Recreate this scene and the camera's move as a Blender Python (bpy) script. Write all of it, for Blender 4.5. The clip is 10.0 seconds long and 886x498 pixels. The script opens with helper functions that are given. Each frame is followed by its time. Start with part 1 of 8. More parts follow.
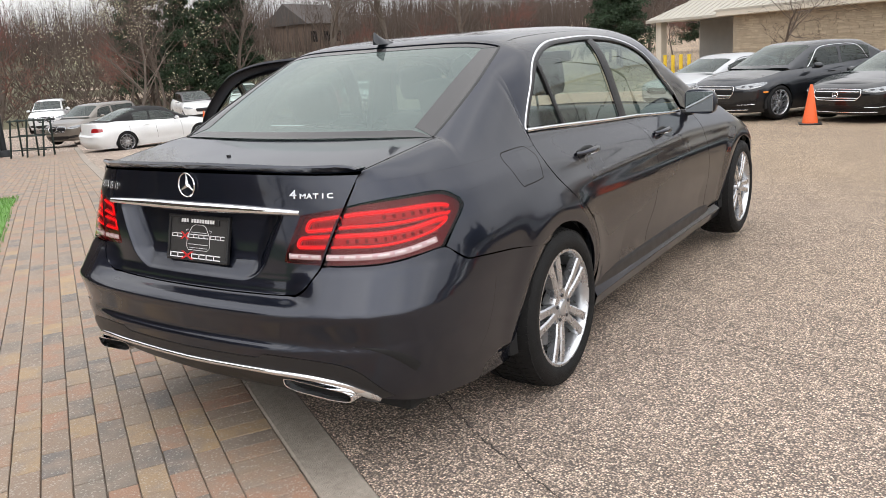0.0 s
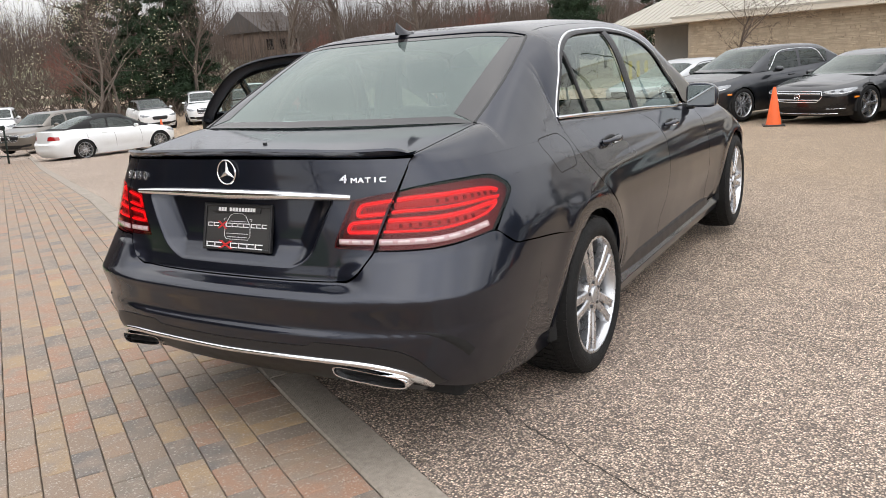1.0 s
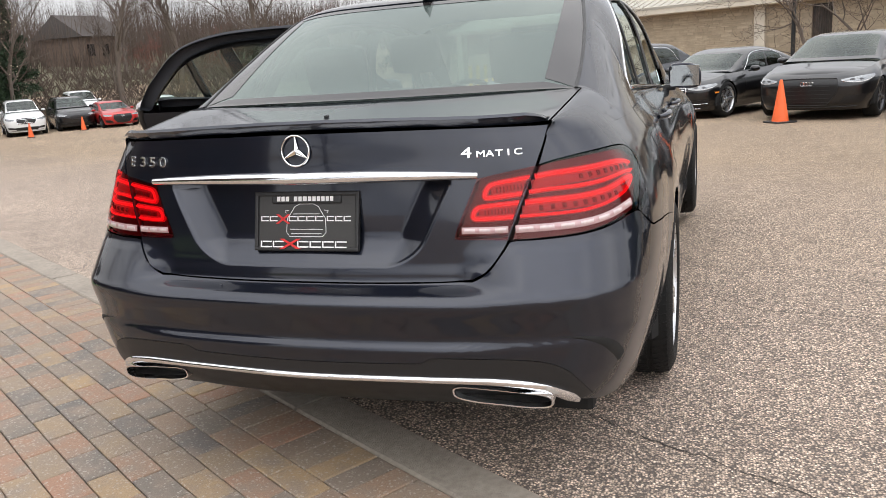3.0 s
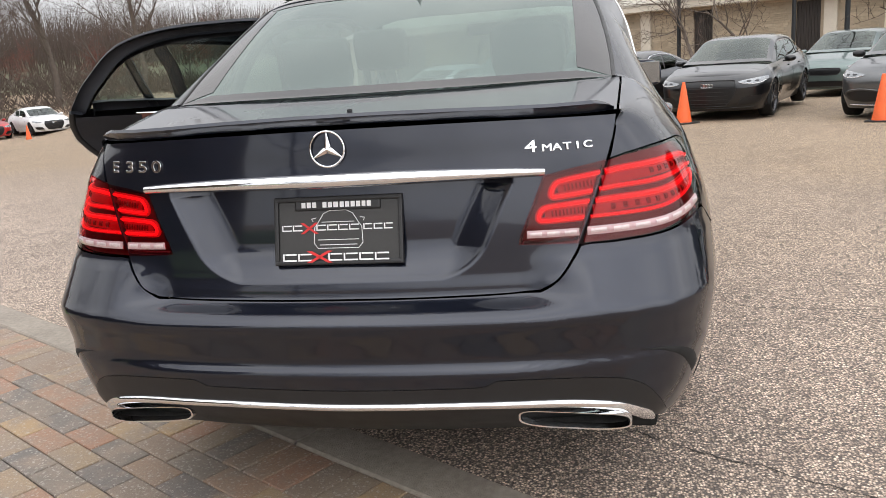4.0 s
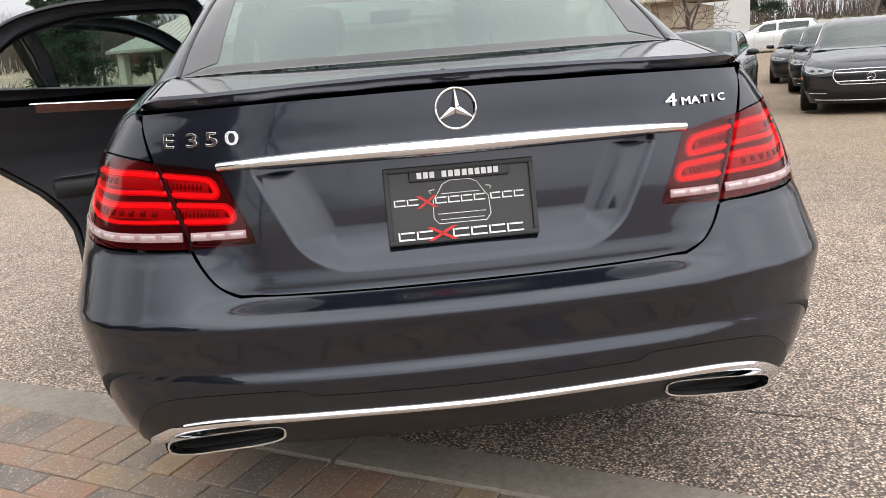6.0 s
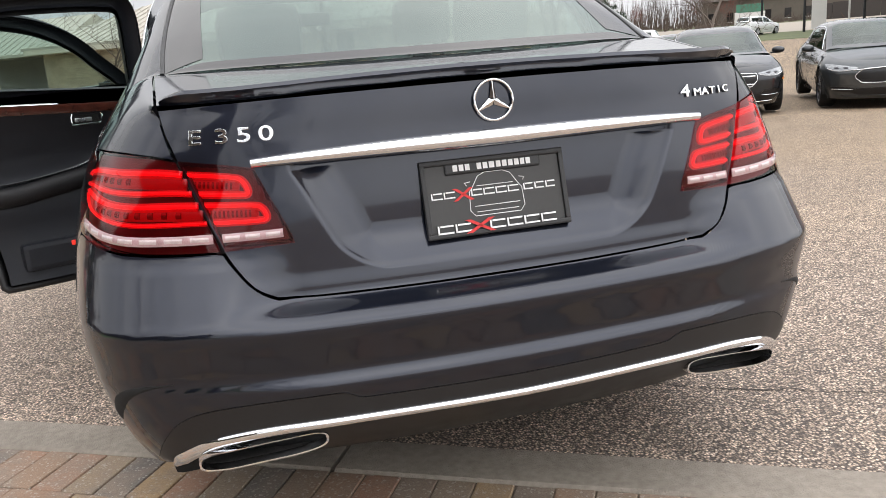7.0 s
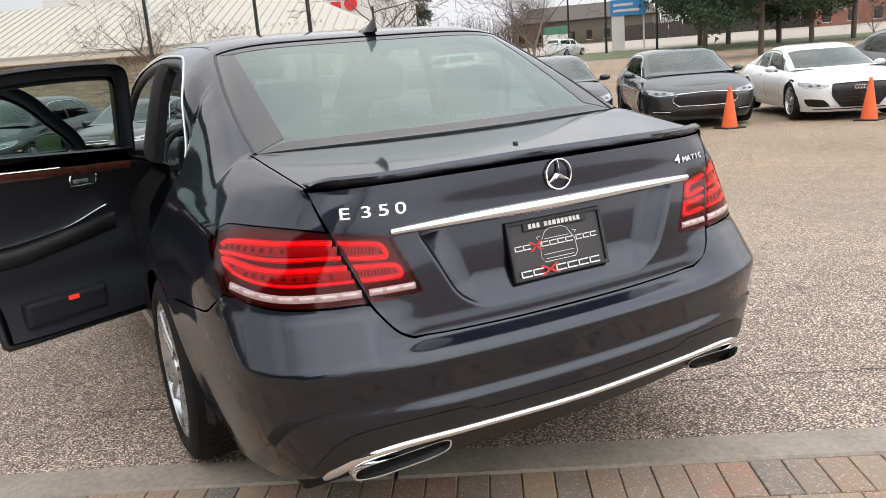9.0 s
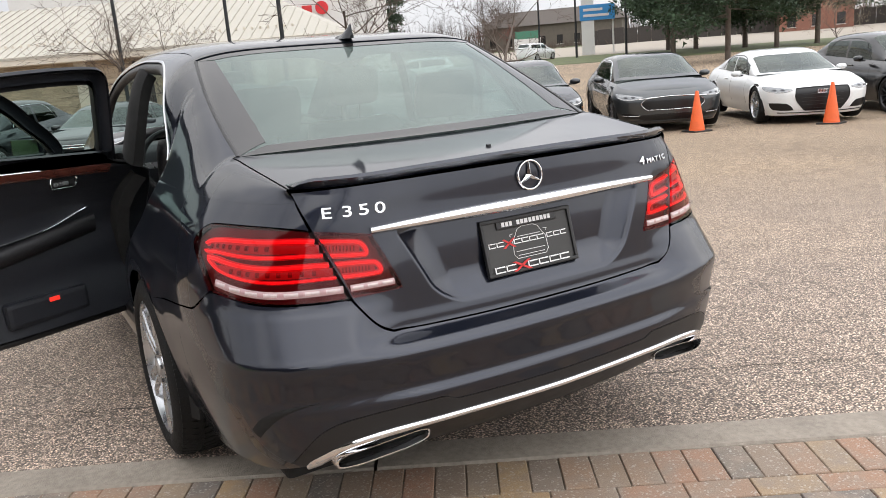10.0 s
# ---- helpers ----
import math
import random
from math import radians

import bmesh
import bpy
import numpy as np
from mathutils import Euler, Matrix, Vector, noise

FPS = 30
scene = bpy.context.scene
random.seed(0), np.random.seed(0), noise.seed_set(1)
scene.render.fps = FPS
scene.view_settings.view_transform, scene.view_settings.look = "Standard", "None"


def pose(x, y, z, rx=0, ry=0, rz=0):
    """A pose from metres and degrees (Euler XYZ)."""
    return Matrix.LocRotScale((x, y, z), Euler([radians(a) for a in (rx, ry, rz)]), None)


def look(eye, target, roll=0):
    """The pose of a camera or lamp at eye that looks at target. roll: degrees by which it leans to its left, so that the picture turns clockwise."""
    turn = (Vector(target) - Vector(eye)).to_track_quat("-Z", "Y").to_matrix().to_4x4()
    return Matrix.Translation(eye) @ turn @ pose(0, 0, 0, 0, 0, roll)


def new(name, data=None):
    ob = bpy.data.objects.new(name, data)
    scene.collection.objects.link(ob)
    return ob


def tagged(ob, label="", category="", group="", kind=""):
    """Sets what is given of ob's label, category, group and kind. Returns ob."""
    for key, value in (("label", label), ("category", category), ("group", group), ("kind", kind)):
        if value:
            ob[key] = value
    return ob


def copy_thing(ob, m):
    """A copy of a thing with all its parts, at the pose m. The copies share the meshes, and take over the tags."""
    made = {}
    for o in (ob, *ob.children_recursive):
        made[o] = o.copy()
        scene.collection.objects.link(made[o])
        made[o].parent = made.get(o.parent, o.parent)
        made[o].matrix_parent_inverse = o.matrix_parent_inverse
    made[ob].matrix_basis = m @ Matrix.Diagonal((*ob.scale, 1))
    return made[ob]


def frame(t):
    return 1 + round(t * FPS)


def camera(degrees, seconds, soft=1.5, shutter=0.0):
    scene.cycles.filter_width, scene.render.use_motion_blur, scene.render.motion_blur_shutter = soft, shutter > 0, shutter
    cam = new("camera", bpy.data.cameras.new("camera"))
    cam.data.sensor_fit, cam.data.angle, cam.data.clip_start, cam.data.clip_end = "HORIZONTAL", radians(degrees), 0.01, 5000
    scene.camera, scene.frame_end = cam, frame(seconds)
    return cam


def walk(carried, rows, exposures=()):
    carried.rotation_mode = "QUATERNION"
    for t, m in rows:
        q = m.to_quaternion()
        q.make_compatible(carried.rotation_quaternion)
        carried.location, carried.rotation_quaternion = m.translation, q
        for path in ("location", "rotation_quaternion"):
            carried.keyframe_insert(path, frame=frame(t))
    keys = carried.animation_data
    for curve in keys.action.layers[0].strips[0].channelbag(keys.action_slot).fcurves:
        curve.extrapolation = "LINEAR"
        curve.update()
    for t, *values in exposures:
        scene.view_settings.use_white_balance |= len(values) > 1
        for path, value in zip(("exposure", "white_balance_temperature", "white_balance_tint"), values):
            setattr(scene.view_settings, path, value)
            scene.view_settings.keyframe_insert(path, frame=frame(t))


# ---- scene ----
cam = camera(58.1, 10.0, soft=0.85)
PATH = [
    (0, (2.247, -1.667, 1.361), (1.156, -0.060, 0.885), -3.9),
    (0.5, (2.151, -1.744, 1.326), (1.103, -0.106, 0.862), -3.9),
    (1, (1.989, -1.830, 1.303), (0.987, -0.162, 0.839), -4.0),
    (1.5, (1.800, -1.830, 1.271), (0.861, -0.127, 0.802), -3.9),
    (2, (1.549, -1.764, 1.235), (0.686, -0.022, 0.766), -4.0),
    (2.5, (1.307, -1.728, 1.205), (0.544, 0.060, 0.734), -4.1),
    (3, (1.050, -1.769, 1.202), (0.407, 0.065, 0.728), -4.1),
    (4.3, (0.486, -1.580, 1.148), (0.175, 0.337, 0.672), -4.3),
    (4.5, (0.405, -1.558, 1.135), (0.144, 0.366, 0.657), -4.2),
    (5, (0.184, -1.580, 1.141), (0.047, 0.358, 0.663), -4.4),
    (5.5, (0.003, -1.581, 1.127), (0.004, 0.361, 0.649), -4.5),
    (5.7, (-0.070, -1.555, 1.107), (-0.011, 0.385, 0.627), -4.5),
    (7, (-0.533, -1.439, 1.086), (-0.041, 0.438, 0.602), -4.4),
    (7.5, (-0.737, -1.444, 1.117), (-0.105, 0.390, 0.635), -4.5),
    (8, (-0.911, -1.402, 1.184), (-0.164, 0.391, 0.705), -4.6),
    (8.5, (-1.100, -1.481, 1.270), (-0.266, 0.274, 0.793), -4.6),
    (9, (-1.253, -1.615, 1.312), (-0.360, 0.111, 0.840), -4.6),
    (9.5, (-1.296, -1.677, 1.323), (-0.365, 0.030, 0.854), -4.6),
    (10, (-1.312, -1.698, 1.320), (-0.358, -0.004, 0.852), -4.5),
]
walk(cam, [(t, look(eye, target, roll)) for t, eye, target, roll in PATH], exposures=[(0, 0.22, 6400, 10), (5, 0.26, 6400, 10), (7.5, 0.30, 6400, 10), (10, 0.25, 6400, 10)])

# ---------------- light ----------------
world = bpy.data.worlds.new("overcast")
scene.world = world
world.use_nodes = True
wn, wl = world.node_tree.nodes, world.node_tree.links
wn.clear()
sky = wn.new("ShaderNodeTexSky")
sky.sky_type, sky.sun_disc = "NISHITA", False
sky.sun_elevation, sky.sun_rotation = radians(52), radians(145)
hsv = wn.new("ShaderNodeHueSaturation")
hsv.inputs["Saturation"].default_value = 0.12
bg_sky, bg_cloud, wmix, wout = (wn.new("ShaderNodeBackground"), wn.new("ShaderNodeBackground"),
                                wn.new("ShaderNodeAddShader"), wn.new("ShaderNodeOutputWorld"))
wl.new(sky.outputs[0], hsv.inputs["Color"])
wl.new(hsv.outputs[0], bg_sky.inputs["Color"])
bg_sky.inputs["Strength"].default_value = 0.02
# cloud layer: soft grey-white, uneven
wc, wno, wr = wn.new("ShaderNodeTexCoord"), wn.new("ShaderNodeTexNoise"), wn.new("ShaderNodeValToRGB")
wno.inputs["Scale"].default_value = 2.2
wno.inputs["Detail"].default_value = 4
wr.color_ramp.elements[0].position, wr.color_ramp.elements[0].color = 0.32, (0.56, 0.57, 0.61, 1)
wr.color_ramp.elements[1].position, wr.color_ramp.elements[1].color = 0.68, (0.98, 0.96, 0.94, 1)
wl.new(wc.outputs["Generated"], wno.inputs["Vector"])
wl.new(wno.outputs["Fac"], wr.inputs["Fac"])
wl.new(wr.outputs["Color"], bg_cloud.inputs["Color"])
# the overcast sky is brighter overhead than at the horizon
wsep, wm = wn.new("ShaderNodeSeparateXYZ"), wn.new("ShaderNodeMapRange")
wl.new(wc.outputs["Generated"], wsep.inputs[0])
wl.new(wsep.outputs["Z"], wm.inputs["Value"])
wm.inputs["From Min"].default_value, wm.inputs["From Max"].default_value = 0.0, 1.0
wm.inputs["To Min"].default_value, wm.inputs["To Max"].default_value = 0.86, 2.05
# the cloud is thinner, so brighter, on the side where the sun stands behind it
wdot, wside, wmul = wn.new("ShaderNodeVectorMath"), wn.new("ShaderNodeMapRange"), wn.new("ShaderNodeMath")
wdot.operation, wmul.operation = "DOT_PRODUCT", "MULTIPLY"
wdot.inputs[1].default_value = (0.55, -0.80, 0.22)
wl.new(wc.outputs["Generated"], wdot.inputs[0])
wside.inputs["From Min"].default_value, wside.inputs["From Max"].default_value = -1.0, 1.0
wside.inputs["To Min"].default_value, wside.inputs["To Max"].default_value = 0.76, 1.52
wl.new(wdot.outputs["Value"], wside.inputs["Value"])
wl.new(wm.outputs[0], wmul.inputs[0])
wl.new(wside.outputs[0], wmul.inputs[1])
wl.new(wmul.outputs[0], bg_cloud.inputs["Strength"])
wl.new(bg_sky.outputs[0], wmix.inputs[0])
wl.new(bg_cloud.outputs[0], wmix.inputs[1])
wl.new(wmix.outputs[0], wout.inputs["Surface"])
sun_data = bpy.data.lights.new("sun", "SUN")
sun_data.energy, sun_data.angle, sun_data.color = 0.55, radians(120), (1.0, 0.97, 0.92)
sun = new("sun", sun_data)
sun.rotation_euler = Euler((radians(38), 0, radians(34.5)))

# ---------------- materials ----------------
def node_mat(name):
    m = bpy.data.materials.new(name)
    m.use_nodes = True
    nt = m.node_tree
    return m, nt, nt.nodes["Principled BSDF"]


def M(name, color, rough=0.5, metal=0.0, coat=0.0, var=0.12, scale=12.0, bump=0.0, bscale=150.0, spec=0.5, rvar=0.1, per=0.0):
    """Plain procedural surface: colour varied at two scales, roughness broken up, fine relief; per: spread from piece to piece."""
    m, nt, b = node_mat(name)
    N_, K = nt.nodes, nt.links
    tc = N_.new("ShaderNodeTexCoord")
    n1, n2 = N_.new("ShaderNodeTexNoise"), N_.new("ShaderNodeTexNoise")
    n1.inputs["Scale"].default_value, n2.inputs["Scale"].default_value = scale, scale * 9
    n1.inputs["Detail"].default_value = n2.inputs["Detail"].default_value = 5
    K.new(tc.outputs["Object"], n1.inputs["Vector"])
    K.new(tc.outputs["Object"], n2.inputs["Vector"])
    add = N_.new("ShaderNodeMath")
    add.operation = "ADD"
    K.new(n1.outputs["Fac"], add.inputs[0])
    K.new(n2.outputs["Fac"], add.inputs[1])
    src = add
    if per:
        oi, mu, ad = N_.new("ShaderNodeObjectInfo"), N_.new("ShaderNodeMath"), N_.new("ShaderNodeMath")
        gi, ra, rf = N_.new("ShaderNodeNewGeometry"), N_.new("ShaderNodeMath"), N_.new("ShaderNodeMath")
        mu.operation, ad.operation, ra.operation, rf.operation = "MULTIPLY_ADD", "ADD", "ADD", "FRACT"
        K.new(oi.outputs["Random"], ra.inputs[0])
        K.new(gi.outputs["Random Per Island"], ra.inputs[1])
        K.new(ra.outputs[0], rf.inputs[0])
        K.new(rf.outputs[0], mu.inputs[0])
        mu.inputs[1].default_value, mu.inputs[2].default_value = per, -per / 2
        K.new(add.outputs[0], ad.inputs[0])
        K.new(mu.outputs[0], ad.inputs[1])
        src = ad
    mr = N_.new("ShaderNodeMapRange")
    mr.inputs["From Min"].default_value, mr.inputs["From Max"].default_value = 0.6, 1.4
    mr.inputs["To Min"].default_value, mr.inputs["To Max"].default_value = 1 - var, 1 + var
    mr.clamp = False
    K.new(src.outputs[0], mr.inputs["Value"])
    mx = N_.new("ShaderNodeVectorMath")
    mx.operation = "SCALE"
    mx.inputs[0].default_value = color[:3]
    K.new(mr.outputs[0], mx.inputs["Scale"])
    K.new(mx.outputs[0], b.inputs["Base Color"])
    if rvar:
        rr = N_.new("ShaderNodeMapRange")
        rr.inputs["From Min"].default_value, rr.inputs["From Max"].default_value = 0.3, 0.7
        rr.inputs["To Min"].default_value, rr.inputs["To Max"].default_value = rough * (1 - rvar), min(1, rough * (1 + rvar))
        K.new(n1.outputs["Fac"], rr.inputs["Value"])
        K.new(rr.outputs[0], b.inputs["Roughness"])
    else:
        b.inputs["Roughness"].default_value = rough
    b.inputs["Metallic"].default_value = metal
    b.inputs["Coat Weight"].default_value = coat
    b.inputs["Coat Roughness"].default_value = 0.03
    b.inputs["Specular IOR Level"].default_value = spec
    if bump:
        n3, bp = N_.new("ShaderNodeTexNoise"), N_.new("ShaderNodeBump")
        n3.inputs["Scale"].default_value, n3.inputs["Detail"].default_value = bscale, 6
        K.new(tc.outputs["Object"], n3.inputs["Vector"])
        K.new(n3.outputs["Fac"], bp.inputs["Height"])
        bp.inputs["Strength"].default_value, bp.inputs["Distance"].default_value = bump, 0.01
        K.new(bp.outputs[0], b.inputs["Normal"])
    return m


def paint(name, color, metal=0.55, rough=0.38, flake=0.5):
    m = M(name, color, rough, metal, 1.0, 0.06, 3.0, 0, rvar=0.08)
    b = m.node_tree.nodes["Principled BSDF"]
    b.inputs["Coat Roughness"].default_value = 0.06
    b.inputs["Coat IOR"].default_value = 1.52
    b.inputs["Specular Tint"].default_value = (0.32, 0.33, 0.36, 1)
    return m


def glass_mat(name, tint, ior=1.5, rough=0.0, haze=0.0, haze_color=(0.5, 0.6, 0.56)):
    """Thin car glass: a tinted see-through pane with mirror gloss by Fresnel."""
    m, nt, b = node_mat(name)
    N_, K = nt.nodes, nt.links
    N_.remove(b)
    out = [n for n in N_ if n.type == "OUTPUT_MATERIAL"][0]
    tr, gl, mix, fr = N_.new("ShaderNodeBsdfTransparent"), N_.new("ShaderNodeBsdfGlossy"), N_.new("ShaderNodeMixShader"), N_.new("ShaderNodeLayerWeight")
    pw, mr = N_.new("ShaderNodeMath"), N_.new("ShaderNodeMapRange")
    tr.inputs["Color"].default_value = (*tint, 1)
    gl.inputs["Roughness"].default_value = rough
    gl.inputs["Color"].default_value = (0.93, 1.0, 0.97, 1)
    fr.inputs["Blend"].default_value = 0.5
    pw.operation = "POWER"
    pw.inputs[1].default_value = 4.5
    K.new(fr.outputs["Facing"], pw.inputs[0])
    mr.inputs["To Min"].default_value = 2 * ((ior - 1) / (ior + 1)) ** 2
    K.new(pw.outputs[0], mr.inputs["Value"])
    K.new(mr.outputs[0], mix.inputs[0])
    if haze:
        # pale uneven diffuse layer, standing in for light that comes through the pane
        df, hm, hn, hr = N_.new("ShaderNodeBsdfDiffuse"), N_.new("ShaderNodeMixShader"), N_.new("ShaderNodeTexNoise"), N_.new("ShaderNodeMapRange")
        df.inputs["Color"].default_value = (*haze_color, 1)
        hn.inputs["Scale"].default_value, hn.inputs["Detail"].default_value = 2.5, 5
        hr.inputs["To Min"].default_value, hr.inputs["To Max"].default_value = haze * 0.75, haze * 1.25
        K.new(hn.outputs["Fac"], hr.inputs["Value"])
        K.new(hr.outputs[0], hm.inputs[0])
        K.new(tr.outputs[0], hm.inputs[1])
        K.new(df.outputs[0], hm.inputs[2])
        tr = hm
    K.new(tr.outputs[0], mix.inputs[1])
    K.new(gl.outputs[0], mix.inputs[2])
    K.new(mix.outputs[0], out.inputs["Surface"])
    return m


def glow(name, color, strength, base=(0.3, 0.02, 0.02)):
    m = M(name, base, 0.3, 0, 0, 0.1, 30)
    b = m.node_tree.nodes["Principled BSDF"]
    b.inputs["Emission Color"].default_value = (*color, 1)
    b.inputs["Emission Strength"].default_value = strength
    return m


NX_, NY_ = 0.5101, 0.8601


def asphalt_mat():
    m, nt, b = node_mat("asphalt")
    N_, K = nt.nodes, nt.links
    tc = N_.new("ShaderNodeTexCoord")
    vor, big, mid, patch = N_.new("ShaderNodeTexVoronoi"), N_.new("ShaderNodeTexNoise"), N_.new("ShaderNodeTexNoise"), N_.new("ShaderNodeTexNoise")
    vor.inputs["Scale"].default_value = 130
    vor.inputs["Randomness"].default_value = 1.0
    big.inputs["Scale"].default_value, big.inputs["Detail"].default_value = 0.35, 6
    mid.inputs["Scale"].default_value, mid.inputs["Detail"].default_value = 5.0, 6
    patch.inputs["Scale"].default_value, patch.inputs["Detail"].default_value = 60.0, 3
    for n in (vor, big, mid, patch):
        K.new(tc.outputs["Object"], n.inputs["Vector"])
    sep = N_.new("ShaderNodeSeparateColor")
    K.new(vor.outputs["Color"], sep.inputs[0])
    stone = N_.new("ShaderNodeValToRGB")
    e = stone.color_ramp.elements
    e[0].position, e[0].color = 0.0, (0.10, 0.084, 0.069, 1)
    e[1].position, e[1].color = 1.0, (0.72, 0.63, 0.52, 1)
    for pos, c in ((0.3, (0.24, 0.197, 0.160, 1)), (0.62, (0.39, 0.32, 0.25, 1)), (0.86, (0.54, 0.455, 0.37, 1))):
        x = e.new(pos)
        x.color = c
    K.new(sep.outputs[0], stone.inputs["Fac"])
    # tar between the stones
    edge = N_.new("ShaderNodeMapRange")
    edge.inputs["From Min"].default_value, edge.inputs["From Max"].default_value = 0.30, 0.70
    edge.inputs["To Min"].default_value, edge.inputs["To Max"].default_value = 0.0, 0.95
    K.new(vor.outputs["Distance"], edge.inputs["Value"])
    tar = N_.new("ShaderNodeMix")
    tar.data_type = "RGBA"
    K.new(edge.outputs[0], tar.inputs["Factor"])
    K.new(stone.outputs[0], tar.inputs["A"])
    tar.inputs["B"].default_value = (0.06, 0.052, 0.046, 1)
    # broad stains and worn tracks
    tone = N_.new("ShaderNodeMath")
    tone.operation = "MULTIPLY_ADD"
    K.new(big.outputs["Fac"], tone.inputs[0])
    tone.inputs[1].default_value, tone.inputs[2].default_value = 0.75, 0.62
    tone2 = N_.new("ShaderNodeMath")
    tone2.operation = "MULTIPLY_ADD"
    K.new(mid.outputs["Fac"], tone2.inputs[0])
    tone2.inputs[1].default_value, tone2.inputs[2].default_value = 0.5, 0.75
    mu = N_.new("ShaderNodeMath")
    mu.operation = "MULTIPLY"
    K.new(tone.outputs[0], mu.inputs[0])
    K.new(tone2.outputs[0], mu.inputs[1])
    # beyond the first metres the tint turns warmer and darker, broken up by noise
    dt, dn, dm, far_tint, tint = N_.new("ShaderNodeVectorMath"), N_.new("ShaderNodeMath"), N_.new("ShaderNodeMapRange"), N_.new("ShaderNodeMix"), N_.new("ShaderNodeVectorMath")
    dt.operation = "DOT_PRODUCT"
    dt.inputs[1].default_value = (NX_, NY_, 0)
    K.new(tc.outputs["Object"], dt.inputs[0])
    dn.operation = "MULTIPLY_ADD"
    K.new(big.outputs["Fac"], dn.inputs[0])
    dn.inputs[1].default_value = 5.0
    K.new(dt.outputs["Value"], dn.inputs[2])
    dm.inputs["From Min"].default_value, dm.inputs["From Max"].default_value = 4.0, 9.5
    K.new(dn.outputs[0], dm.inputs["Value"])
    far_tint.data_type = "RGBA"
    far_tint.inputs["A"].default_value, far_tint.inputs["B"].default_value = (1.55, 1.46, 1.43, 1), (1.30, 1.15, 0.95, 1)
    K.new(dm.outputs[0], far_tint.inputs["Factor"])
    tint.operation = "MULTIPLY"
    K.new(tar.outputs["Result"], tint.inputs[0])
    K.new(far_tint.outputs["Result"], tint.inputs[1])
    fin = N_.new("ShaderNodeVectorMath")
    fin.operation = "SCALE"
    K.new(tint.outputs[0], fin.inputs[0])
    K.new(mu.outputs[0], fin.inputs["Scale"])
    K.new(fin.outputs[0], b.inputs["Base Color"])
    b.inputs["Roughness"].default_value = 0.82
    bp = N_.new("ShaderNodeBump")
    bp.inputs["Strength"].default_value, bp.inputs["Distance"].default_value = 0.9, 0.006
    inv = N_.new("ShaderNodeMath")
    inv.operation = "SUBTRACT"
    inv.inputs[0].default_value = 1.0
    K.new(vor.outputs["Distance"], inv.inputs[1])
    K.new(inv.outputs[0], bp.inputs["Height"])
    K.new(bp.outputs[0], b.inputs["Normal"])
    return m


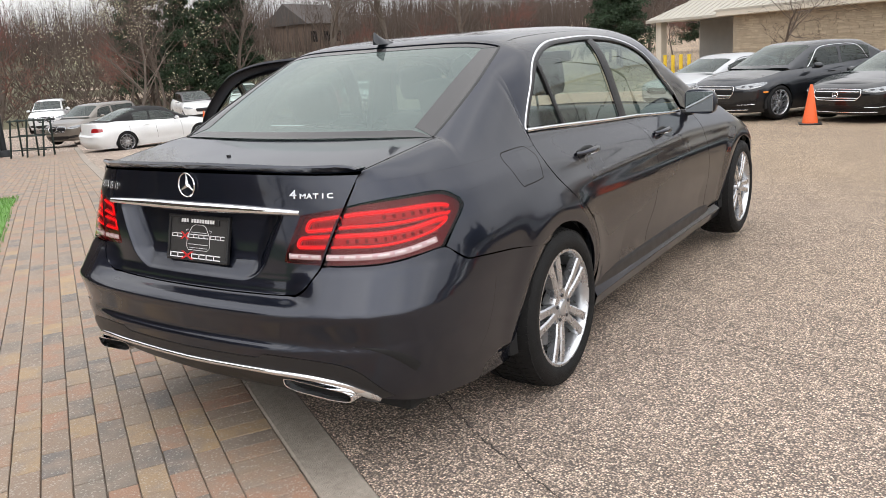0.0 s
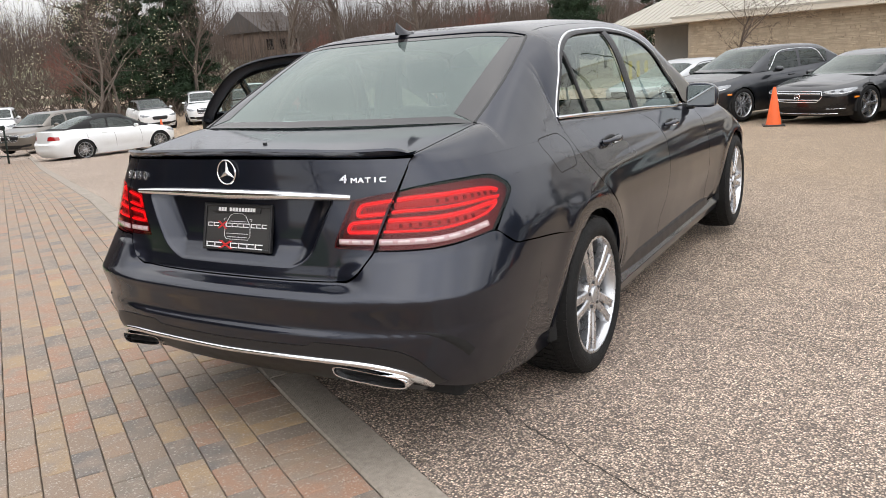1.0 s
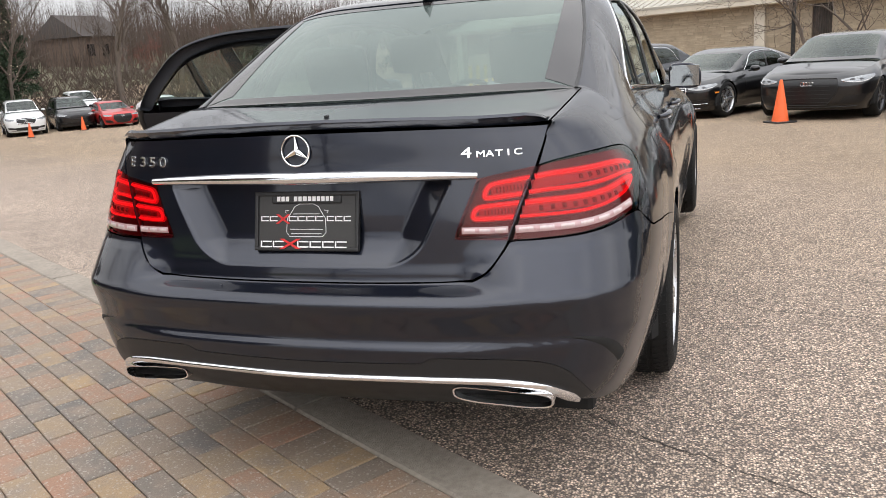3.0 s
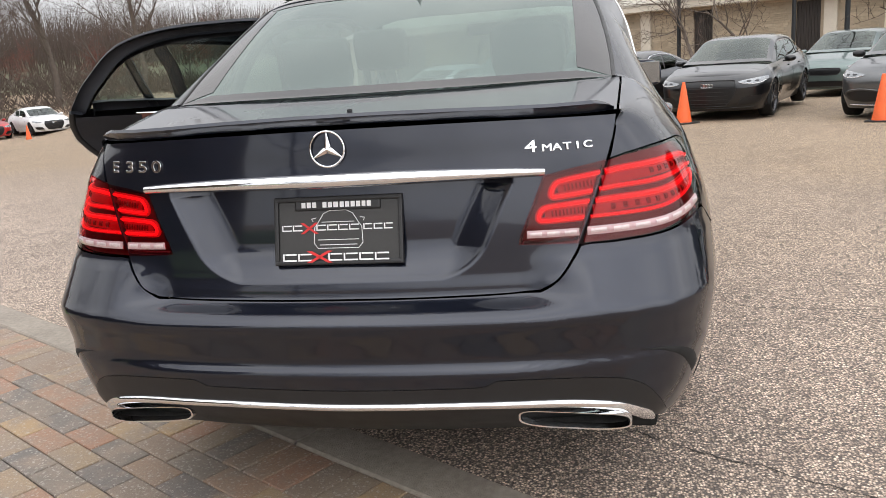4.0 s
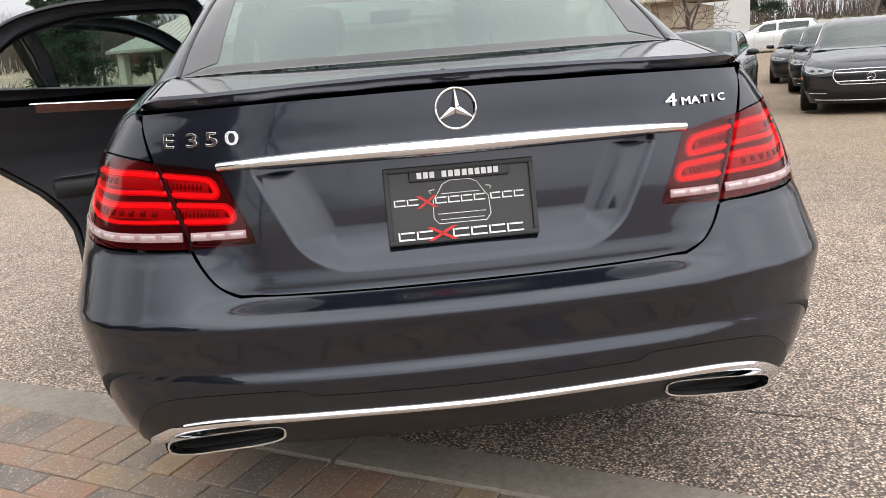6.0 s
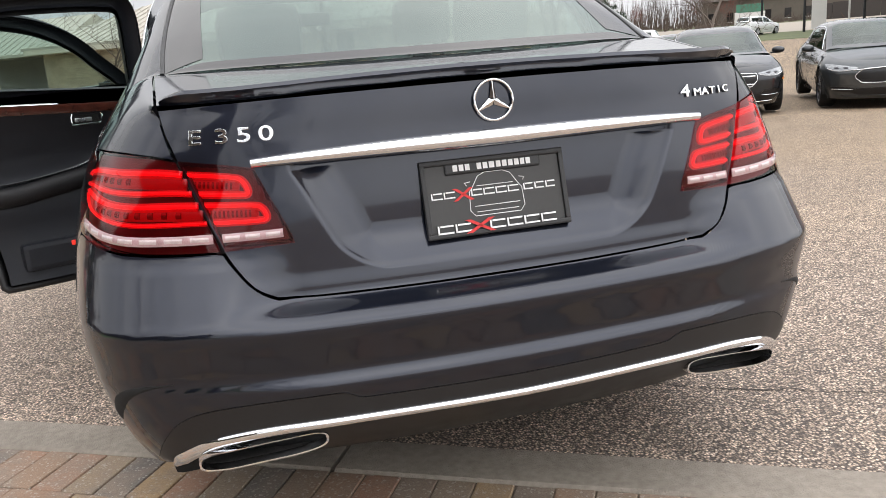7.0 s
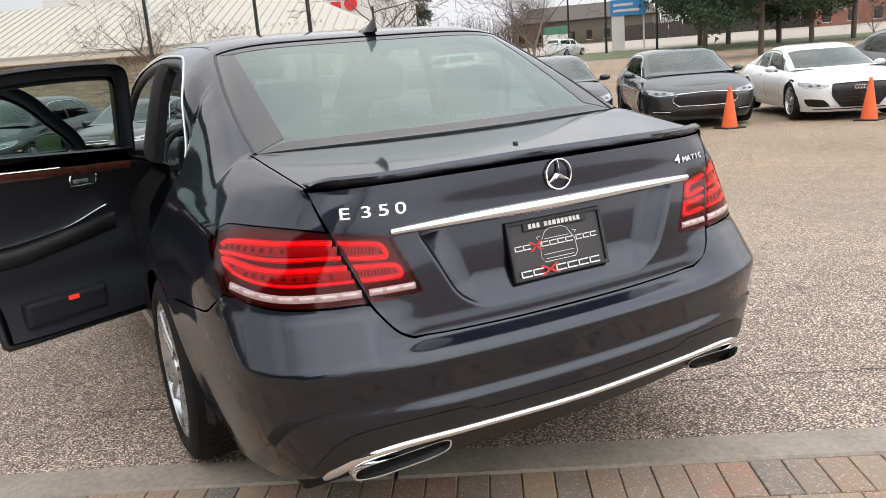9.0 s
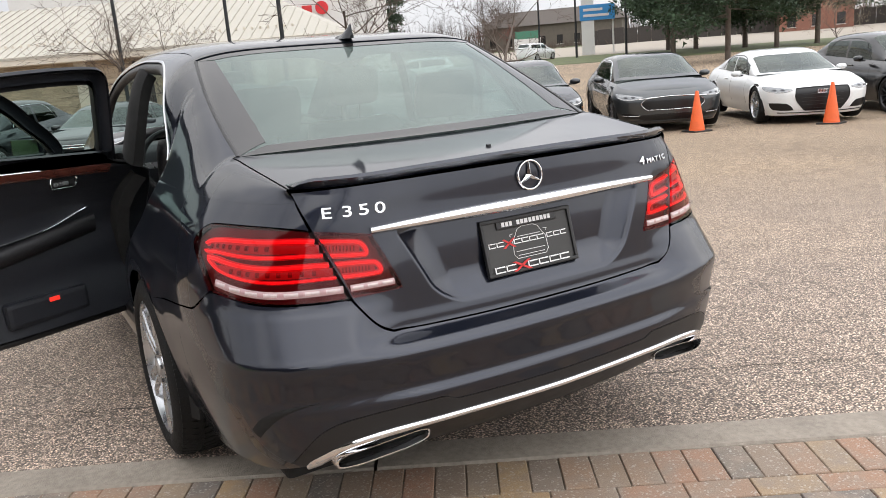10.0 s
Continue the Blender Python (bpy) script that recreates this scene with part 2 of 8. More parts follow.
def paver_mat():
    m, nt, b = node_mat("clay_paver")
    N_, K = nt.nodes, nt.links
    tc, oi, geo = N_.new("ShaderNodeTexCoord"), N_.new("ShaderNodeObjectInfo"), N_.new("ShaderNodeNewGeometry")
    ad, fr = N_.new("ShaderNodeMath"), N_.new("ShaderNodeMath")
    ad.operation, fr.operation = "ADD", "FRACT"
    K.new(oi.outputs["Random"], ad.inputs[0])
    K.new(geo.outputs["Random Per Island"], ad.inputs[1])
    K.new(ad.outputs[0], fr.inputs[0])
    ramp = N_.new("ShaderNodeValToRGB")
    e = ramp.color_ramp.elements
    e[0].position, e[0].color = 0.0, (0.155, 0.137, 0.124, 1)
    e[1].position, e[1].color = 1.0, (0.36, 0.245, 0.135, 1)
    for pos, c in ((0.22, (0.20, 0.165, 0.132, 1)), (0.42, (0.287, 0.195, 0.133, 1)), (0.6, (0.320, 0.182, 0.120, 1)), (0.8, (0.26, 0.20, 0.145, 1))):
        x = e.new(pos)
        x.color = c
    K.new(fr.outputs[0], ramp.inputs["Fac"])
    n1, n2, vor = N_.new("ShaderNodeTexNoise"), N_.new("ShaderNodeTexNoise"), N_.new("ShaderNodeTexVoronoi")
    n1.inputs["Scale"].default_value, n1.inputs["Detail"].default_value = 9, 6
    n2.inputs["Scale"].default_value, n2.inputs["Detail"].default_value = 220, 3
    vor.inputs["Scale"].default_value = 170
    wpos = N_.new("ShaderNodeVectorMath")
    wpos.operation = "ADD"
    K.new(geo.outputs["Position"], wpos.inputs[0])
    for n in (n1, n2, vor):
        K.new(wpos.outputs[0], n.inputs["Vector"])
    blend = N_.new("ShaderNodeMix")
    blend.data_type = "RGBA"
    mr = N_.new("ShaderNodeMapRange")
    mr.inputs["From Min"].default_value, mr.inputs["From Max"].default_value = 0.42, 0.68
    K.new(n1.outputs["Fac"], mr.inputs["Value"])
    K.new(mr.outputs[0], blend.inputs["Factor"])
    K.new(ramp.outputs[0], blend.inputs["A"])
    blend.inputs["B"].default_value = (0.255, 0.20, 0.155, 1)
    # pale grit showing in the worn face
    sep, gr = N_.new("ShaderNodeSeparateColor"), N_.new("ShaderNodeMapRange")
    K.new(vor.outputs["Color"], sep.inputs[0])
    gr.inputs["From Min"].default_value, gr.inputs["From Max"].default_value = 0.86, 0.97
    gr.inputs["To Max"].default_value = 0.55
    K.new(sep.outputs[0], gr.inputs["Value"])
    grit = N_.new("ShaderNodeMix")
    grit.data_type = "RGBA"
    K.new(gr.outputs[0], grit.inputs["Factor"])
    K.new(blend.outputs["Result"], grit.inputs["A"])
    grit.inputs["B"].default_value = (0.46, 0.42, 0.37, 1)
    sc = N_.new("ShaderNodeVectorMath")
    sc.operation = "SCALE"
    mm = N_.new("ShaderNodeMath")
    mm.operation = "MULTIPLY_ADD"
    K.new(n2.outputs["Fac"], mm.inputs[0])
    mm.inputs[1].default_value, mm.inputs[2].default_value = 0.75, 0.57
    K.new(grit.outputs["Result"], sc.inputs[0])
    K.new(mm.outputs[0], sc.inputs["Scale"])
    K.new(sc.outputs[0], b.inputs["Base Color"])
    b.inputs["Roughness"].default_value = 0.72
    bp = N_.new("ShaderNodeBump")
    bp.inputs["Strength"].default_value, bp.inputs["Distance"].default_value = 0.5, 0.003
    K.new(n2.outputs["Fac"], bp.inputs["Height"])
    K.new(bp.outputs[0], b.inputs["Normal"])
    return m


ASPHALT, PAVER = asphalt_mat(), paver_mat()
SAND = M("joint_sand", (0.185, 0.150, 0.115), 0.95, var=0.3, scale=40, bump=0.6)
CONCRETE = M("worn_concrete", (0.285, 0.247, 0.205), 0.85, var=0.28, scale=5, bump=0.5, bscale=220)
GRASS = M("grass", (0.07, 0.125, 0.03), 0.8, var=0.35, scale=3, bump=0.4, bscale=60)
PAINT = paint("graphite_paint", (0.0135, 0.0163, 0.0270), 0.70, 0.30)
BLACKPL = M("black_plastic", (0.012, 0.012, 0.013), 0.42, var=0.2, scale=30, bump=0.15, bscale=900)
SATIN = M("satin_grey_valance", (0.011, 0.011, 0.012), 0.42, var=0.12, scale=15)
RUBBER = M("tyre_rubber", (0.008, 0.008, 0.008), 0.72, spec=0.25, var=0.3, scale=20, bump=0.3, bscale=300)
CHROME = M("chrome", (0.82, 0.83, 0.85), 0.06, 1.0, var=0.04, scale=15)
ALLOY = M("silver_alloy", (0.52, 0.53, 0.55), 0.28, 0.9, 0.6, var=0.08, scale=25)
DARKALLOY = M("dark_alloy", (0.06, 0.06, 0.065), 0.35, 0.8, var=0.1, scale=25)
DISC = M("brake_disc", (0.25, 0.245, 0.24), 0.35, 0.9, var=0.2, scale=60)
# near-black: shade of gaps and hollows put into the colour; also pillar lining
CAVITY = M("cavity_shade_black", (0.006, 0.006, 0.006), 0.9, var=0.2)
LEATHER = M("black_leather", (0.010, 0.010, 0.012), 0.48, var=0.25, scale=14, bump=0.3, bscale=420)
TRIM = M("black_soft_trim", (0.0085, 0.010, 0.015), 0.58, var=0.2, scale=12, bump=0.25, bscale=600)
WOOD = M("burl_wood", (0.085, 0.026, 0.018), 0.18, coat=1.0, var=0.5, scale=22)
GLASS = glass_mat("tinted_glass", (0.66, 0.78, 0.74), 1.5)
REARGLASS = glass_mat("rear_glass", (0.20, 0.26, 0.24), 1.40, haze=0.175, haze_color=(0.40, 0.50, 0.47))
FRIT = M("black_frit", (0.022, 0.020, 0.020), 0.12, coat=0.3, var=0.1)
LENS = glass_mat("red_lens", (0.93, 0.25, 0.28), 1.28)
LAMPRED = M("lamp_housing_red", (0.045, 0.0012, 0.005), 0.35, coat=0.3, var=0.35, scale=40)
LED = glow("red_led_bar", (1.0, 0.005, 0.012), 1.05)
CLEARBAR = M("clear_reverse_bar", (0.40, 0.25, 0.26), 0.2, coat=1.0, var=0.25, scale=60)
ORANGE = M("cone_orange", (0.75, 0.12, 0.025), 0.55, var=0.15, scale=8)
WHITEINK = M("white_print", (0.78, 0.78, 0.78), 0.5, var=0.05)
REDINK = M("red_print", (0.55, 0.02, 0.02), 0.5, var=0.05)
PLATE = M("black_plate", (0.028, 0.027, 0.026), 0.45, var=0.1)

# ---------------- geometry helpers ----------------
MX, MY = 0.8601, -0.5101          # along the kerb
NX, NY = 0.5101, 0.8601           # across it, into the lot


def ground_z(x, y):
    """The lot falls away gently from the spot where the sedan stands."""
    r = math.hypot(x, y)
    m, n = x * MX + y * MY, x * NX + y * NY
    w = min(max((n - 4 - 0.35 * max(0.0, -m - 8)) / 8, 0.0), 1.0)
    v = min(max((-m - 50) / 18, 0.0), 1.0)
    a, b = min(max((n - 3) / 12, 0.0), 1.0), min(max((r - 20) / 14, 0.0), 1.0)
    ss_ = lambda t: t * t * (3 - 2 * t)
    dip = (0.041 * min(max(-m - 8, 0.0), 14.0) + 0.02 * min(max(-m - 22, 0.0), 25.0)) * (1 - w * w * (3 - 2 * w)) * (1 - v)
    return -0.016 * max(0.0, min(r, 34.0) - 1.5) + 0.018 * min(max(r - 38.0, 0.0), 120.0) - dip - 0.155 * ss_(a) * (1 - ss_(b)) + 0.075 * min(max(-m - 62, 0.0), 60.0)


def mn(m, n, lift=0.0):
    x, y = m * MX + n * NX, m * MY + n * NY
    return Vector((x, y, ground_z(x, y) + lift))


def thing(name, label, category, at=(0, 0, 0), rz=0.0, group="", kind=""):
    ob = new(name)
    ob.empty_display_size = 0.1
    ob.matrix_basis = pose(*at, 0, 0, rz)
    return tagged(ob, label, category, group, kind)


def part(name, data, material, parent=None, label=""):
    """Links a bmesh or a mesh as one object under its thing."""
    if isinstance(data, bmesh.types.BMesh):
        me = bpy.data.meshes.new(name)
        data.to_mesh(me)
        data.free()
    else:
        me = data
    for m in (material if isinstance(material, (list, tuple)) else [material]):
        me.materials.append(m)
    ob = new(name, me)
    if parent is not None:
        ob.parent = parent
    if label:
        ob["label"] = label
    return ob


def smooth(me, angle=40):
    for p in me.polygons:
        p.use_smooth = True
    me.set_sharp_from_angle(angle=radians(angle))
    return me


def mesh_of(verts, faces, name="mesh", angle=40):
    me = bpy.data.meshes.new(name)
    me.from_pydata([tuple(v) for v in verts], [], faces)
    me.update()
    return smooth(me, angle)


def box(bm, lo, hi, m=None, bevel=0.0):
    r = bmesh.ops.create_cube(bm, size=1.0)
    c = [(a + b) / 2 for a, b in zip(lo, hi)]
    d = [b - a for a, b in zip(lo, hi)]
    for v in r["verts"]:
        v.co = Vector([c[i] + v.co[i] * d[i] for i in range(3)])
    if bevel:
        es = list({e for v in r["verts"] for e in v.link_edges})
        rb = bmesh.ops.bevel(bm, geom=es, offset=bevel, segments=2, affect="EDGES", profile=0.6)
        vs = list({v for f in rb["faces"] for v in f.verts} | {v for v in r["verts"] if v.is_valid})
    else:
        vs = r["verts"]
    if m is not None:
        bmesh.ops.transform(bm, matrix=m, verts=vs)
    return vs


def boxmesh(lo, hi, bevel=0.004, m=None):
    bm = bmesh.new()
    box(bm, lo, hi, m, bevel)
    return bm


def catmull(pts, n=400):
    """Dense centripetal-free Catmull-Rom through the points."""
    p = np.array(pts, float)
    p = np.vstack([2 * p[0] - p[1], p, 2 * p[-1] - p[-2]])
    out = []
    k = len(p) - 3
    for i in range(k):
        a, b, c, d = p[i:i + 4]
        t = np.linspace(0, 1, max(2, n // k), endpoint=(i == k - 1))[:, None]
        out.append(0.5 * (2 * b + (c - a) * t + (2 * a - 5 * b + 4 * c - d) * t ** 2 + (3 * b - a - 3 * c + d) * t ** 3))
    return np.vstack(out)


class Curve:
    """A curve by arc length over 0..1; straight: a polyline."""

    def __init__(self, pts, straight=False):
        q = np.array(pts, float) if straight or len(pts) < 3 else catmull(pts, 300)
        d = np.concatenate([[0], np.cumsum(np.linalg.norm(np.diff(q, axis=0), axis=1))])
        self.q, self.d, self.length = q, d / max(d[-1], 1e-9), d[-1]

    def __call__(self, t):
        return np.array([np.interp(t, self.d, self.q[:, k]) for k in range(self.q.shape[1])])


def tube(path, radius, sides=8, closed=False):
    """Verts and faces of a tube; radius: a number or one for each point."""
    p = [Vector(a) for a in path]
    n = len(p)
    rad = radius if isinstance(radius, (list, tuple)) else [radius] * n
    vs, fs = [], []
    up = None
    for i in range(n):
        a, b = p[i - 1 if (i or closed) else 0], p[(i + 1) % n if (i < n - 1 or closed) else n - 1]
        t = (b - a).normalized()
        if up is None:
            up = t.orthogonal()
        up = (up - t * up.dot(t)).normalized()
        w = t.cross(up)
        for k in range(sides):
            an = 2 * math.pi * k / sides
            vs.append(p[i] + (up * math.cos(an) + w * math.sin(an)) * rad[i])
    for i in range(n if closed else n - 1):
        j = (i + 1) % n
        for k in range(sides):
            l = (k + 1) % sides
            fs.append((i * sides + k, i * sides + l, j * sides + l, j * sides + k))
    if not closed:
        fs.append(tuple(range(sides - 1, -1, -1)))
        fs.append(tuple((n - 1) * sides + k for k in range(sides)))
    return vs, fs


def lathe(profile, n=48, axis="x"):
    """Spin (radius, along) pairs round the x axis."""
    vs, fs = [], []
    k = len(profile)
    for i in range(n):
        a = 2 * math.pi * i / n
        for r, h in profile:
            vs.append((h, r * math.cos(a), r * math.sin(a)) if axis == "x" else (r * math.cos(a), r * math.sin(a), h))
    for i in range(n):
        j = (i + 1) % n
        for a in range(k - 1):
            fs.append((i * k + a, j * k + a, j * k + a + 1, i * k + a + 1))
    return vs, fs


# ---------------- the ground ----------------
def ground():
    far = [6, 8, 10, 13, 16, 19, 22, 25, 29, 34, 38, 42, 47, 52, 60, 68, 80, 90, 100, 125, 160, 300, 900, 2600]
    ms = sorted([-a for a in far] + [-4, -3, -2, -1, 0, 1, 2, 3, 4] + far)
    ns = sorted([-2600, -900, -300, -160, -100, -60, -46, -38, -34, -29, -24, -20, -15, -10, -6, -3.06, -3.0, -2, -1, 0, 0.445, 0.456, 0.8, 1.2, 1.6, 2, 3, 4, 6, 8, 10, 13, 16, 20, 24, 29, 34, 38, 46, 60, 80, 100, 125, 160, 300, 900, 2600])
    vs, fs = [], []
    for n in ns:
        for m in ms:
            v = mn(m, n)
            if -3.01 < n < 0.45:
                v.z -= 0.075
            vs.append(v)
    w = len(ms)
    for i in range(len(ns) - 1):
        for j in range(w - 1):
            fs.append((i * w + j, i * w + j + 1, (i + 1) * w + j + 1, (i + 1) * w + j))
    g = part("ground", mesh_of(vs, fs, "ground", 30), ASPHALT)
    return tagged(g, "worn beige asphalt lot with coarse exposed aggregate and cracks", "asphalt", kind="structure")


ground()


def strip(name, m0, m1, n0, n1, lift, material, label, category, steps=24):
    """A flat sheet that follows the ground, with a thickness of its own."""
    vs, fs = [], []
    for i in range(steps + 1):
        m = m0 + (m1 - m0) * i / steps
        for n in (n0, n1):
            vs.append(mn(m, n, lift))
        for n in (n1, n0):
            vs.append(mn(m, n, lift - 0.06))
    for i in range(steps):
        for k in range(4):
            l = (k + 1) % 4
            fs.append((i * 4 + k, i * 4 + l, i * 4 + 4 + l, i * 4 + 4 + k))
    fs += [(3, 2, 1, 0), tuple(steps * 4 + k for k in range(4))]
    return tagged(part(name, mesh_of(vs, fs, name, 30), material), label, category, kind="structure")


strip("paver_bed", -29.1, 6.05, -3.0, 0.286, -0.006, SAND, "sandy joint bed under the brick pavers", "pavement")
def crack(pts, width, seed):
    """An open crack: a thin ragged dark ribbon lying in the asphalt."""
    rng = random.Random(seed)
    vs, fs = [], []
    path = catmull([(m, n, 0) for m, n in pts], 90)
    for i, q in enumerate(path):
        w = width * rng.uniform(.25, 1.0) * min(1, i / 8 + .15, (len(path) - 1 - i) / 8 + .15)
        d = rng.gauss(0, width * .8)
        vs += [mn(q[0], q[1] + d - w / 2, .0022), mn(q[0], q[1] + d + w / 2, .0022)]
    for i in range(len(path) - 1):
        fs.append((2 * i, 2 * i + 2, 2 * i + 3, 2 * i + 1))
    return tagged(part("crack", mesh_of(vs, fs, "crack"), CRACK), "dark open crack in the asphalt", "crack", kind="structure")


CRACK = M("crack_dirt", (.045, .038, .032), .95, var=.4, scale=30)
crack([(-2.3, .955), (-1.2, .94), (0, .942), (.4, .918), (.78, .93), (1.4, .925), (2.2, .94)], .0075, 3)
crack([(-1.0, 2.36), (-.5, 2.30), (-.19, 2.325), (.1, 2.27), (.28, 2.35), (.55, 2.48), (.73, 2.68), (1.2, 2.9), (2.0, 3.0)], .007, 5)
crack([(.28, 2.35), (.6, 2.36), (1.0, 2.42), (1.5, 2.40)], .005, 8)
# concrete kerb strip, cast in lengths
kerb = thing("kerb", "flush concrete kerb strip between pavers and asphalt", "kerb", kind="structure")
for i in range(15):
    m0 = -31.1 + 3.05 * i
    vs, fs = [], []
    prof = [(0.286, -0.07), (0.287, -0.004), (0.295, 0.004), (0.447, 0.006), (0.455, -0.001), (0.456, -0.07)]
    k = len(prof)
    for j in range(13):
        m = m0 + 0.006 + (3.05 - 0.012) * j / 12
        for n, z in prof:
            v = mn(m, n + 0.0025 * math.sin(m * 3.7 + n * 20) * (0 < z + 0.05), z)
            vs.append(v)
    for j in range(12):
        for a in range(k - 1):
            fs.append((j * k + a, (j + 1) * k + a, (j + 1) * k + a + 1, j * k + a + 1))
    fs += [tuple(range(k)), tuple(12 * k + a for a in range(k - 1, -1, -1))]
    part("kerb_stone", mesh_of(vs, fs, "kerb_stone", 35), CONCRETE, kerb)

# ---------------- car body surface ----------------
class Shell:
    """A car body: the lower body by distance s round the plan and height z, the cabin by length y and angle f over the roof."""
    PLAN = [(0, 0), (.15, .003), (.3, .012), (.43, .024), (.57, .048), (.67, .080), (.765, .135), (.835, .235), (.876, .37), (.90, .52), (.910, .7), (.914, 1.0), (.914, 1.3),
            (.904, 1.7), (.90, 2.4), (.90, 3.2), (.91, 3.7), (.915, 4.03), (.90, 4.35), (.83, 4.6), (.66, 4.77), (.4, 4.85), (0, 4.88)]
    SIDE = [(.10, .80), (.2, .835), (.3, .868), (.4, .892), (.5, .908), (.6, .915), (.66, .915), (.74, .908), (.81, .889), (.87, .866), (.915, .846), (.955, .818), (1.0, .785), (1.03, .765), (1.06, .70), (1.1, .6)]
    REAR = [(.10, .2), (.2, .13), (.25, .085), (.30, .045), (.335, .026), (.37, .013), (.40, .008), (.44, .004), (.466, .001), (.477, .004), (.487, .011), (.496, .0135), (.51, .012), (.54, .006), (.57, -.001), (.588, -.003), (.598, .002), (.612, .022), (.64, .073), (.70, .080), (.80, .0875), (.88, .098), (.94, .107), (1.0, .112), (1.1, .125)]
    CORNER = [(.10, .2), (.2, .13), (.25, .085), (.30, .045), (.335, .026), (.37, .015), (.40, .011), (.44, .008), (.466, .007), (.478, .008), (.490, .011), (.505, .0115), (.54, .005), (.575, -.004), (.594, -.006), (.605, -.002), (.622, .011), (.66, .036), (.70, .062), (.735, .083), (.80, .092), (.88, .104), (.94, .108), (1.0, .112), (1.1, .125)]
    FRONT = [(.10, .12), (.2, .05), (.3, .01), (.45, 0), (.6, .02), (.75, .12), (.85, .25), (.95, .45), (1.1, .7)]
    TOP = [(.40, 1.05), (.55, 1.075), (.62, 1.105), (.8, 1.2), (1.0, 1.3), (1.2, 1.388), (1.3, 1.42), (1.5, 1.44), (1.9, 1.457), (2.3, 1.46), (2.7, 1.445), (3.0, 1.405), (3.2, 1.33), (3.5, 1.19), (3.9, 1.0), (4.1, .96)]
    BELT = [(0, 1.02), (.29, 1.02), (.5, 1.04), (.75, 1.052), (1.16, 1.036), (2.0, .995), (3.13, .942), (3.6, .925), (4.1, .88), (4.5, .80), (4.88, .72)]
    POWER, LEAN_IN = 6.0, 0.24

    def __init__(self, length=4.88, width=1.83, height=1.46, top=None, belt=None, rear=None, front=None):
        self.TOP, self.BELT, self.REAR, self.FRONT = top or self.TOP, belt or self.BELT, rear or self.REAR, front or self.FRONT
        self.kx, self.ky, self.kz = width / 1.83, length / 4.88, height / 1.46
        self.length = length
        p = catmull(self.PLAN, 3000)
        s = np.concatenate([[0], np.cumsum(np.hypot(*np.diff(p, axis=0).T))])
        self.s, self.px, self.py, self.smax = s, p[:, 0], p[:, 1], s[-1]
        self.tab = {k: catmull(v, 1500) for k, v in (("side", self.SIDE), ("rear", self.REAR), ("corner", self.CORNER), ("front", self.FRONT), ("top", self.TOP), ("belt", self.BELT))}

    def look_up(self, k, v):
        q = self.tab[k]
        return np.interp(v, q[:, 0], q[:, 1])

    def belt_at(self, y):
        return self.look_up("belt", y)

    def low(self, s, z):
        """Point of the lower body; s < 0 is the left half."""
        a = np.abs(s)
        x0, y0 = np.interp(a, self.s, self.px), np.interp(a, self.s, self.py)
        lift = (self.belt_at(y0) - 1.03) * np.clip((z - 0.6) / 0.4, 0, 1) * np.clip((y0 - 0.5) / 0.5, 0, 1)
        zz = z - lift
        x = x0 * self.look_up("side", zz) / 0.915
        cb = np.clip((x0 - 0.42) / 0.18, 0, 1)
        cb = cb * cb * (3 - 2 * cb)
        y = y0 + ((1 - cb) * self.look_up("rear", zz) + cb * self.look_up("corner", zz)) * np.clip((0.85 - y0) / 0.6, 0, 1) - self.look_up("front", zz) * np.clip((y0 - 3.9) / 0.7, 0, 1)
        # crease that runs back along the doors, and the swell over the wheels
        c = 0.80 + 0.03 * np.clip((y0 - 1.2) / 2, 0, 1) - 0.05 * np.clip((y0 - 3.0) / 1.2, 0, 1)
        e = np.exp(-((z - c) / 0.035) ** 2) * 0.007 * np.clip((y0 - 1.0) / 0.5, 0, 1) * np.clip((4.5 - y0) / 0.6, 0, 1)
        d = np.exp(-((z - 0.40) / 0.10) ** 2) * -0.016 * np.clip((y0 - 1.6) / 0.3, 0, 1) * np.clip((3.5 - y0) / 0.3, 0, 1)
        fl = sum(np.exp(-((np.hypot(y0 - wy, z - 0.325) - 0.40) / 0.07) ** 2) * 0.010 for wy in (1.155, 4.03)) * np.clip((y0 - 0.6) / 0.3, 0, 1) * (z > 0.3)
        x = x + (e + d + fl) * (x0 > 0.5)
        x = x + 0.016 * np.exp(-((z - 0.53) / 0.14) ** 2) * np.exp(-((y0 - 0.25) / 0.25) ** 2) * np.clip(x0 / 0.8, 0, 1) ** 3
        return np.array([np.sign(s + 1e-12) * x * self.kx, y * self.ky, z * self.kz])

    def s_at_y(self, y, z):
        a = self.s
        lo, hi = 0.0, self.smax
        for _ in range(40):
            mid = (lo + hi) / 2
            if self.low(mid, z)[1] / self.ky < y:
                lo = mid
            else:
                hi = mid
        return lo

    def s_at_x(self, x, z):
        lo, hi = 0.0, 1.25
        for _ in range(40):
            mid = (lo + hi) / 2
            if self.low(mid, z)[0] / self.kx < x:
                lo = mid
            else:
                hi = mid
        return lo

    def cab(self, y, f, side=1):
        """Point of the cabin: f = 0 at the belt, pi/2 at the middle of the roof, and on to pi."""
        left = f > math.pi / 2
        f = np.where(left, math.pi - f, f)
        zb, zc = self.belt_at(y), self.look_up("top", y)
        h = np.maximum(zc - zb, 0.004)
        c_, s_ = np.abs(np.cos(f)), np.abs(np.sin(f))
        rad = (c_ ** self.POWER + s_ ** self.POWER) ** (-1 / self.POWER)
        zf, xf = rad * s_, rad * c_
        z = zb + h * zf
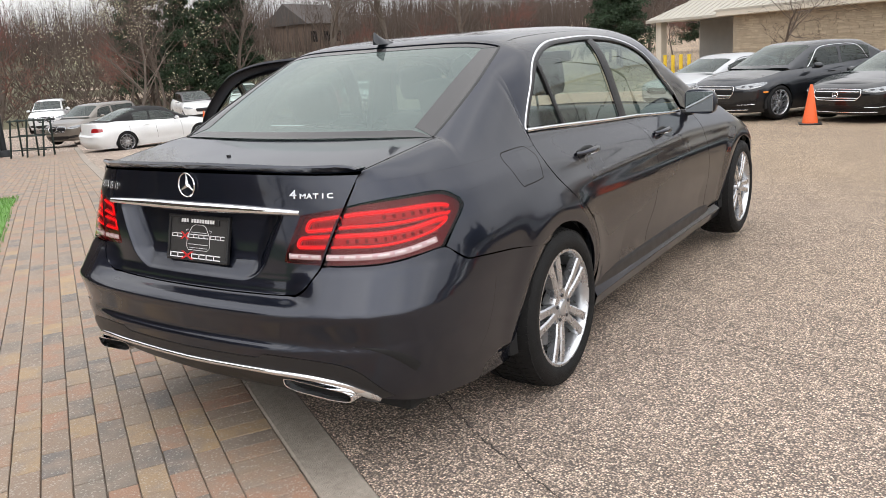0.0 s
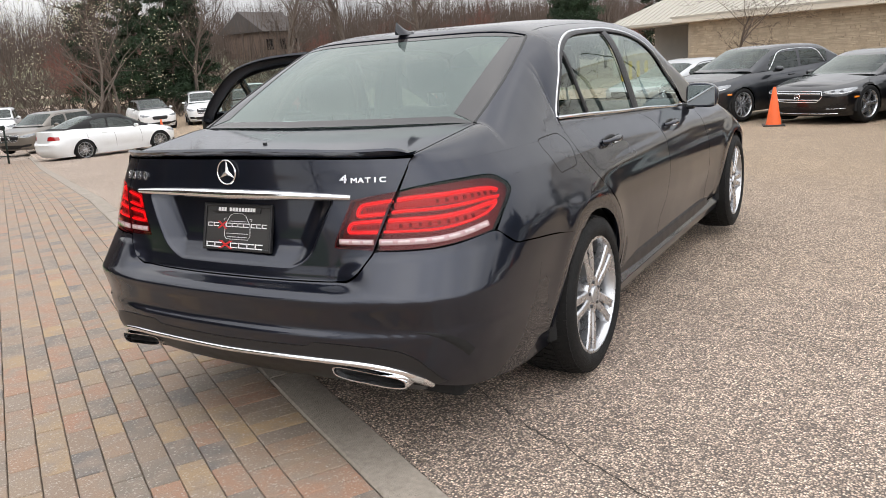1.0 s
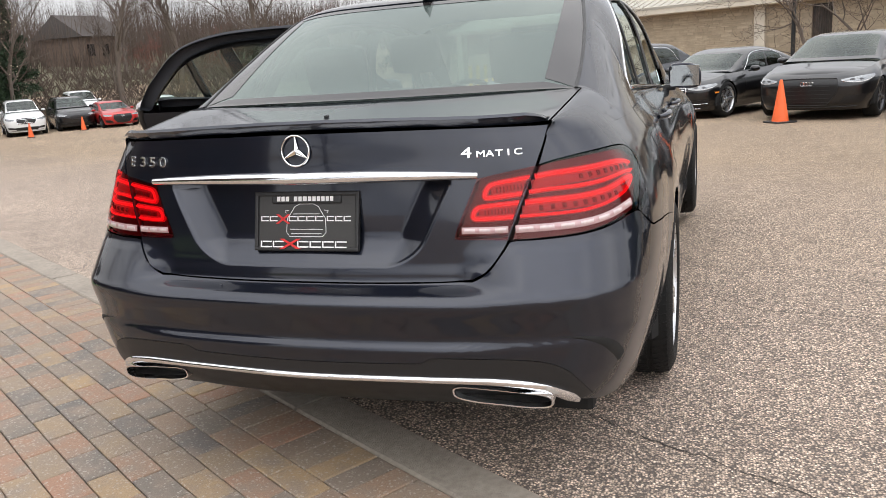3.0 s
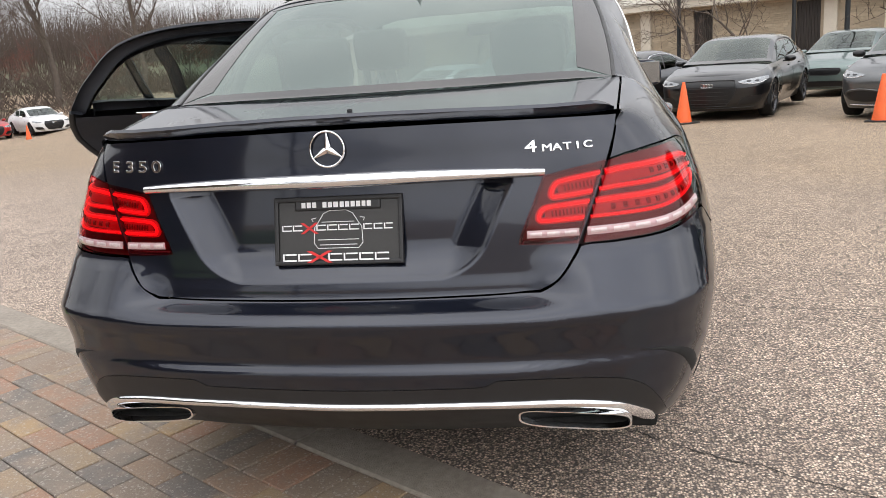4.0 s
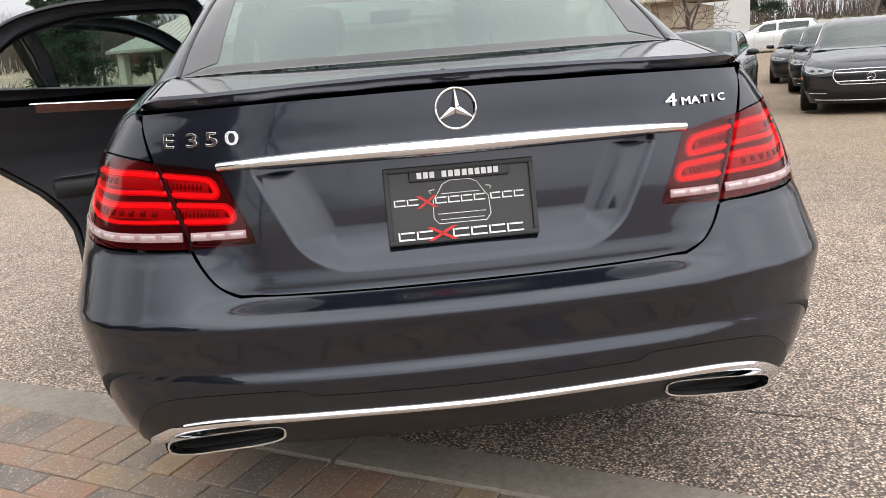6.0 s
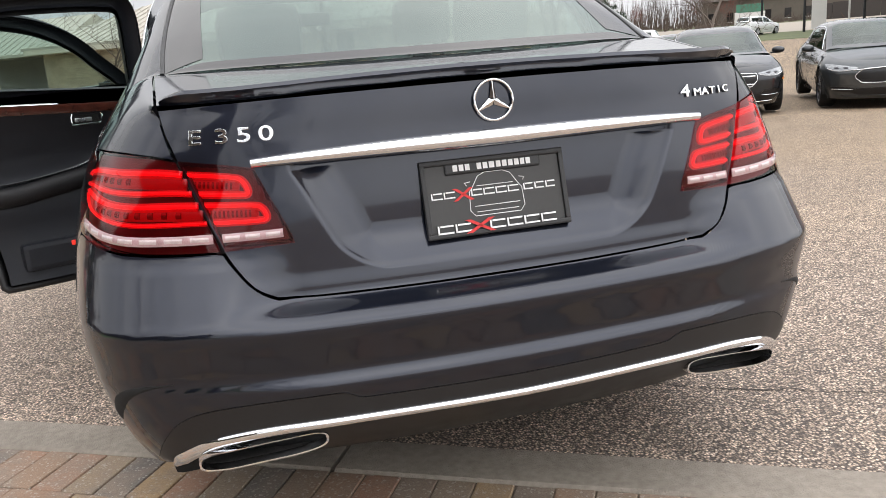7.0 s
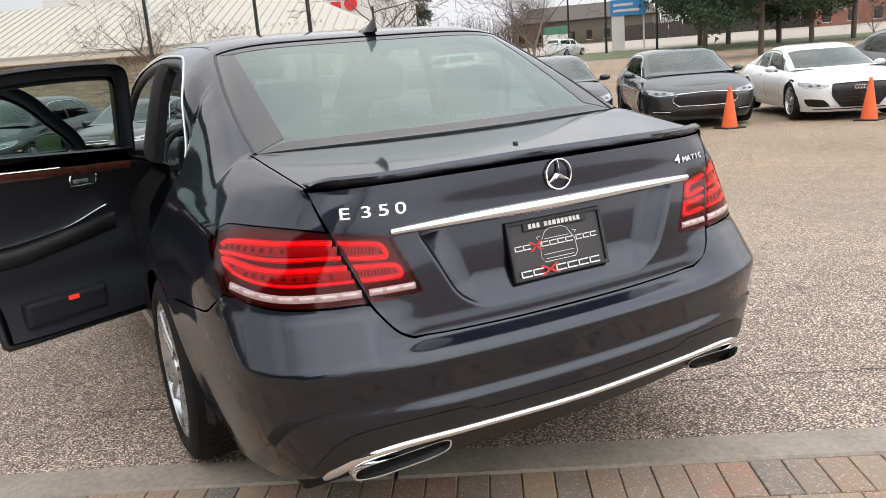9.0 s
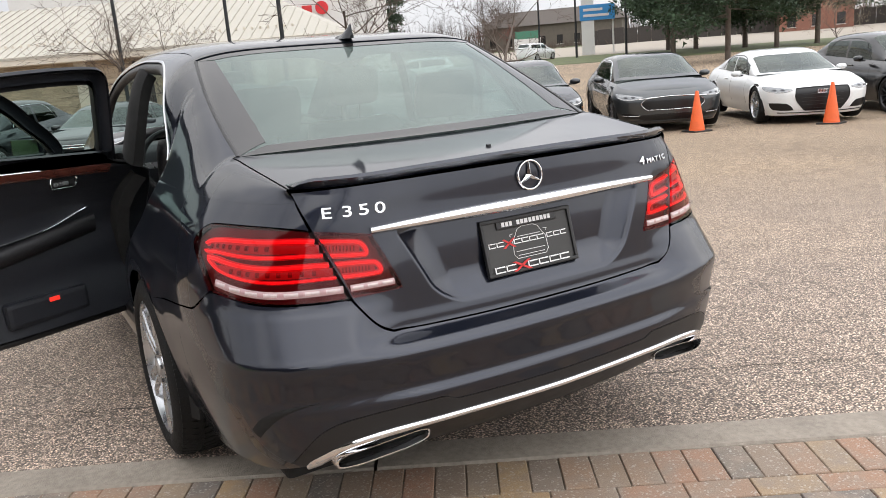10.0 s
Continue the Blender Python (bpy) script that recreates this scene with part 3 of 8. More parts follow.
        xb = 0.765 * np.interp(y, [0, .29, .5, .7, 1.1, 3.3, 3.9, 4.2], [0.84, .925, .975, .993, 1.0, 1.0, 1.02, 1.05])
        x = (xb - self.LEAN_IN * (z - zb) - 0.020 * np.clip((1.2 - y) / 0.3, 0, 1) * (1 - np.exp(-(z - zb) / 0.025))) * xf
        q = (x / 0.68) ** 2
        yy = y + 0.10 * q * np.interp(y, [0, 1.3, 2.0], [1, 0.9, 0]) - 0.22 * q * np.interp(y, [2.4, 3.1, 3.9], [0, 0.8, 1.0])
        return np.array([np.where(left, -x, x) * self.kx * side, yy * self.ky, z * self.kz])

    def f_at_x(self, y, x):
        lo, hi = 0.0, math.pi / 2
        for _ in range(40):
            mid = (lo + hi) / 2
            if self.cab(y, mid)[0] / self.kx > x:
                lo = mid
            else:
                hi = mid
        return lo

    def f_at_z(self, y, z):
        lo, hi = 0.0, math.pi / 2
        for _ in range(40):
            mid = (lo + hi) / 2
            if self.cab(y, mid)[2] / self.kz < z:
                lo = mid
            else:
                hi = mid
        return lo

    def deck(self, x, y):
        """Boot lid top, and past the cabin the bonnet."""
        z = 1.032 + (y - 0.11) * 0.088 - (0.030 - 0.026 * np.clip((y - 0.15) / 0.45, 0, 1)) * (x / 0.66) ** 2
        return np.array([x * self.kx, y * self.ky, z * self.kz])


def patch_mesh(fn, bottom, right, top, left, nu, nv, gap=0.0022, off=0.0, flange=0.014, flip=False, name="panel"):
    """A panel over four border curves in the surface's own coordinates, with true normals, a shut-line gap and returned edges."""
    lu, lv = max(bottom.length, top.length, 0.01), max(left.length, right.length, 0.01)
    gu, gv = min(gap / lu, 0.2), min(gap / lv, 0.2)
    us, vs_ = np.linspace(gu, 1 - gu, nu + 1), np.linspace(gv, 1 - gv, nv + 1)
    B, T, L, R = bottom(us), top(us), left(vs_), right(vs_)
    c00, c10, c01, c11 = bottom(0.0), bottom(1.0), top(0.0), top(1.0)
    U, V = us[None, :, None], vs_[:, None, None]
    D = (1 - V) * B.T[None] + V * T.T[None] + (1 - U) * L.T[:, None] + U * R.T[:, None]
    D = D - ((1 - U) * (1 - V) * c00 + U * (1 - V) * c10 + (1 - U) * V * c01 + U * V * c11)
    a, b = D[..., 0], D[..., 1]
    P = np.moveaxis(fn(a, b), 0, -1)
    h = 0.004
    da = np.moveaxis(fn(a + h, b) - fn(a - h, b), 0, -1)
    db = np.moveaxis(fn(a, b + h) - fn(a, b), 0, -1)
    Nn = np.cross(da, db)
    Nn = Nn / np.maximum(np.linalg.norm(Nn, axis=-1, keepdims=True), 1e-12)
    if flip:
        Nn = -Nn
    P = P + Nn * off
    verts = P.reshape(-1, 3).tolist()
    norms = Nn.reshape(-1, 3).tolist()
    w = nu + 1
    faces = []
    for i in range(nv):
        for j in range(nu):
            q = (i * w + j, i * w + j + 1, (i + 1) * w + j + 1, (i + 1) * w + j)
            faces.append(q)
    # keep the winding in line with the normal
    i, j = nv // 2, nu // 2
    v0, v1, v3 = P[i, j], P[i, j + 1], P[i + 1, j]
    if np.dot(np.cross(v1 - v0, v3 - v0), Nn[i, j]) < 0:
        faces = [q[::-1] for q in faces]
    if flange:
        rim = [(0, k) for k in range(w)] + [(k, nu) for k in range(1, nv + 1)] + [(nv, k) for k in range(nu - 1, -1, -1)] + [(k, 0) for k in range(nv - 1, 0, -1)]
        mid = P.reshape(-1, 3).mean(axis=0)
        base = len(verts)
        m = len(rim)
        for k, (i, j) in enumerate(rim):
            p, n = P[i, j], Nn[i, j]
            p2 = np.array(P[rim[k - 1]]) - np.array(P[rim[(k + 1) % m]])
            out = np.cross(p2, n)
            if np.dot(out, p - mid) < 0:
                out = -out
            out = out / max(np.linalg.norm(out), 1e-9)
            verts += [p.tolist(), (p - n * flange).tolist()]
            norms += [out.tolist(), out.tolist()]
        for k in range(m):
            l = (k + 1) % m
            faces.append((base + 2 * k, base + 2 * l, base + 2 * l + 1, base + 2 * k + 1))
    me = bpy.data.meshes.new(name)
    me.from_pydata(verts, [], faces)
    me.update()
    for p in me.polygons:
        p.use_smooth = True
    me.normals_split_custom_set_from_vertices(norms)
    return me


def ribbon_mesh(fn, pts, width, off=0.003, thick=0.004, n=80, closed=False, straight=False, taper=None, flip=False):
    """A bar that lies along a curve on a surface: width in metres, a rounded back."""
    c = Curve(pts, straight)
    ts = np.linspace(0, 1, n)
    q = c(ts)
    P = fn(q[0], q[1]).T
    h = 0.004
    Nn = np.cross((fn(q[0] + h, q[1]) - fn(q[0] - h, q[1])).T, (fn(q[0], q[1] + h) - fn(q[0], q[1])).T)
    Nn /= np.linalg.norm(Nn, axis=1, keepdims=True)
    if flip:
        Nn = -Nn
    T = np.gradient(P, axis=0)
    T /= np.maximum(np.linalg.norm(T, axis=1, keepdims=True), 1e-9)
    W = np.cross(Nn, T)
    verts, faces = [], []
    prof = [(-0.5, off - thick), (-0.5, off), (-0.3, off + thick * 0.5), (0, off + thick * 0.7), (0.3, off + thick * 0.5), (0.5, off), (0.5, off - thick)]
    k = len(prof)
    for i in range(n):
        wd = width * (taper(ts[i]) if taper else 1)
        for a, b in prof:
            verts.append(P[i] + W[i] * a * wd + Nn[i] * b)
    for i in range(n - 1):
        for a in range(k - 1):
            faces.append((i * k + a, i * k + a + 1, (i + 1) * k + a + 1, (i + 1) * k + a))
    faces += [tuple(range(k - 1, -1, -1)), tuple((n - 1) * k + a for a in range(k))]
    return mesh_of(verts, faces, "bar", 50)

# ---------------- the sedan ----------------
SH = Shell()
sedan = thing("sedan", "dark graphite metallic sedan, driver-side doors open, parked across the kerb", "car")
XZ = lambda x, z: (SH.s_at_x(x, z), z)
YZ = lambda y, z: (SH.s_at_y(y, z), z)
neg = lambda p: (-p[0], p[1])
right_low = SH.low
left_low = lambda s, z: SH.low(-s, z)


def recess(x, z):
    """How far the plate niche is pushed in."""
    half = 0.322 + 0.100 * np.clip((z - 0.676) / 0.205, 0, 1)
    dx, dz, r = (half - np.abs(x)) * 0.88, z - 0.670, 0.075
    corner = r - np.hypot(np.maximum(r - dx, 0), np.maximum(r - dz, 0))
    d = np.where((dx < r) & (dz < r), corner, np.minimum(dx, dz))
    t = np.clip(d / 0.090, 0, 1)
    e = np.clip(t / 0.16, 0, 1)
    return 0.046 * e * (2 - e) * t * (1.5 - 0.5 * t * t) * np.clip((0.909 - z) / 0.010, 0, 1)


def boot_face(s, z):
    p = SH.low(s, z)
    ridge = 0.006 * np.exp(-((z - 0.655) / 0.02) ** 2)
    ax = np.abs(p[0])
    in_x = np.interp(z, [.742, .77, .83, .892], [.424, .432, .458, .484])
    edge_x_ = np.interp(z, [.736, .765, .84, .915], [.563, .572, .600, .628])
    pit = (ax > in_x + .008) * (ax < edge_x_ - .011) * (z > .747) * (z < .886 + (ax - .484) * .13) * .026
    return np.array([p[0], p[1] + recess(p[0], z) - ridge + pit, p[2]])


# rear bumper with side returns to the wheel arches
ARCH_R, HUB_Y, HUB_Z, HUB_FY = 0.355, 1.155, 0.325, 4.03
arch = lambda a, cy=HUB_Y: (cy + ARCH_R * math.cos(radians(a)), HUB_Z + ARCH_R * math.sin(radians(a)))
bum_low_r = [XZ(0.0, .378), XZ(.3, .379), XZ(.5, .375), XZ(.6, .362), XZ(.68, .328), XZ(.735, .282), YZ(.36, .24), YZ(.6, .222), YZ(.80, .222)]
bum_top_r = [XZ(0.0, .6305), XZ(.3, .6315), XZ(.44, .6345), XZ(.477, .6375), XZ(.518, .665), XZ(.556, .716), XZ(.569, .7325), XZ(.64, .7335), XZ(.72, .736), XZ(.785, .7425), YZ(.388, .7595), YZ(.438, .7265), YZ(.480, .7015), YZ(.55, .694), YZ(.75, .671), YZ(*arch(119))]
bum_arch = [YZ(.80, .222), YZ(*arch(192)), YZ(*arch(170)), YZ(*arch(145)), YZ(*arch(119))]
full = lambda q: [neg(p) for p in q[:0:-1]] + q
me = patch_mesh(SH.low, Curve(full(bum_low_r)), Curve(bum_arch), Curve(full(bum_top_r)), Curve([neg(p) for p in bum_arch]), 220, 44, name="rear_bumper")
bumper = part("rear_bumper", me, PAINT, sedan, "graphite painted rear bumper with trailing shut lines")
# thin parting line above the lower part of the bumper
for k in (1, -1):
    fn = (lambda s, z, k=k: SH.low(k * s, z))
    line = [XZ(.0, .431), XZ(.2, .433), XZ(.325, .435), XZ(.345, .438), XZ(.362, .448), XZ(.385, .4515), XZ(.5, .449), XZ(.626, .438), XZ(.69, .412), XZ(.728, .365), XZ(.752, .30)]
    part("parting_line", ribbon_mesh(fn, line, .003, -.0005, .001, 90, flip=k < 0), CAVITY, bumper)
    vent = [YZ(.10, .494), YZ(.13, .484), YZ(.165, .464), YZ(.21, .430), YZ(.25, .394)]
    part("side_vent", ribbon_mesh(fn, vent, .032, .0, .003, 40, taper=lambda t: max(.05, min(1, t * 1.4) ** 1.2), flip=k < 0), CAVITY, bumper, "dark slanted vent")
    part("parting_line", ribbon_mesh(fn, [YZ(.62, .60), YZ(.60, .5), YZ(.58, .42), YZ(.545, .36)], .003, -.0005, .001, 40, flip=k < 0), CAVITY, bumper)

# black insert below the parting line
ins_t = [XZ(.0, .429), XZ(.2, .431), XZ(.325, .433), XZ(.345, .436), XZ(.362, .446), XZ(.385, .4495), XZ(.5, .447), XZ(.626, .436), XZ(.69, .410), XZ(.726, .365), XZ(.749, .302)]
ins_b = [XZ(0, .384), XZ(.3, .385), XZ(.5, .381), XZ(.58, .371), XZ(.64, .354), XZ(.69, .322), XZ(.716, .296)]
part("bumper_insert", patch_mesh(SH.low, Curve(full(ins_b)), Curve([ins_b[-1], ins_t[-1]], True), Curve(full(ins_t)), Curve([neg(ins_b[-1]), neg(ins_t[-1])], True), 160, 10, gap=0, off=.0012, flange=.004), SATIN, bumper, "satin black lower bumper insert")
# diffuser, chrome strip, tail pipes
dif_t = [XZ(0, .376), XZ(.3, .377), XZ(.5, .372), XZ(.60, .356), XZ(.68, .316)]
dif_b = [XZ(0, .265), XZ(.3, .265), XZ(.5, .265), XZ(.62, .26), XZ(.67, .262)]
dsink = lambda s, z: SH.low(s, z) + np.array([0 * s, .012 + 0 * s + (.36 - z) * .6, 0 * s])
part("rear_diffuser", patch_mesh(dsink, Curve(full(dif_b)), Curve([dif_b[-1], dif_t[-1]]), Curve(full(dif_t)), Curve([neg(dif_b[-1]), neg(dif_t[-1])]), 120, 12, gap=0), SATIN, sedan, "satin black rear diffuser")
chrome_line = [XZ(0, .386), XZ(.2, .388), XZ(.38, .388), XZ(.5, .384), XZ(.58, .374), XZ(.64, .357), XZ(.69, .325), XZ(.715, .297)]
part("chrome_strip", ribbon_mesh(SH.low, full(chrome_line), .021, .004, .008, 240, taper=lambda t: (.82 + .75 * abs(2 * t - 1) ** 4) * min(1, .45 + 30 * min(t, 1 - t))), CHROME, bumper, "bright chrome strip along the bumper")
PIPEGREY = M("sooty_steel", (.16, .155, .15), .4, .8, var=.4, scale=30)
for k in (1, -1):
    # oblong tip: an outer bezel and a dark throat
    def ring(sx, sz, y, n=40, x0=.538, z0=.3365):
        out = []
        for i in range(n):
            a = 2 * math.pi * i / n
            c, s_ = math.cos(a), math.sin(a)
            px = x0 + sx * math.copysign(abs(c) ** .45, c)
            pz = z0 + sz * math.copysign(abs(s_) ** .62, s_) - (px - x0) * .065 - .6 * max(0, px - x0) ** 2
            out.append((k * px, y + .10 * max(0, px - .5) + .25 * max(0, px - .60) + .25 * (.3 - pz), pz))
        return out
    rings = [ring(.128, .0225, .15), ring(.130, .0240, .074), ring(.1285, .0233, .064), ring(.1240, .0200, .065), ring(.121, .0185, .09), ring(.116, .015, .2)]
    # solid near-black box stands in for the shade of the gap round the pipe
    part("pipe_gap_shade", boxmesh((min(k * .37, k * .69), .17, .283), (max(k * .37, k * .69), .36, .372), .01), CAVITY, sedan)
    vs = [v for r_ in rings for v in r_]
    fs = [(a * 40 + i, a * 40 + (i + 1) % 40, (a + 1) * 40 + (i + 1) % 40, (a + 1) * 40 + i) for a in range(4) for i in range(40)]
    tip = part("tail_pipe", mesh_of(vs[:200], fs, "tail_pipe", 50), CHROME, sedan, "oblong chrome tail pipe")
    fs = [(i, (i + 1) % 40, 40 + (i + 1) % 40, 40 + i) for i in range(40)] + [tuple(range(40, 80))]
    part("pipe_throat", mesh_of(vs[160:], fs, "pipe_throat", 50), PIPEGREY, tip)

# boot lid: rear face with plate niche, top, lip
gap_r = [XZ(.47, .640), XZ(.515, .668), XZ(.553, .72), XZ(.572, .765), XZ(.600, .84), XZ(.626, .914), XZ(.642, .965), XZ(.652, 1.012)]
face_b = [XZ(0, .632), XZ(.2, .632), XZ(.38, .634), XZ(.44, .637), gap_r[0]]
face_t = [XZ(0, 1.024), XZ(.3, 1.022), XZ(.5, 1.018), gap_r[-1]]
boot = part("boot_lid", patch_mesh(boot_face, Curve(full(face_b)), Curve(gap_r), Curve(full(face_t)), Curve([neg(p) for p in gap_r]), 300, 160, gap=.0034, name="boot_lid"), PAINT, sedan)
edge_x = [0, .2, .4, .5, .58, .63, .652]
lip_y = [float(SH.low(SH.s_at_x(x, 1.015), 1.015)[1]) for x in edge_x]
deck_rear = Curve([(-x, y) for x, y in zip(edge_x[:0:-1], lip_y[:0:-1])] + list(zip(edge_x, lip_y)))
deck_front = Curve([(-.672, .665), (-.55, .63), (-.3, .595), (0, .585), (.3, .595), (.55, .63), (.672, .665)])
deck_r = Curve([(.652, lip_y[-1]), (.661, .42), (.668, .55), (.672, .665)])
deck_l = Curve([(-.652, lip_y[-1]), (-.661, .42), (-.668, .55), (-.672, .665)])
part("boot_top", patch_mesh(SH.deck, deck_rear, deck_r, deck_front, deck_l, 90, 40, name="boot_top", flange=.01), PAINT, boot)
vs, fs = [], []
nl = 121
for i in range(nl):
    x = -.645 + 1.29 * i / (nl - 1)
    y0 = float(np.interp(abs(x), edge_x, lip_y))
    zt = float(SH.deck(x, y0 + .05)[2])
    e = min(1, (1 - abs(x) / .645) * 14) ** .5 if abs(x) < .645 else 0
    for dy, dz in ((.085, -.001), (.045, .007 * e), (.012, .019 * e), (-.006, .021 * e), (-.013, .014 * e), (-.004, .003 * e), (.008, -.010)):
        vs.append((x, y0 + dy, zt + dz))
for i in range(nl - 1):
    for k in range(6):
        fs.append((i * 7 + k, (i + 1) * 7 + k, (i + 1) * 7 + k + 1, i * 7 + k + 1))
part("boot_spoiler", mesh_of(vs, fs, "boot_spoiler", 50), PAINT, boot, "slim lip spoiler on the boot edge")

CUP = M("dark_red_cup", (.20, .012, .016), .22, .5, var=.3)
# halo and red spill of the LED bars, put in as faintly glowing ribbons
HALO = glow("red_led_halo", (1.0, .004, .012), .30, (.25, .006, .01))
FIELD = glow("red_spill_field", (1.0, .004, .014), .09, (.22, .004, .010))
FACET = M("clear_facet", (.58, .47, .47), .15, .2, 1.0, .3, 90)
# tail lamps, split by the boot shut line
def lamp(name, side, b, r, t, l, bars, clear, fills, cups, nfac, n=70):
    base = (lambda s, z: SH.low(side * s, z))
    cb, cr, ct, cl = Curve(b), Curve(r), Curve(t), Curve(l)
    c00, c10, c01, c11 = cb(0.), cb(1.), ct(0.), ct(1.)

    def uv(u, v):
        u, v = np.asarray(u, float), np.asarray(v, float)
        q = (1 - v) * cb(u) + v * ct(u) + (1 - u) * cl(v) + u * cr(v)
        q = q - ((1 - u) * (1 - v) * c00[:, None] + u * (1 - v) * c10[:, None] + (1 - u) * v * c01[:, None] + u * v * c11[:, None])
        return base(q[0], q[1])
    lam = part(name, patch_mesh(base, cb, cr, ct, cl, n, 24, off=-.016, flange=.02, flip=side < 0), LAMPRED, sedan, "lit red tail lamp with LED bars")
    for path, w in bars:
        core = part("led_bar", ribbon_mesh(uv, path, w, -.008, .006, 60, flip=side < 0), LED, lam, "glowing red LED bar")
        part("led_halo", ribbon_mesh(uv, path, w * 2.1, -.0115, .004, 60, flip=side < 0), HALO, core)
    for (u0, u1), v0, w in fills:
        part("spill_field", ribbon_mesh(uv, [(u0, v0), ((u0 + u1) / 2, v0), (u1, v0)], w, -.013, .003, 24, flip=side < 0), FIELD, lam)
    for path, w in clear:
        bar = part("reverse_bar", ribbon_mesh(uv, path, w, .0014, .002, 50, flip=side < 0), CLEARBAR, lam, "pale clear reversing strip")
        c_ = Curve(path)
        for i in range(nfac):
            q = c_((i + .5) / nfac)
            du = .30 / nfac
            part("facet", ribbon_mesh(uv, [(q[0] - du, q[1]), (q[0], q[1]), (q[0] + du, q[1])], w * .48, .0026, .0016, 6, flip=side < 0), FACET, bar)
    # small reflector cups between the bars
    for v0, u0, u1, k in cups:
        for i in range(k):
            u = u0 + (u1 - u0) * i / (k - 1)
            part("reflector_cup", ribbon_mesh(uv, [(u, v0), (u + .012, v0), (u + .024, v0)], .013, -.0095, .004, 6, flip=side < 0), CUP, lam)
    part("lens", patch_mesh(base, cb, cr, ct, cl, n, 24, gap=.0008, off=.001, flange=.012, flip=side < 0), LENS, lam, "clear red lens")
    return lam


split = [XZ(.563, .736), XZ(.572, .765), XZ(.600, .84), XZ(.628, .915)]
aside = lambda q, d: [XZ(float(SH.low(*p)[0]) + d, p[1]) for p in q]
split_in, split_out = aside(split, -.0045), aside(split, .0065)
in_l = [XZ(.424, .742), XZ(.432, .77), XZ(.458, .83), XZ(.484, .892)]
inner_b, inner_t = [in_l[0], XZ(.50, .738), split_in[0]], [in_l[-1], XZ(.55, .904), split_in[-1]]
out_b = [split_out[0], XZ(.64, .7365), XZ(.72, .7390), XZ(.785, .7460), YZ(.398, .764)]
out_r = [YZ(.398, .764), YZ(.457, .812), YZ(.530, .866), YZ(.532, .892)]
out_t = [split_out[-1], XZ(.68, .925), XZ(.74, .931), YZ(.44, .929), YZ(.49, .918), YZ(.532, .892)]
loop = lambda lo, hi, u0: [(1.0, lo), (u0 + .18, lo), (u0 + .04, lo + .02), (u0, (lo + hi) / 2), (u0 + .03, hi - .02), (u0 + .16, hi), (1.0, hi)]
for side in (1, -1):
    lamp("tail_lamp_inner", side, inner_b, split_in, inner_t, in_l,
         [(loop(.62, .84, .26), .0072), (loop(.30, .49, .20), .0072)], [([(.11, .135), (.5, .135), (.95, .135)], .017)],
         [((.36, 1.0), .73, .020), ((.30, 1.0), .395, .018)], [(.73, .45, .94, 9), (.395, .40, .94, 10)], 3, 36)
    lamp("tail_lamp_outer", side, out_b, out_r, out_t, split_out,
         [([(.0, .84), (.3, .825), (.6, .825), (.87, .80)], .0085), ([(.0, .63), (.3, .615), (.6, .625), (.86, .66), (.90, .70)], .0060),
          ([(.0, .485), (.3, .47), (.6, .485), (.84, .55), (.89, .59)], .0085), ([(.0, .30), (.3, .285), (.6, .30), (.8, .36), (.88, .47), (.90, .56)], .0050)],
         [([(.0, .135), (.3, .125), (.6, .13), (.86, .18)], .019)],
         [((.0, .84), .73, .024), ((.0, .84), .385, .022)], [(.735, .30, .80, 8), (.385, .10, .66, 9)], 7, 80)
    # near-black strip behind the split, so the gap carries its shade as colour
    part("lamp_gap_shade", ribbon_mesh(lambda s_, z, k=side: SH.low(k * s_, z), split, .034, -.021, .004, 40, flip=side < 0), CAVITY, boot)

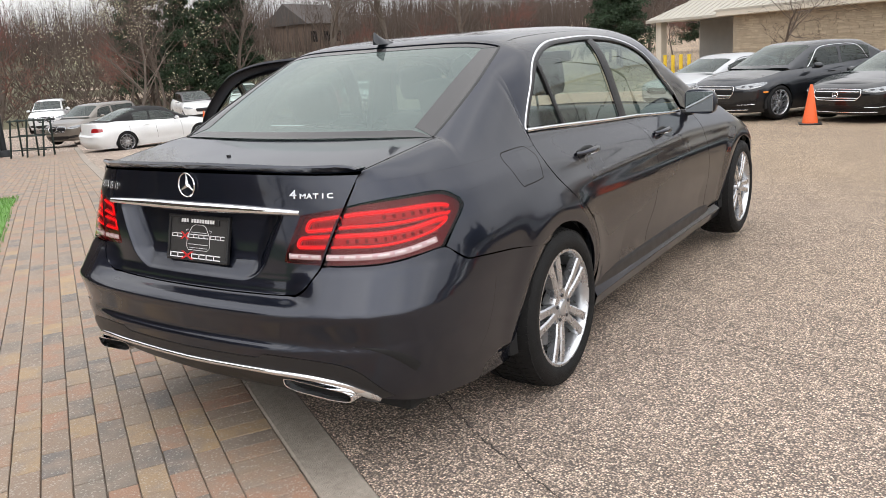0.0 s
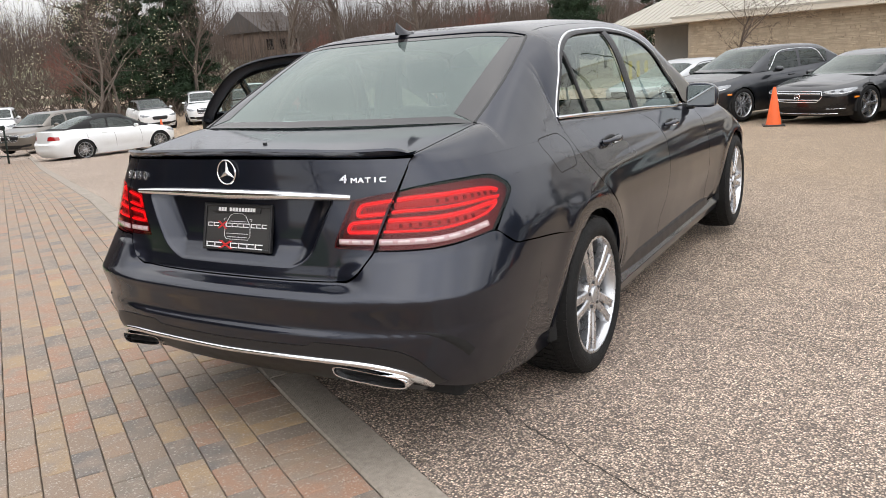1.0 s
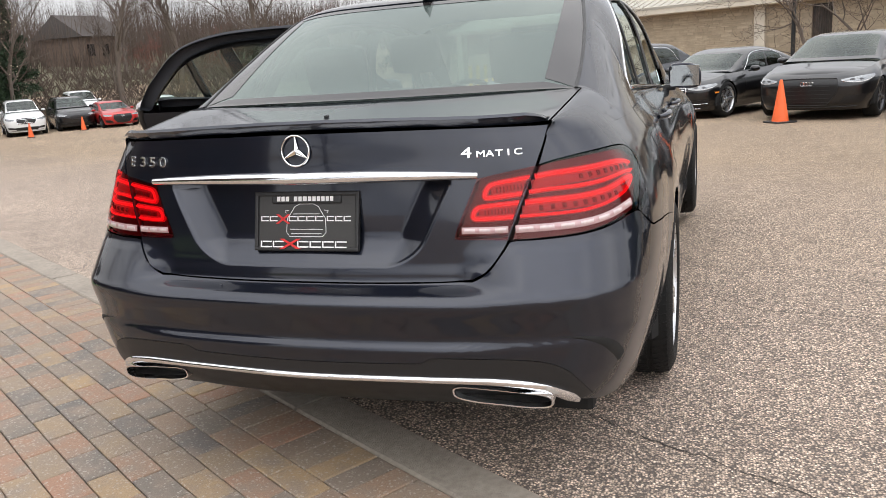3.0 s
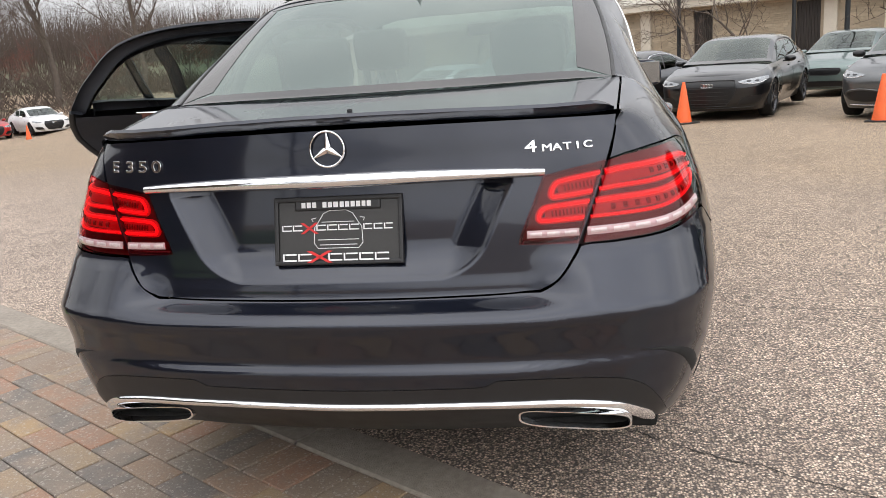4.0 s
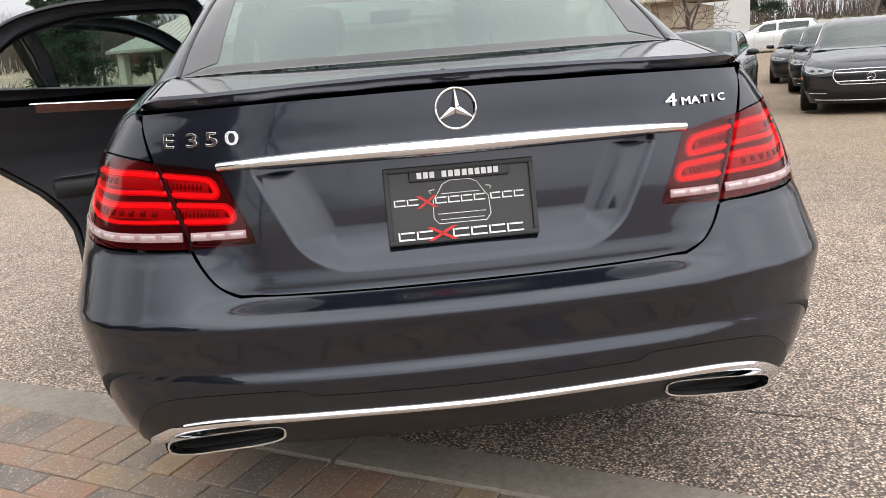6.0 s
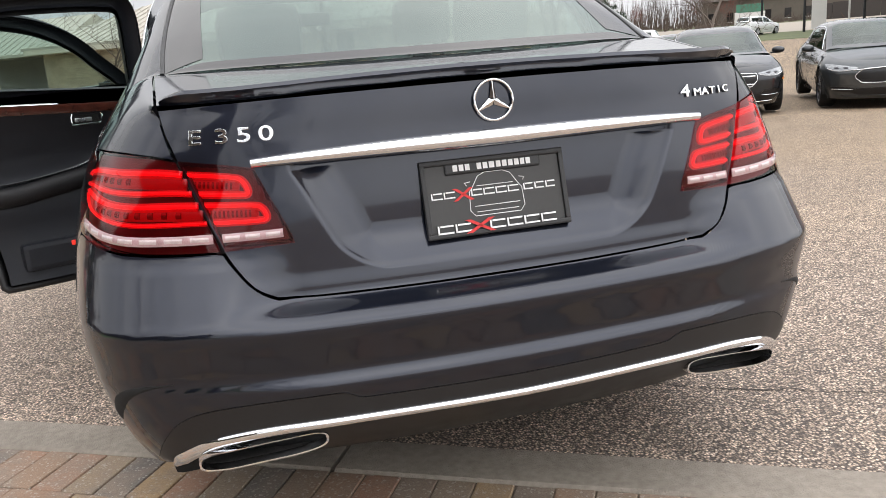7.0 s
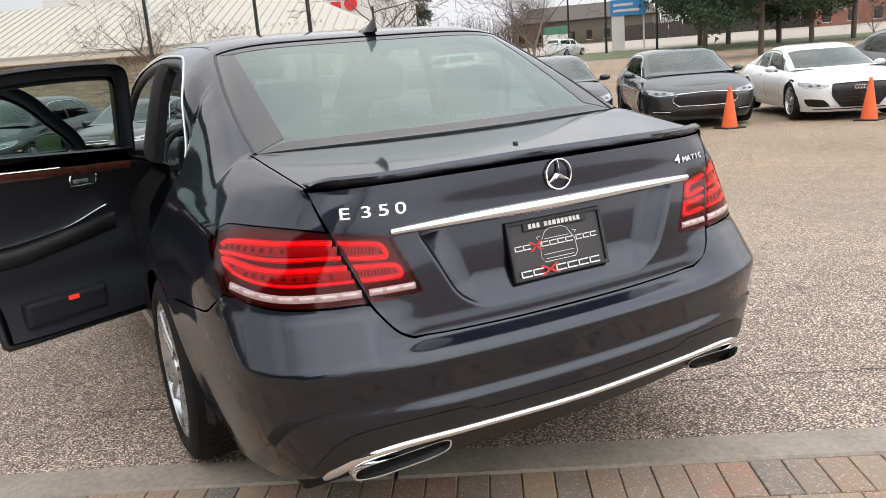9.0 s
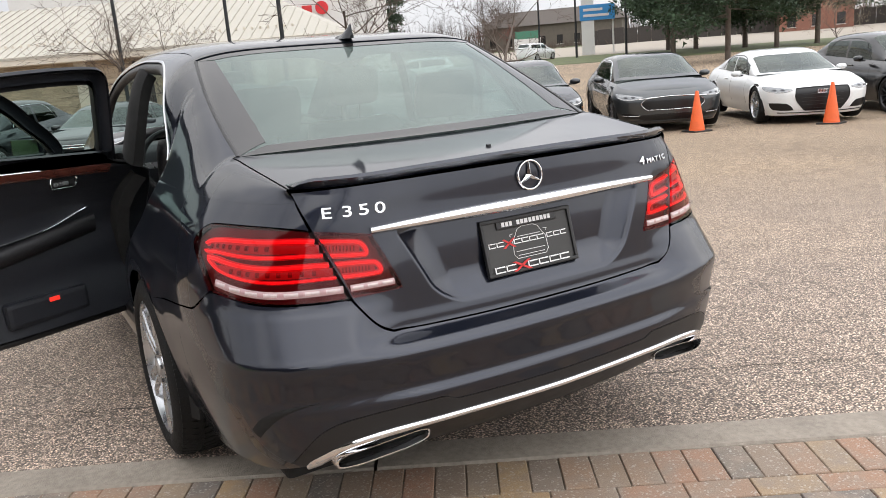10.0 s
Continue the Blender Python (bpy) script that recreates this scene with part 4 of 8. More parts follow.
# quarter panels
dgap = [YZ(1.16, 1.034), YZ(1.146, .97), YZ(1.155, .915), YZ(1.195, .858), YZ(1.25, .80), YZ(1.34, .725), YZ(1.43, .65), YZ(1.50, .562), YZ(1.535, .477), YZ(1.545, .38), YZ(1.545, .30)]
q_low_b = [YZ(.401, .760), YZ(.442, .7285), YZ(.483, .7035), YZ(.55, .696), YZ(.75, .673), YZ(*arch(119))]
q_arch = [YZ(*arch(a)) for a in (119, 105, 90, 70, 50, 30, 12, 0)]
mid_line = [YZ(.5345, .893), YZ(.552, .908), YZ(.8, .915), YZ(1.0, .915), YZ(1.15, .915)]
for k in (1, -1):
    fn = right_low if k > 0 else left_low
    quarter = part("rear_quarter_panel", patch_mesh(fn, Curve(q_low_b + q_arch[1:]), Curve([q_arch[-1], YZ(1.537, .40), YZ(1.532, .477), YZ(1.497, .562), YZ(1.425, .65), YZ(1.335, .725), YZ(1.245, .80), YZ(1.19, .858), YZ(1.15, .915)]),
                             Curve(mid_line), Curve([YZ(.401, .760), YZ(.4595, .811), YZ(.5325, .8655), YZ(.5345, .893)]), 90, 44, flip=k < 0, name="rear_quarter_panel"), PAINT, sedan)
    up_b = [XZ(.632, .9175), XZ(.68, .9275), XZ(.74, .9335), YZ(.44, .9315), YZ(.492, .9205), YZ(.5345, .895), YZ(.585, .909), YZ(.8, .911), YZ(1.0, .911), YZ(1.15, .911)]
    up_t = [XZ(.648, .985), XZ(.70, .985), YZ(.36, .985), YZ(.55, .985), YZ(.8, .985), YZ(1.0, .985), YZ(1.147, .985)]
    part("quarter_top", patch_mesh(fn, Curve(up_b), Curve([YZ(1.15, .911), YZ(1.144, .95), YZ(1.147, .985)]), Curve(up_t), Curve([XZ(.632, .9175), XZ(.641, .95), XZ(.648, .985)]), 70, 26, gap=.0004, off=.0003, flip=k < 0, flange=.006), PAINT, quarter)
    if k > 0:
        loop_f = [YZ(.872, .985), YZ(.90, .992), YZ(1.04, .994), YZ(1.078, .985), YZ(1.112, .955), YZ(1.108, .93), YZ(1.092, .882), YZ(1.075, .869), YZ(.955, .864), YZ(.915, .870), YZ(.872, .95), YZ(.868, .972), YZ(.872, .985)]
        part("fuel_flap", ribbon_mesh(fn, loop_f, .0045, .0002, .0012, 160), CAVITY, quarter, "fuel flap shut line")

# doors, front wings, sills
door_f = [YZ(2.12, .987), YZ(2.25, .958), YZ(2.36, .91), YZ(2.385, .83), YZ(2.36, .70), YZ(2.30, .52), YZ(2.27, .40), YZ(2.26, .30)]
wing_g = [YZ(3.28, .932), YZ(3.27, .8), YZ(3.275, .65), YZ(3.305, .44), YZ(3.32, .30)]
up = lambda c: c[::-1]


def door_skin(name, k, rear_edge, front_edge, label=""):
    fn = right_low if k > 0 else left_low
    d = part(name, patch_mesh(fn, Curve([rear_edge[-1], front_edge[-1]], True), Curve(up(front_edge)), Curve([rear_edge[0], front_edge[0]], True), Curve(up(rear_edge)), 60, 50, flip=k < 0), PAINT, sedan, label)
    return d


def pull(parent, k, y, z):
    """Door handle: a bridge with a dished recess and a bright blade."""
    x = float(SH.low(SH.s_at_y(y, z), z)[0])
    bm = bmesh.new()
    bmesh.ops.create_uvsphere(bm, u_segments=20, v_segments=12, radius=1)
    bmesh.ops.transform(bm, matrix=Matrix.LocRotScale((k * (x + .002), y, z), None, (.006, .09, .028)), verts=bm.verts)
    part("handle_recess", smooth_bm(bm), SATIN, parent)
    path = [(k * (x + .006 + .032 * math.sin(math.pi * t) ** .5), y - .105 + .21 * t, z + .004 + .006 * t) for t in [i / 14 for i in range(15)]]
    vs, fs = tube(path, [.008 + .007 * math.sin(math.pi * i / 14) for i in range(15)], 10)
    h = part("door_handle", mesh_of(vs, fs), PAINT, parent, "body-coloured door handle")
    vs, fs = tube([(a + k * .009, b, c - .008) for a, b, c in path[2:-2]], .004, 6)
    part("chrome_blade", mesh_of(vs, fs), CHROME, h)


def smooth_bm(bm):
    for f in bm.faces:
        f.smooth = True
    return bm


rd = door_skin("rear_door", 1, dgap, door_f)
pull(rd, 1, 1.56, .905)
fd = door_skin("front_door", 1, door_f, wing_g)
pull(fd, 1, 2.58, .875)
for k in (1, -1):
    fn = right_low if k > 0 else left_low
    w_b = [YZ(3.32, .30), YZ(3.66, .30)] + [YZ(*arch(a, HUB_FY)) for a in (170, 140, 115, 90, 65, 40, 15)] + [YZ(4.42, .33)]
    part("front_wing", patch_mesh(fn, Curve(w_b), Curve([YZ(4.42, .33), YZ(4.44, .55), YZ(4.42, .78)]), Curve([YZ(3.28, .935), YZ(3.6, .915), YZ(4.0, .87), YZ(4.42, .78)]), Curve(up(wing_g)), 90, 40, flip=k < 0), PAINT, sedan)
    sk = lambda s, z, k=k: SH.low(k * s, z) + np.array([k * (.035 * np.clip((.29 - z) / .04, 0, 1) - .05 * np.clip((.2 - z) / .06, 0, 1)) + 0 * s, 0 * s, 0 * s])
    part("side_skirt", patch_mesh(sk, Curve([YZ(1.56, .15), YZ(3.62, .15)]), Curve([YZ(3.62, .15), YZ(3.62, .293)]), Curve([YZ(1.56, .293), YZ(3.62, .293)]), Curve([YZ(1.56, .15), YZ(1.56, .293)]), 60, 22, flip=k < 0), PAINT, sedan, "flared side skirt")
front_low = lambda a, z: SH.low(np.where(a < 0, -(SH.smax + a), SH.smax - a), z)
sw = SH.smax - SH.s_at_y(4.42, .5)
part("front_bumper", patch_mesh(front_low, Curve([(-sw, .24), (0, .22), (sw, .24)]), Curve([(sw, .24), (sw, .74)], True), Curve([(-sw, .74), (0, .76), (sw, .74)]), Curve([(-sw, .24), (-sw, .74)], True), 60, 24, flip=True), PAINT, sedan)
hood = lambda x, y: np.array([x, y, .955 - .20 * np.clip((y - 3.7) / 1.1, 0, 2) ** 1.5 - .05 * (x / .8) ** 2])
part("bonnet", patch_mesh(hood, Curve([(-.8, 3.68), (0, 3.82), (.8, 3.68)]), Curve([(.8, 3.68), (.74, 4.3), (.5, 4.7)]), Curve([(-.5, 4.7), (0, 4.76), (.5, 4.7)]), Curve([(-.8, 3.68), (-.74, 4.3), (-.5, 4.7)]), 40, 30), PAINT, sedan)

# cabin: roof, pillars, glass
CF = lambda y, x: (y, SH.f_at_x(y, x))
CZ = lambda y, z: (y, SH.f_at_z(y, z))
HP = math.pi / 2
mir = lambda q: [(a, math.pi - b) for a, b in q]
gl_edge = [(.575, SH.f_at_x(.575, .655)), CF(.7, .652), CF(.9, .635), CF(1.1, .608), CF(1.225, .585)]
roof_edge = [CF(1.235, .585), CF(1.5, .57), CF(2.0, .565), CF(2.6, .565), CF(2.98, .57)]
ws_edge = [CF(2.98, .575), CF(3.2, .60), CF(3.5, .64), CF(3.85, .69)]
part("roof_panel", patch_mesh(SH.cab, Curve([(1.235, a) for a in np.linspace(roof_edge[0][1], math.pi - roof_edge[0][1], 9)]), Curve(mir(roof_edge)), Curve([(2.98, a) for a in np.linspace(roof_edge[-1][1], math.pi - roof_edge[-1][1], 9)]), Curve(roof_edge), 60, 60), PAINT, sedan)
rear_glass = part("rear_window", patch_mesh(SH.cab, Curve([(.575, a) for a in np.linspace(gl_edge[0][1], math.pi - gl_edge[0][1], 11)]), Curve(mir(gl_edge)), Curve([(1.225, a) for a in np.linspace(gl_edge[-1][1], math.pi - gl_edge[-1][1], 11)]), Curve(gl_edge), 70, 50, off=-.003, flange=.006), REARGLASS, sedan, "green tinted rear window")
# black ceramic band round the pane, just under the outer face
def band(a0, a1, y0, y1, nu=40, nv=24):
    return patch_mesh(SH.cab, Curve(a0), Curve([a0[-1], a1[-1]], True), Curve(a1), Curve([a0[0], a1[0]], True), nu, nv, gap=0, off=-.0015, flange=0)
fr_in = [CF(.635, .555), CF(.7, .553), CF(.9, .545), CF(1.1, .535), CF(1.185, .53)]
for sgn in (1, -1):
    part("window_seal", ribbon_mesh(SH.cab, gl_edge if sgn > 0 else mir(gl_edge), .011, .0006, .003, 60), BLACKPL, rear_glass, "black rubber edge")
    a0 = gl_edge if sgn > 0 else mir(gl_edge)
    a1 = fr_in if sgn > 0 else mir(fr_in)
    part("ceramic_band", band(a0, a1, 0, 0), FRIT, rear_glass)
part("ceramic_band", patch_mesh(SH.cab, Curve([(.575, a) for a in np.linspace(gl_edge[0][1], math.pi - gl_edge[0][1], 11)]), Curve([(.575, math.pi - gl_edge[0][1]), (.615, math.pi - fr_in[0][1])], True), Curve([(.615, a) for a in np.linspace(fr_in[0][1], math.pi - fr_in[0][1], 11)]), Curve([(.575, gl_edge[0][1]), (.615, fr_in[0][1])], True), 50, 4, gap=0, off=-.0015, flange=0), FRIT, rear_glass)
part("ceramic_band", patch_mesh(SH.cab, Curve([(1.195, a) for a in np.linspace(fr_in[-1][1], math.pi - fr_in[-1][1], 11)]), Curve([(1.195, math.pi - fr_in[-1][1]), (1.225, math.pi - gl_edge[-1][1])], True), Curve([(1.225, a) for a in np.linspace(gl_edge[-1][1], math.pi - gl_edge[-1][1], 11)]), Curve([(1.195, fr_in[-1][1]), (1.225, gl_edge[-1][1])], True), 50, 4, gap=0, off=-.0015, flange=0), FRIT, rear_glass)
part("windscreen", patch_mesh(SH.cab, Curve([(2.99, a) for a in np.linspace(ws_edge[0][1], math.pi - ws_edge[0][1], 11)]), Curve(mir(ws_edge)), Curve([(3.85, a) for a in np.linspace(ws_edge[-1][1], math.pi - ws_edge[-1][1], 11)]), Curve(ws_edge), 40, 40, off=-.003, flange=.005), GLASS, sedan, "tinted windscreen")
dlo_top = [CZ(1.048, 1.05), CZ(1.135, 1.15), CZ(1.255, 1.272), CZ(1.385, 1.336), CZ(1.6, 1.379), CZ(1.85, 1.392), CZ(2.25, 1.393), CZ(2.7, 1.335), CZ(3.0, 1.23), CZ(3.3, 1.05), CZ(3.42, .955)]
c_up = gl_edge[:-1] + [CF(1.225, .585), CF(1.35, .577)]
m_low = dlo_top[2:8] + [CZ(2.98, 1.24)]
m_up = [CF(1.35, .577), CF(1.6, .57), CF(2.0, .565), CF(2.6, .565), CF(2.98, .575)]
a_low = [CZ(2.98, 1.24), CZ(3.3, 1.05), CZ(3.42, .955), (3.6, 0), (3.8, 0)]
a_up = ws_edge


def shoulder(k):
    """Rear shoulder and pillar in one sweep: from the quarter panel over to the boot shut line, the glass edge and the roof."""
    s0, s1 = SH.s_at_x(.648, .985), SH.s_at_y(1.147, .985)
    glass = Curve(c_up)
    frame_ = Curve([(1.036, .0), (1.046, .02), CZ(1.132, 1.15), CZ(1.255, 1.272)])
    unit = lambda v: v / max(np.linalg.norm(v), 1e-9)
    cab = lambda q: SH.cab(q[0], q[1])
    n, nv = 84, 18
    vs, fs = [], []
    for i in range(n + 1):
        u = i / n
        if u <= .70:
            s_ = s0 + (s1 - s0) * u / .70
            b, tb = SH.low(s_, .985), unit(SH.low(s_, .99) - SH.low(s_, .98))
        elif u <= .76:
            w = (u - .70) / .06
            z = .985 + (1.034 - .985) * w
            s_ = SH.s_at_y(1.147 + .008 * w, z)
            b, tb = SH.low(s_, z) * (1 - w) + cab((1.038, 0.0)) * w, unit(SH.low(s_, z + .005) - SH.low(s_, z - .005))
        else:
            q = frame_((u - .76) / .24)
            b, tb = cab(q), unit(cab((q[0], q[1] + .03)) - cab(q))
        if u <= .34:
            y = lip_y[-1] + (.660 - lip_y[-1]) * u / .34
            gx = float(np.interp(y, [lip_y[-1], .42, .55, .665], [.652, .661, .668, .672])) + .004
            t, tt = SH.deck(gx, y), unit(SH.deck(gx - .02, y) - SH.deck(gx, y))
        else:
            q = glass((u - .34) / .66)
            t, tt = cab(q), unit(cab((q[0], q[1] + .03)) - cab(q))
            if u < .44:
                w = (u - .34) / .10
                tt = unit(tt * w + np.array([-1.0, 0, .12]) * (1 - w))
        ch = np.linalg.norm(t - b)
        for j in range(nv + 1):
            v = j / nv
            h0, h1, h2, h3 = 2 * v ** 3 - 3 * v ** 2 + 1, v ** 3 - 2 * v ** 2 + v, -2 * v ** 3 + 3 * v ** 2, v ** 3 - v ** 2
            p = h0 * b + h1 * tb * ch * .9 + h2 * t + h3 * tt * ch * .9
            if u > .80:
                w = min(1.0, (u - .80) / .16)
                qb, qt = frame_((u - .76) / .24), glass((u - .34) / .66)
                p = p * (1 - w) + cab(qb * (1 - v) + qt * v) * w
            vs.append((k * p[0], p[1], p[2]))
    for i in range(n):
        for j in range(nv):
            q = (i * (nv + 1) + j, (i + 1) * (nv + 1) + j, (i + 1) * (nv + 1) + j + 1, i * (nv + 1) + j + 1)
            fs.append(q if k > 0 else q[::-1])
    part("rear_shoulder", mesh_of(vs, fs, "rear_shoulder", 80), PAINT, sedan, "smooth rear shoulder and pillar")


shoulder(1)
shoulder(-1)
for k in (1, -1):
    fn = (lambda y, f, k=k: SH.cab(y, f, k))
    for nm, lo_, up_, n_ in (("roof_rail", m_low, m_up, 60), ("front_pillar", a_low, a_up, 40)):
        part(nm, patch_mesh(fn, Curve(lo_), Curve([lo_[-1], up_[-1]], True), Curve(up_), Curve([lo_[0], up_[0]], True), n_, 24, gap=.0005, flip=k < 0, flange=.02), PAINT, sedan)
    part("window_trim", ribbon_mesh(fn, [(1.042, .01)] + dlo_top[:-1] + [(3.40, .01)], .011, .0015, .0035, 140, flip=k < 0), CHROME, sedan, "bright window surround")
    if k > 0:
        part("belt_trim", ribbon_mesh(fn, [(1.045, .004), (1.8, .004), (2.6, .004), (3.35, .004)], .016, .004, .006, 80), CHROME, sedan, "bright belt trim")
        inner = [CZ(1.07, 1.055), CZ(1.15, 1.15), CZ(1.27, 1.262), CZ(1.40, 1.325), CZ(1.6, 1.366), CZ(1.85, 1.38), CZ(2.06, 1.38)]
        part("side_window", patch_mesh(fn, Curve([(1.07, .004), (2.17, .004)], True), Curve([(2.17, .004), CZ(2.06, 1.38)], True), Curve(inner[1:]), Curve([(1.07, .004), inner[1]], True), 40, 24, off=-.008, flange=.004), GLASS, rd, "tinted side window")
        part("side_window", patch_mesh(fn, Curve([(2.25, .004), (3.34, .004)], True), Curve([(3.34, .004), CZ(3.30, 1.03)], True), Curve([CZ(2.16, 1.372), CZ(2.4, 1.362), CZ(2.7, 1.318), CZ(3.0, 1.21), CZ(3.30, 1.03)]), Curve([(2.25, .004), CZ(2.16, 1.372)], True), 40, 24, off=-.008, flange=.004), GLASS, fd, "tinted side window")
        part("pillar_cover", ribbon_mesh(fn, [(2.21, .006), CZ(2.16, 1.2), CZ(2.11, 1.378)], .085, .0, .006, 30), BLACKPL, rd, "black pillar cover")
        part("window_divider", ribbon_mesh(fn, [(1.42, .006), CZ(1.37, 1.15), CZ(1.335, 1.305)], .028, .0, .006, 24), BLACKPL, rd)
        part("window_seal", ribbon_mesh(fn, [CZ(1.075, 1.06), CZ(1.152, 1.152), CZ(1.272, 1.264), CZ(1.40, 1.327), CZ(1.6, 1.369), CZ(1.85, 1.383), CZ(2.25, 1.384), CZ(2.7, 1.328), CZ(3.0, 1.22), CZ(3.3, 1.04)], .022, -.001, .005, 100), BLACKPL, rd)

# ---------------- wheels ----------------
def spoke_bar(a, b, w0, w1, t0, t1, x0, x1):
    """A tapered spoke in the wheel's plane from a to b (y, z): widths, depths and outer faces."""
    a, b = Vector((0, *a)), Vector((0, *b))
    d = (b - a).normalized()
    n = Vector((0, -d.z, d.y))
    vs = []
    for p, w, t, x in ((a, w0, t0, x0), ((a + b) / 2, (w0 + w1) / 2, (t0 + t1) / 2, (x0 + x1) / 2 + .004), (b, w1, t1, x1)):
        for sn, dx in ((-.5, -t), (-.5, -.006), (-.34, 0), (.34, 0), (.5, -.006), (.5, -t)):
            vs.append(p + n * w * sn + Vector((x + dx, 0, 0)))
    fs = []
    for i in range(2):
        for k in range(6):
            fs.append((i * 6 + k, i * 6 + (k + 1) % 6, i * 6 + 6 + (k + 1) % 6, i * 6 + 6 + k))
    fs += [tuple(range(5, -1, -1)), tuple(12 + k for k in range(6))]
    return vs, fs


def join(list_):
    vs, fs = [], []
    for v, f in list_:
        b = len(vs)
        vs += [tuple(p) for p in v]
        fs += [tuple(i + b for i in q) for q in f]
    return vs, fs


def wheel(parent, at, k, r=.325, w=.25, rim_r=.238, mat=ALLOY, style="twin", detail=True, turn=0.0):
    """A wheel whose outer face looks to k * x: tyre with tread blocks, rim, spokes, hub, disc."""
    wh = new("wheel")
    wh.parent = parent
    wh.matrix_basis = Matrix.LocRotScale(at, Euler((radians(turn), 0, 0)), (k, 1, 1))
    h = w / 2
    prof = [(rim_r - .004, -h + .02), (rim_r + .01, -h + .004), (r - .045, -h - .004), (r - .014, -h + .008), (r - .002, -h + .03), (r, 0), (r - .002, h - .03), (r - .014, h - .008), (r - .045, h + .006), (rim_r + .014, h + .004), (rim_r, h - .008), (rim_r - .006, h - .02)]
    tyre = part("tyre", mesh_of(*lathe(prof, 72), "tyre", 50), RUBBER, wh)
    if detail:
        vs, fs = [], []
        for i in range(64):
            a = 2 * math.pi * i / 64
            for lo, hi, sk in ((-h + .012, -h + .062, .03), (-.05, -.006, -.02), (.006, .05, .02), (h - .062, h - .012, -.03)):
                b = len(vs)
                for rr in (r - .004, r + .004):
                    for x, da in ((lo, 0), (hi, sk), (hi, sk + .078), (lo, .078)):
                        c = a + da
                        q = rr - (.010 if abs(x) > h - .03 else 0)
                        vs.append((x, q * math.cos(c), q * math.sin(c)))
                fs += [(b + 4, b + 5, b + 6, b + 7)] + [(b + e, b + (e + 1) % 4, b + 4 + (e + 1) % 4, b + 4 + e) for e in range(4)]
        part("tread", mesh_of(vs, fs, "tread", 30), RUBBER, tyre)
    barrel = [(rim_r + .004, h - .010), (rim_r + .003, h - .004), (rim_r - .006, h - .003), (rim_r - .014, h - .012), (rim_r - .022, h - .05), (rim_r - .03, 0), (rim_r - .02, -h + .02)]
    rim = part("rim", mesh_of(*lathe(barrel, 72), "rim", 40), mat, wh)
    bars = []
    n = 5
    if style == "twin":
        for i in range(n):
            a = 2 * math.pi * i / n + .3
            for s_ in (-1, 1):
                i0, i1 = a + s_ * .30, a + s_ * .15
                p = (.052 * math.cos(i0), .052 * math.sin(i0))
                q = ((rim_r - .012) * math.cos(i1), (rim_r - .012) * math.sin(i1))
                bars.append(spoke_bar(p, q, .034, .040, .045, .034, h - .018, h - .008))
    else:
        n = 10 if style == "many" else 5
        for i in range(n):
            a = 2 * math.pi * i / n + .2
            bars.append(spoke_bar((.04 * math.cos(a), .04 * math.sin(a)), ((rim_r - .012) * math.cos(a), (rim_r - .012) * math.sin(a)), .05 if n == 5 else .026, .055 if n == 5 else .018, .04, .03, h - .02, h - .010))
    part("spokes", mesh_of(*join(bars), "spokes", 35), mat, rim)
    hub = [(.0, h - .006), (.028, h - .006), (.034, h - .010), (.036, h - .016), (.074, h - .018), (.080, h - .03), (.082, h - .07)]
    cap = part("hub", mesh_of(*lathe(hub, 32), "hub", 35), mat, rim)
    if detail:
        for i in range(5):
            a = 2 * math.pi * i / 5
            vs, fs = tube([(h - .03, .052 * math.cos(a), .052 * math.sin(a)), (h - .012, .052 * math.cos(a), .052 * math.sin(a))], .0075, 6)
            part("wheel_bolt", mesh_of(vs, fs), DARKALLOY, rim)
    part("brake_disc", mesh_of(*lathe([(.07, h - .085), (.165, h - .085), (.165, h - .11), (.07, h - .11)], 48), "brake_disc", 30), DISC, wh)
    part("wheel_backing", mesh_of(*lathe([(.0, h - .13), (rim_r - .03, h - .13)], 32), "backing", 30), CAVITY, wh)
    return wh


for k in (1, -1):
    wheel(sedan, (k * .785, HUB_Y, HUB_Z), k, w=.262, turn=20)
    wheel(sedan, (k * .80, HUB_FY, HUB_Z), k, w=.245, turn=47)
    for cy in (HUB_Y, HUB_FY):
        # wheel well: a dark shell over the tyre
        vs, fs = [], []
        for i in range(25):
            a = radians(-12 + 204 * i / 24)
            for x in (.88, .86, .5):
                rr = ARCH_R + (.004 if x > .87 else .03)
                vs.append((k * x, cy + rr * math.cos(a), HUB_Z + rr * math.sin(a)))
        for i in range(24):
            for a in range(2):
                fs.append((i * 3 + a, i * 3 + a + 1, i * 3 + 4 + a, i * 3 + 3 + a))
        fs.append(tuple(i * 3 + 2 for i in range(25)))
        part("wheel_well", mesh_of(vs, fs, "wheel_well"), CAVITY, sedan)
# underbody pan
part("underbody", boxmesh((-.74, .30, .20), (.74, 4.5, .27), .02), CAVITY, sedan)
part("muffler", boxmesh((-.62, .28, .20), (.62, .62, .30), .04), M("dull_steel", (.12, .12, .12), .5, .7), sedan)

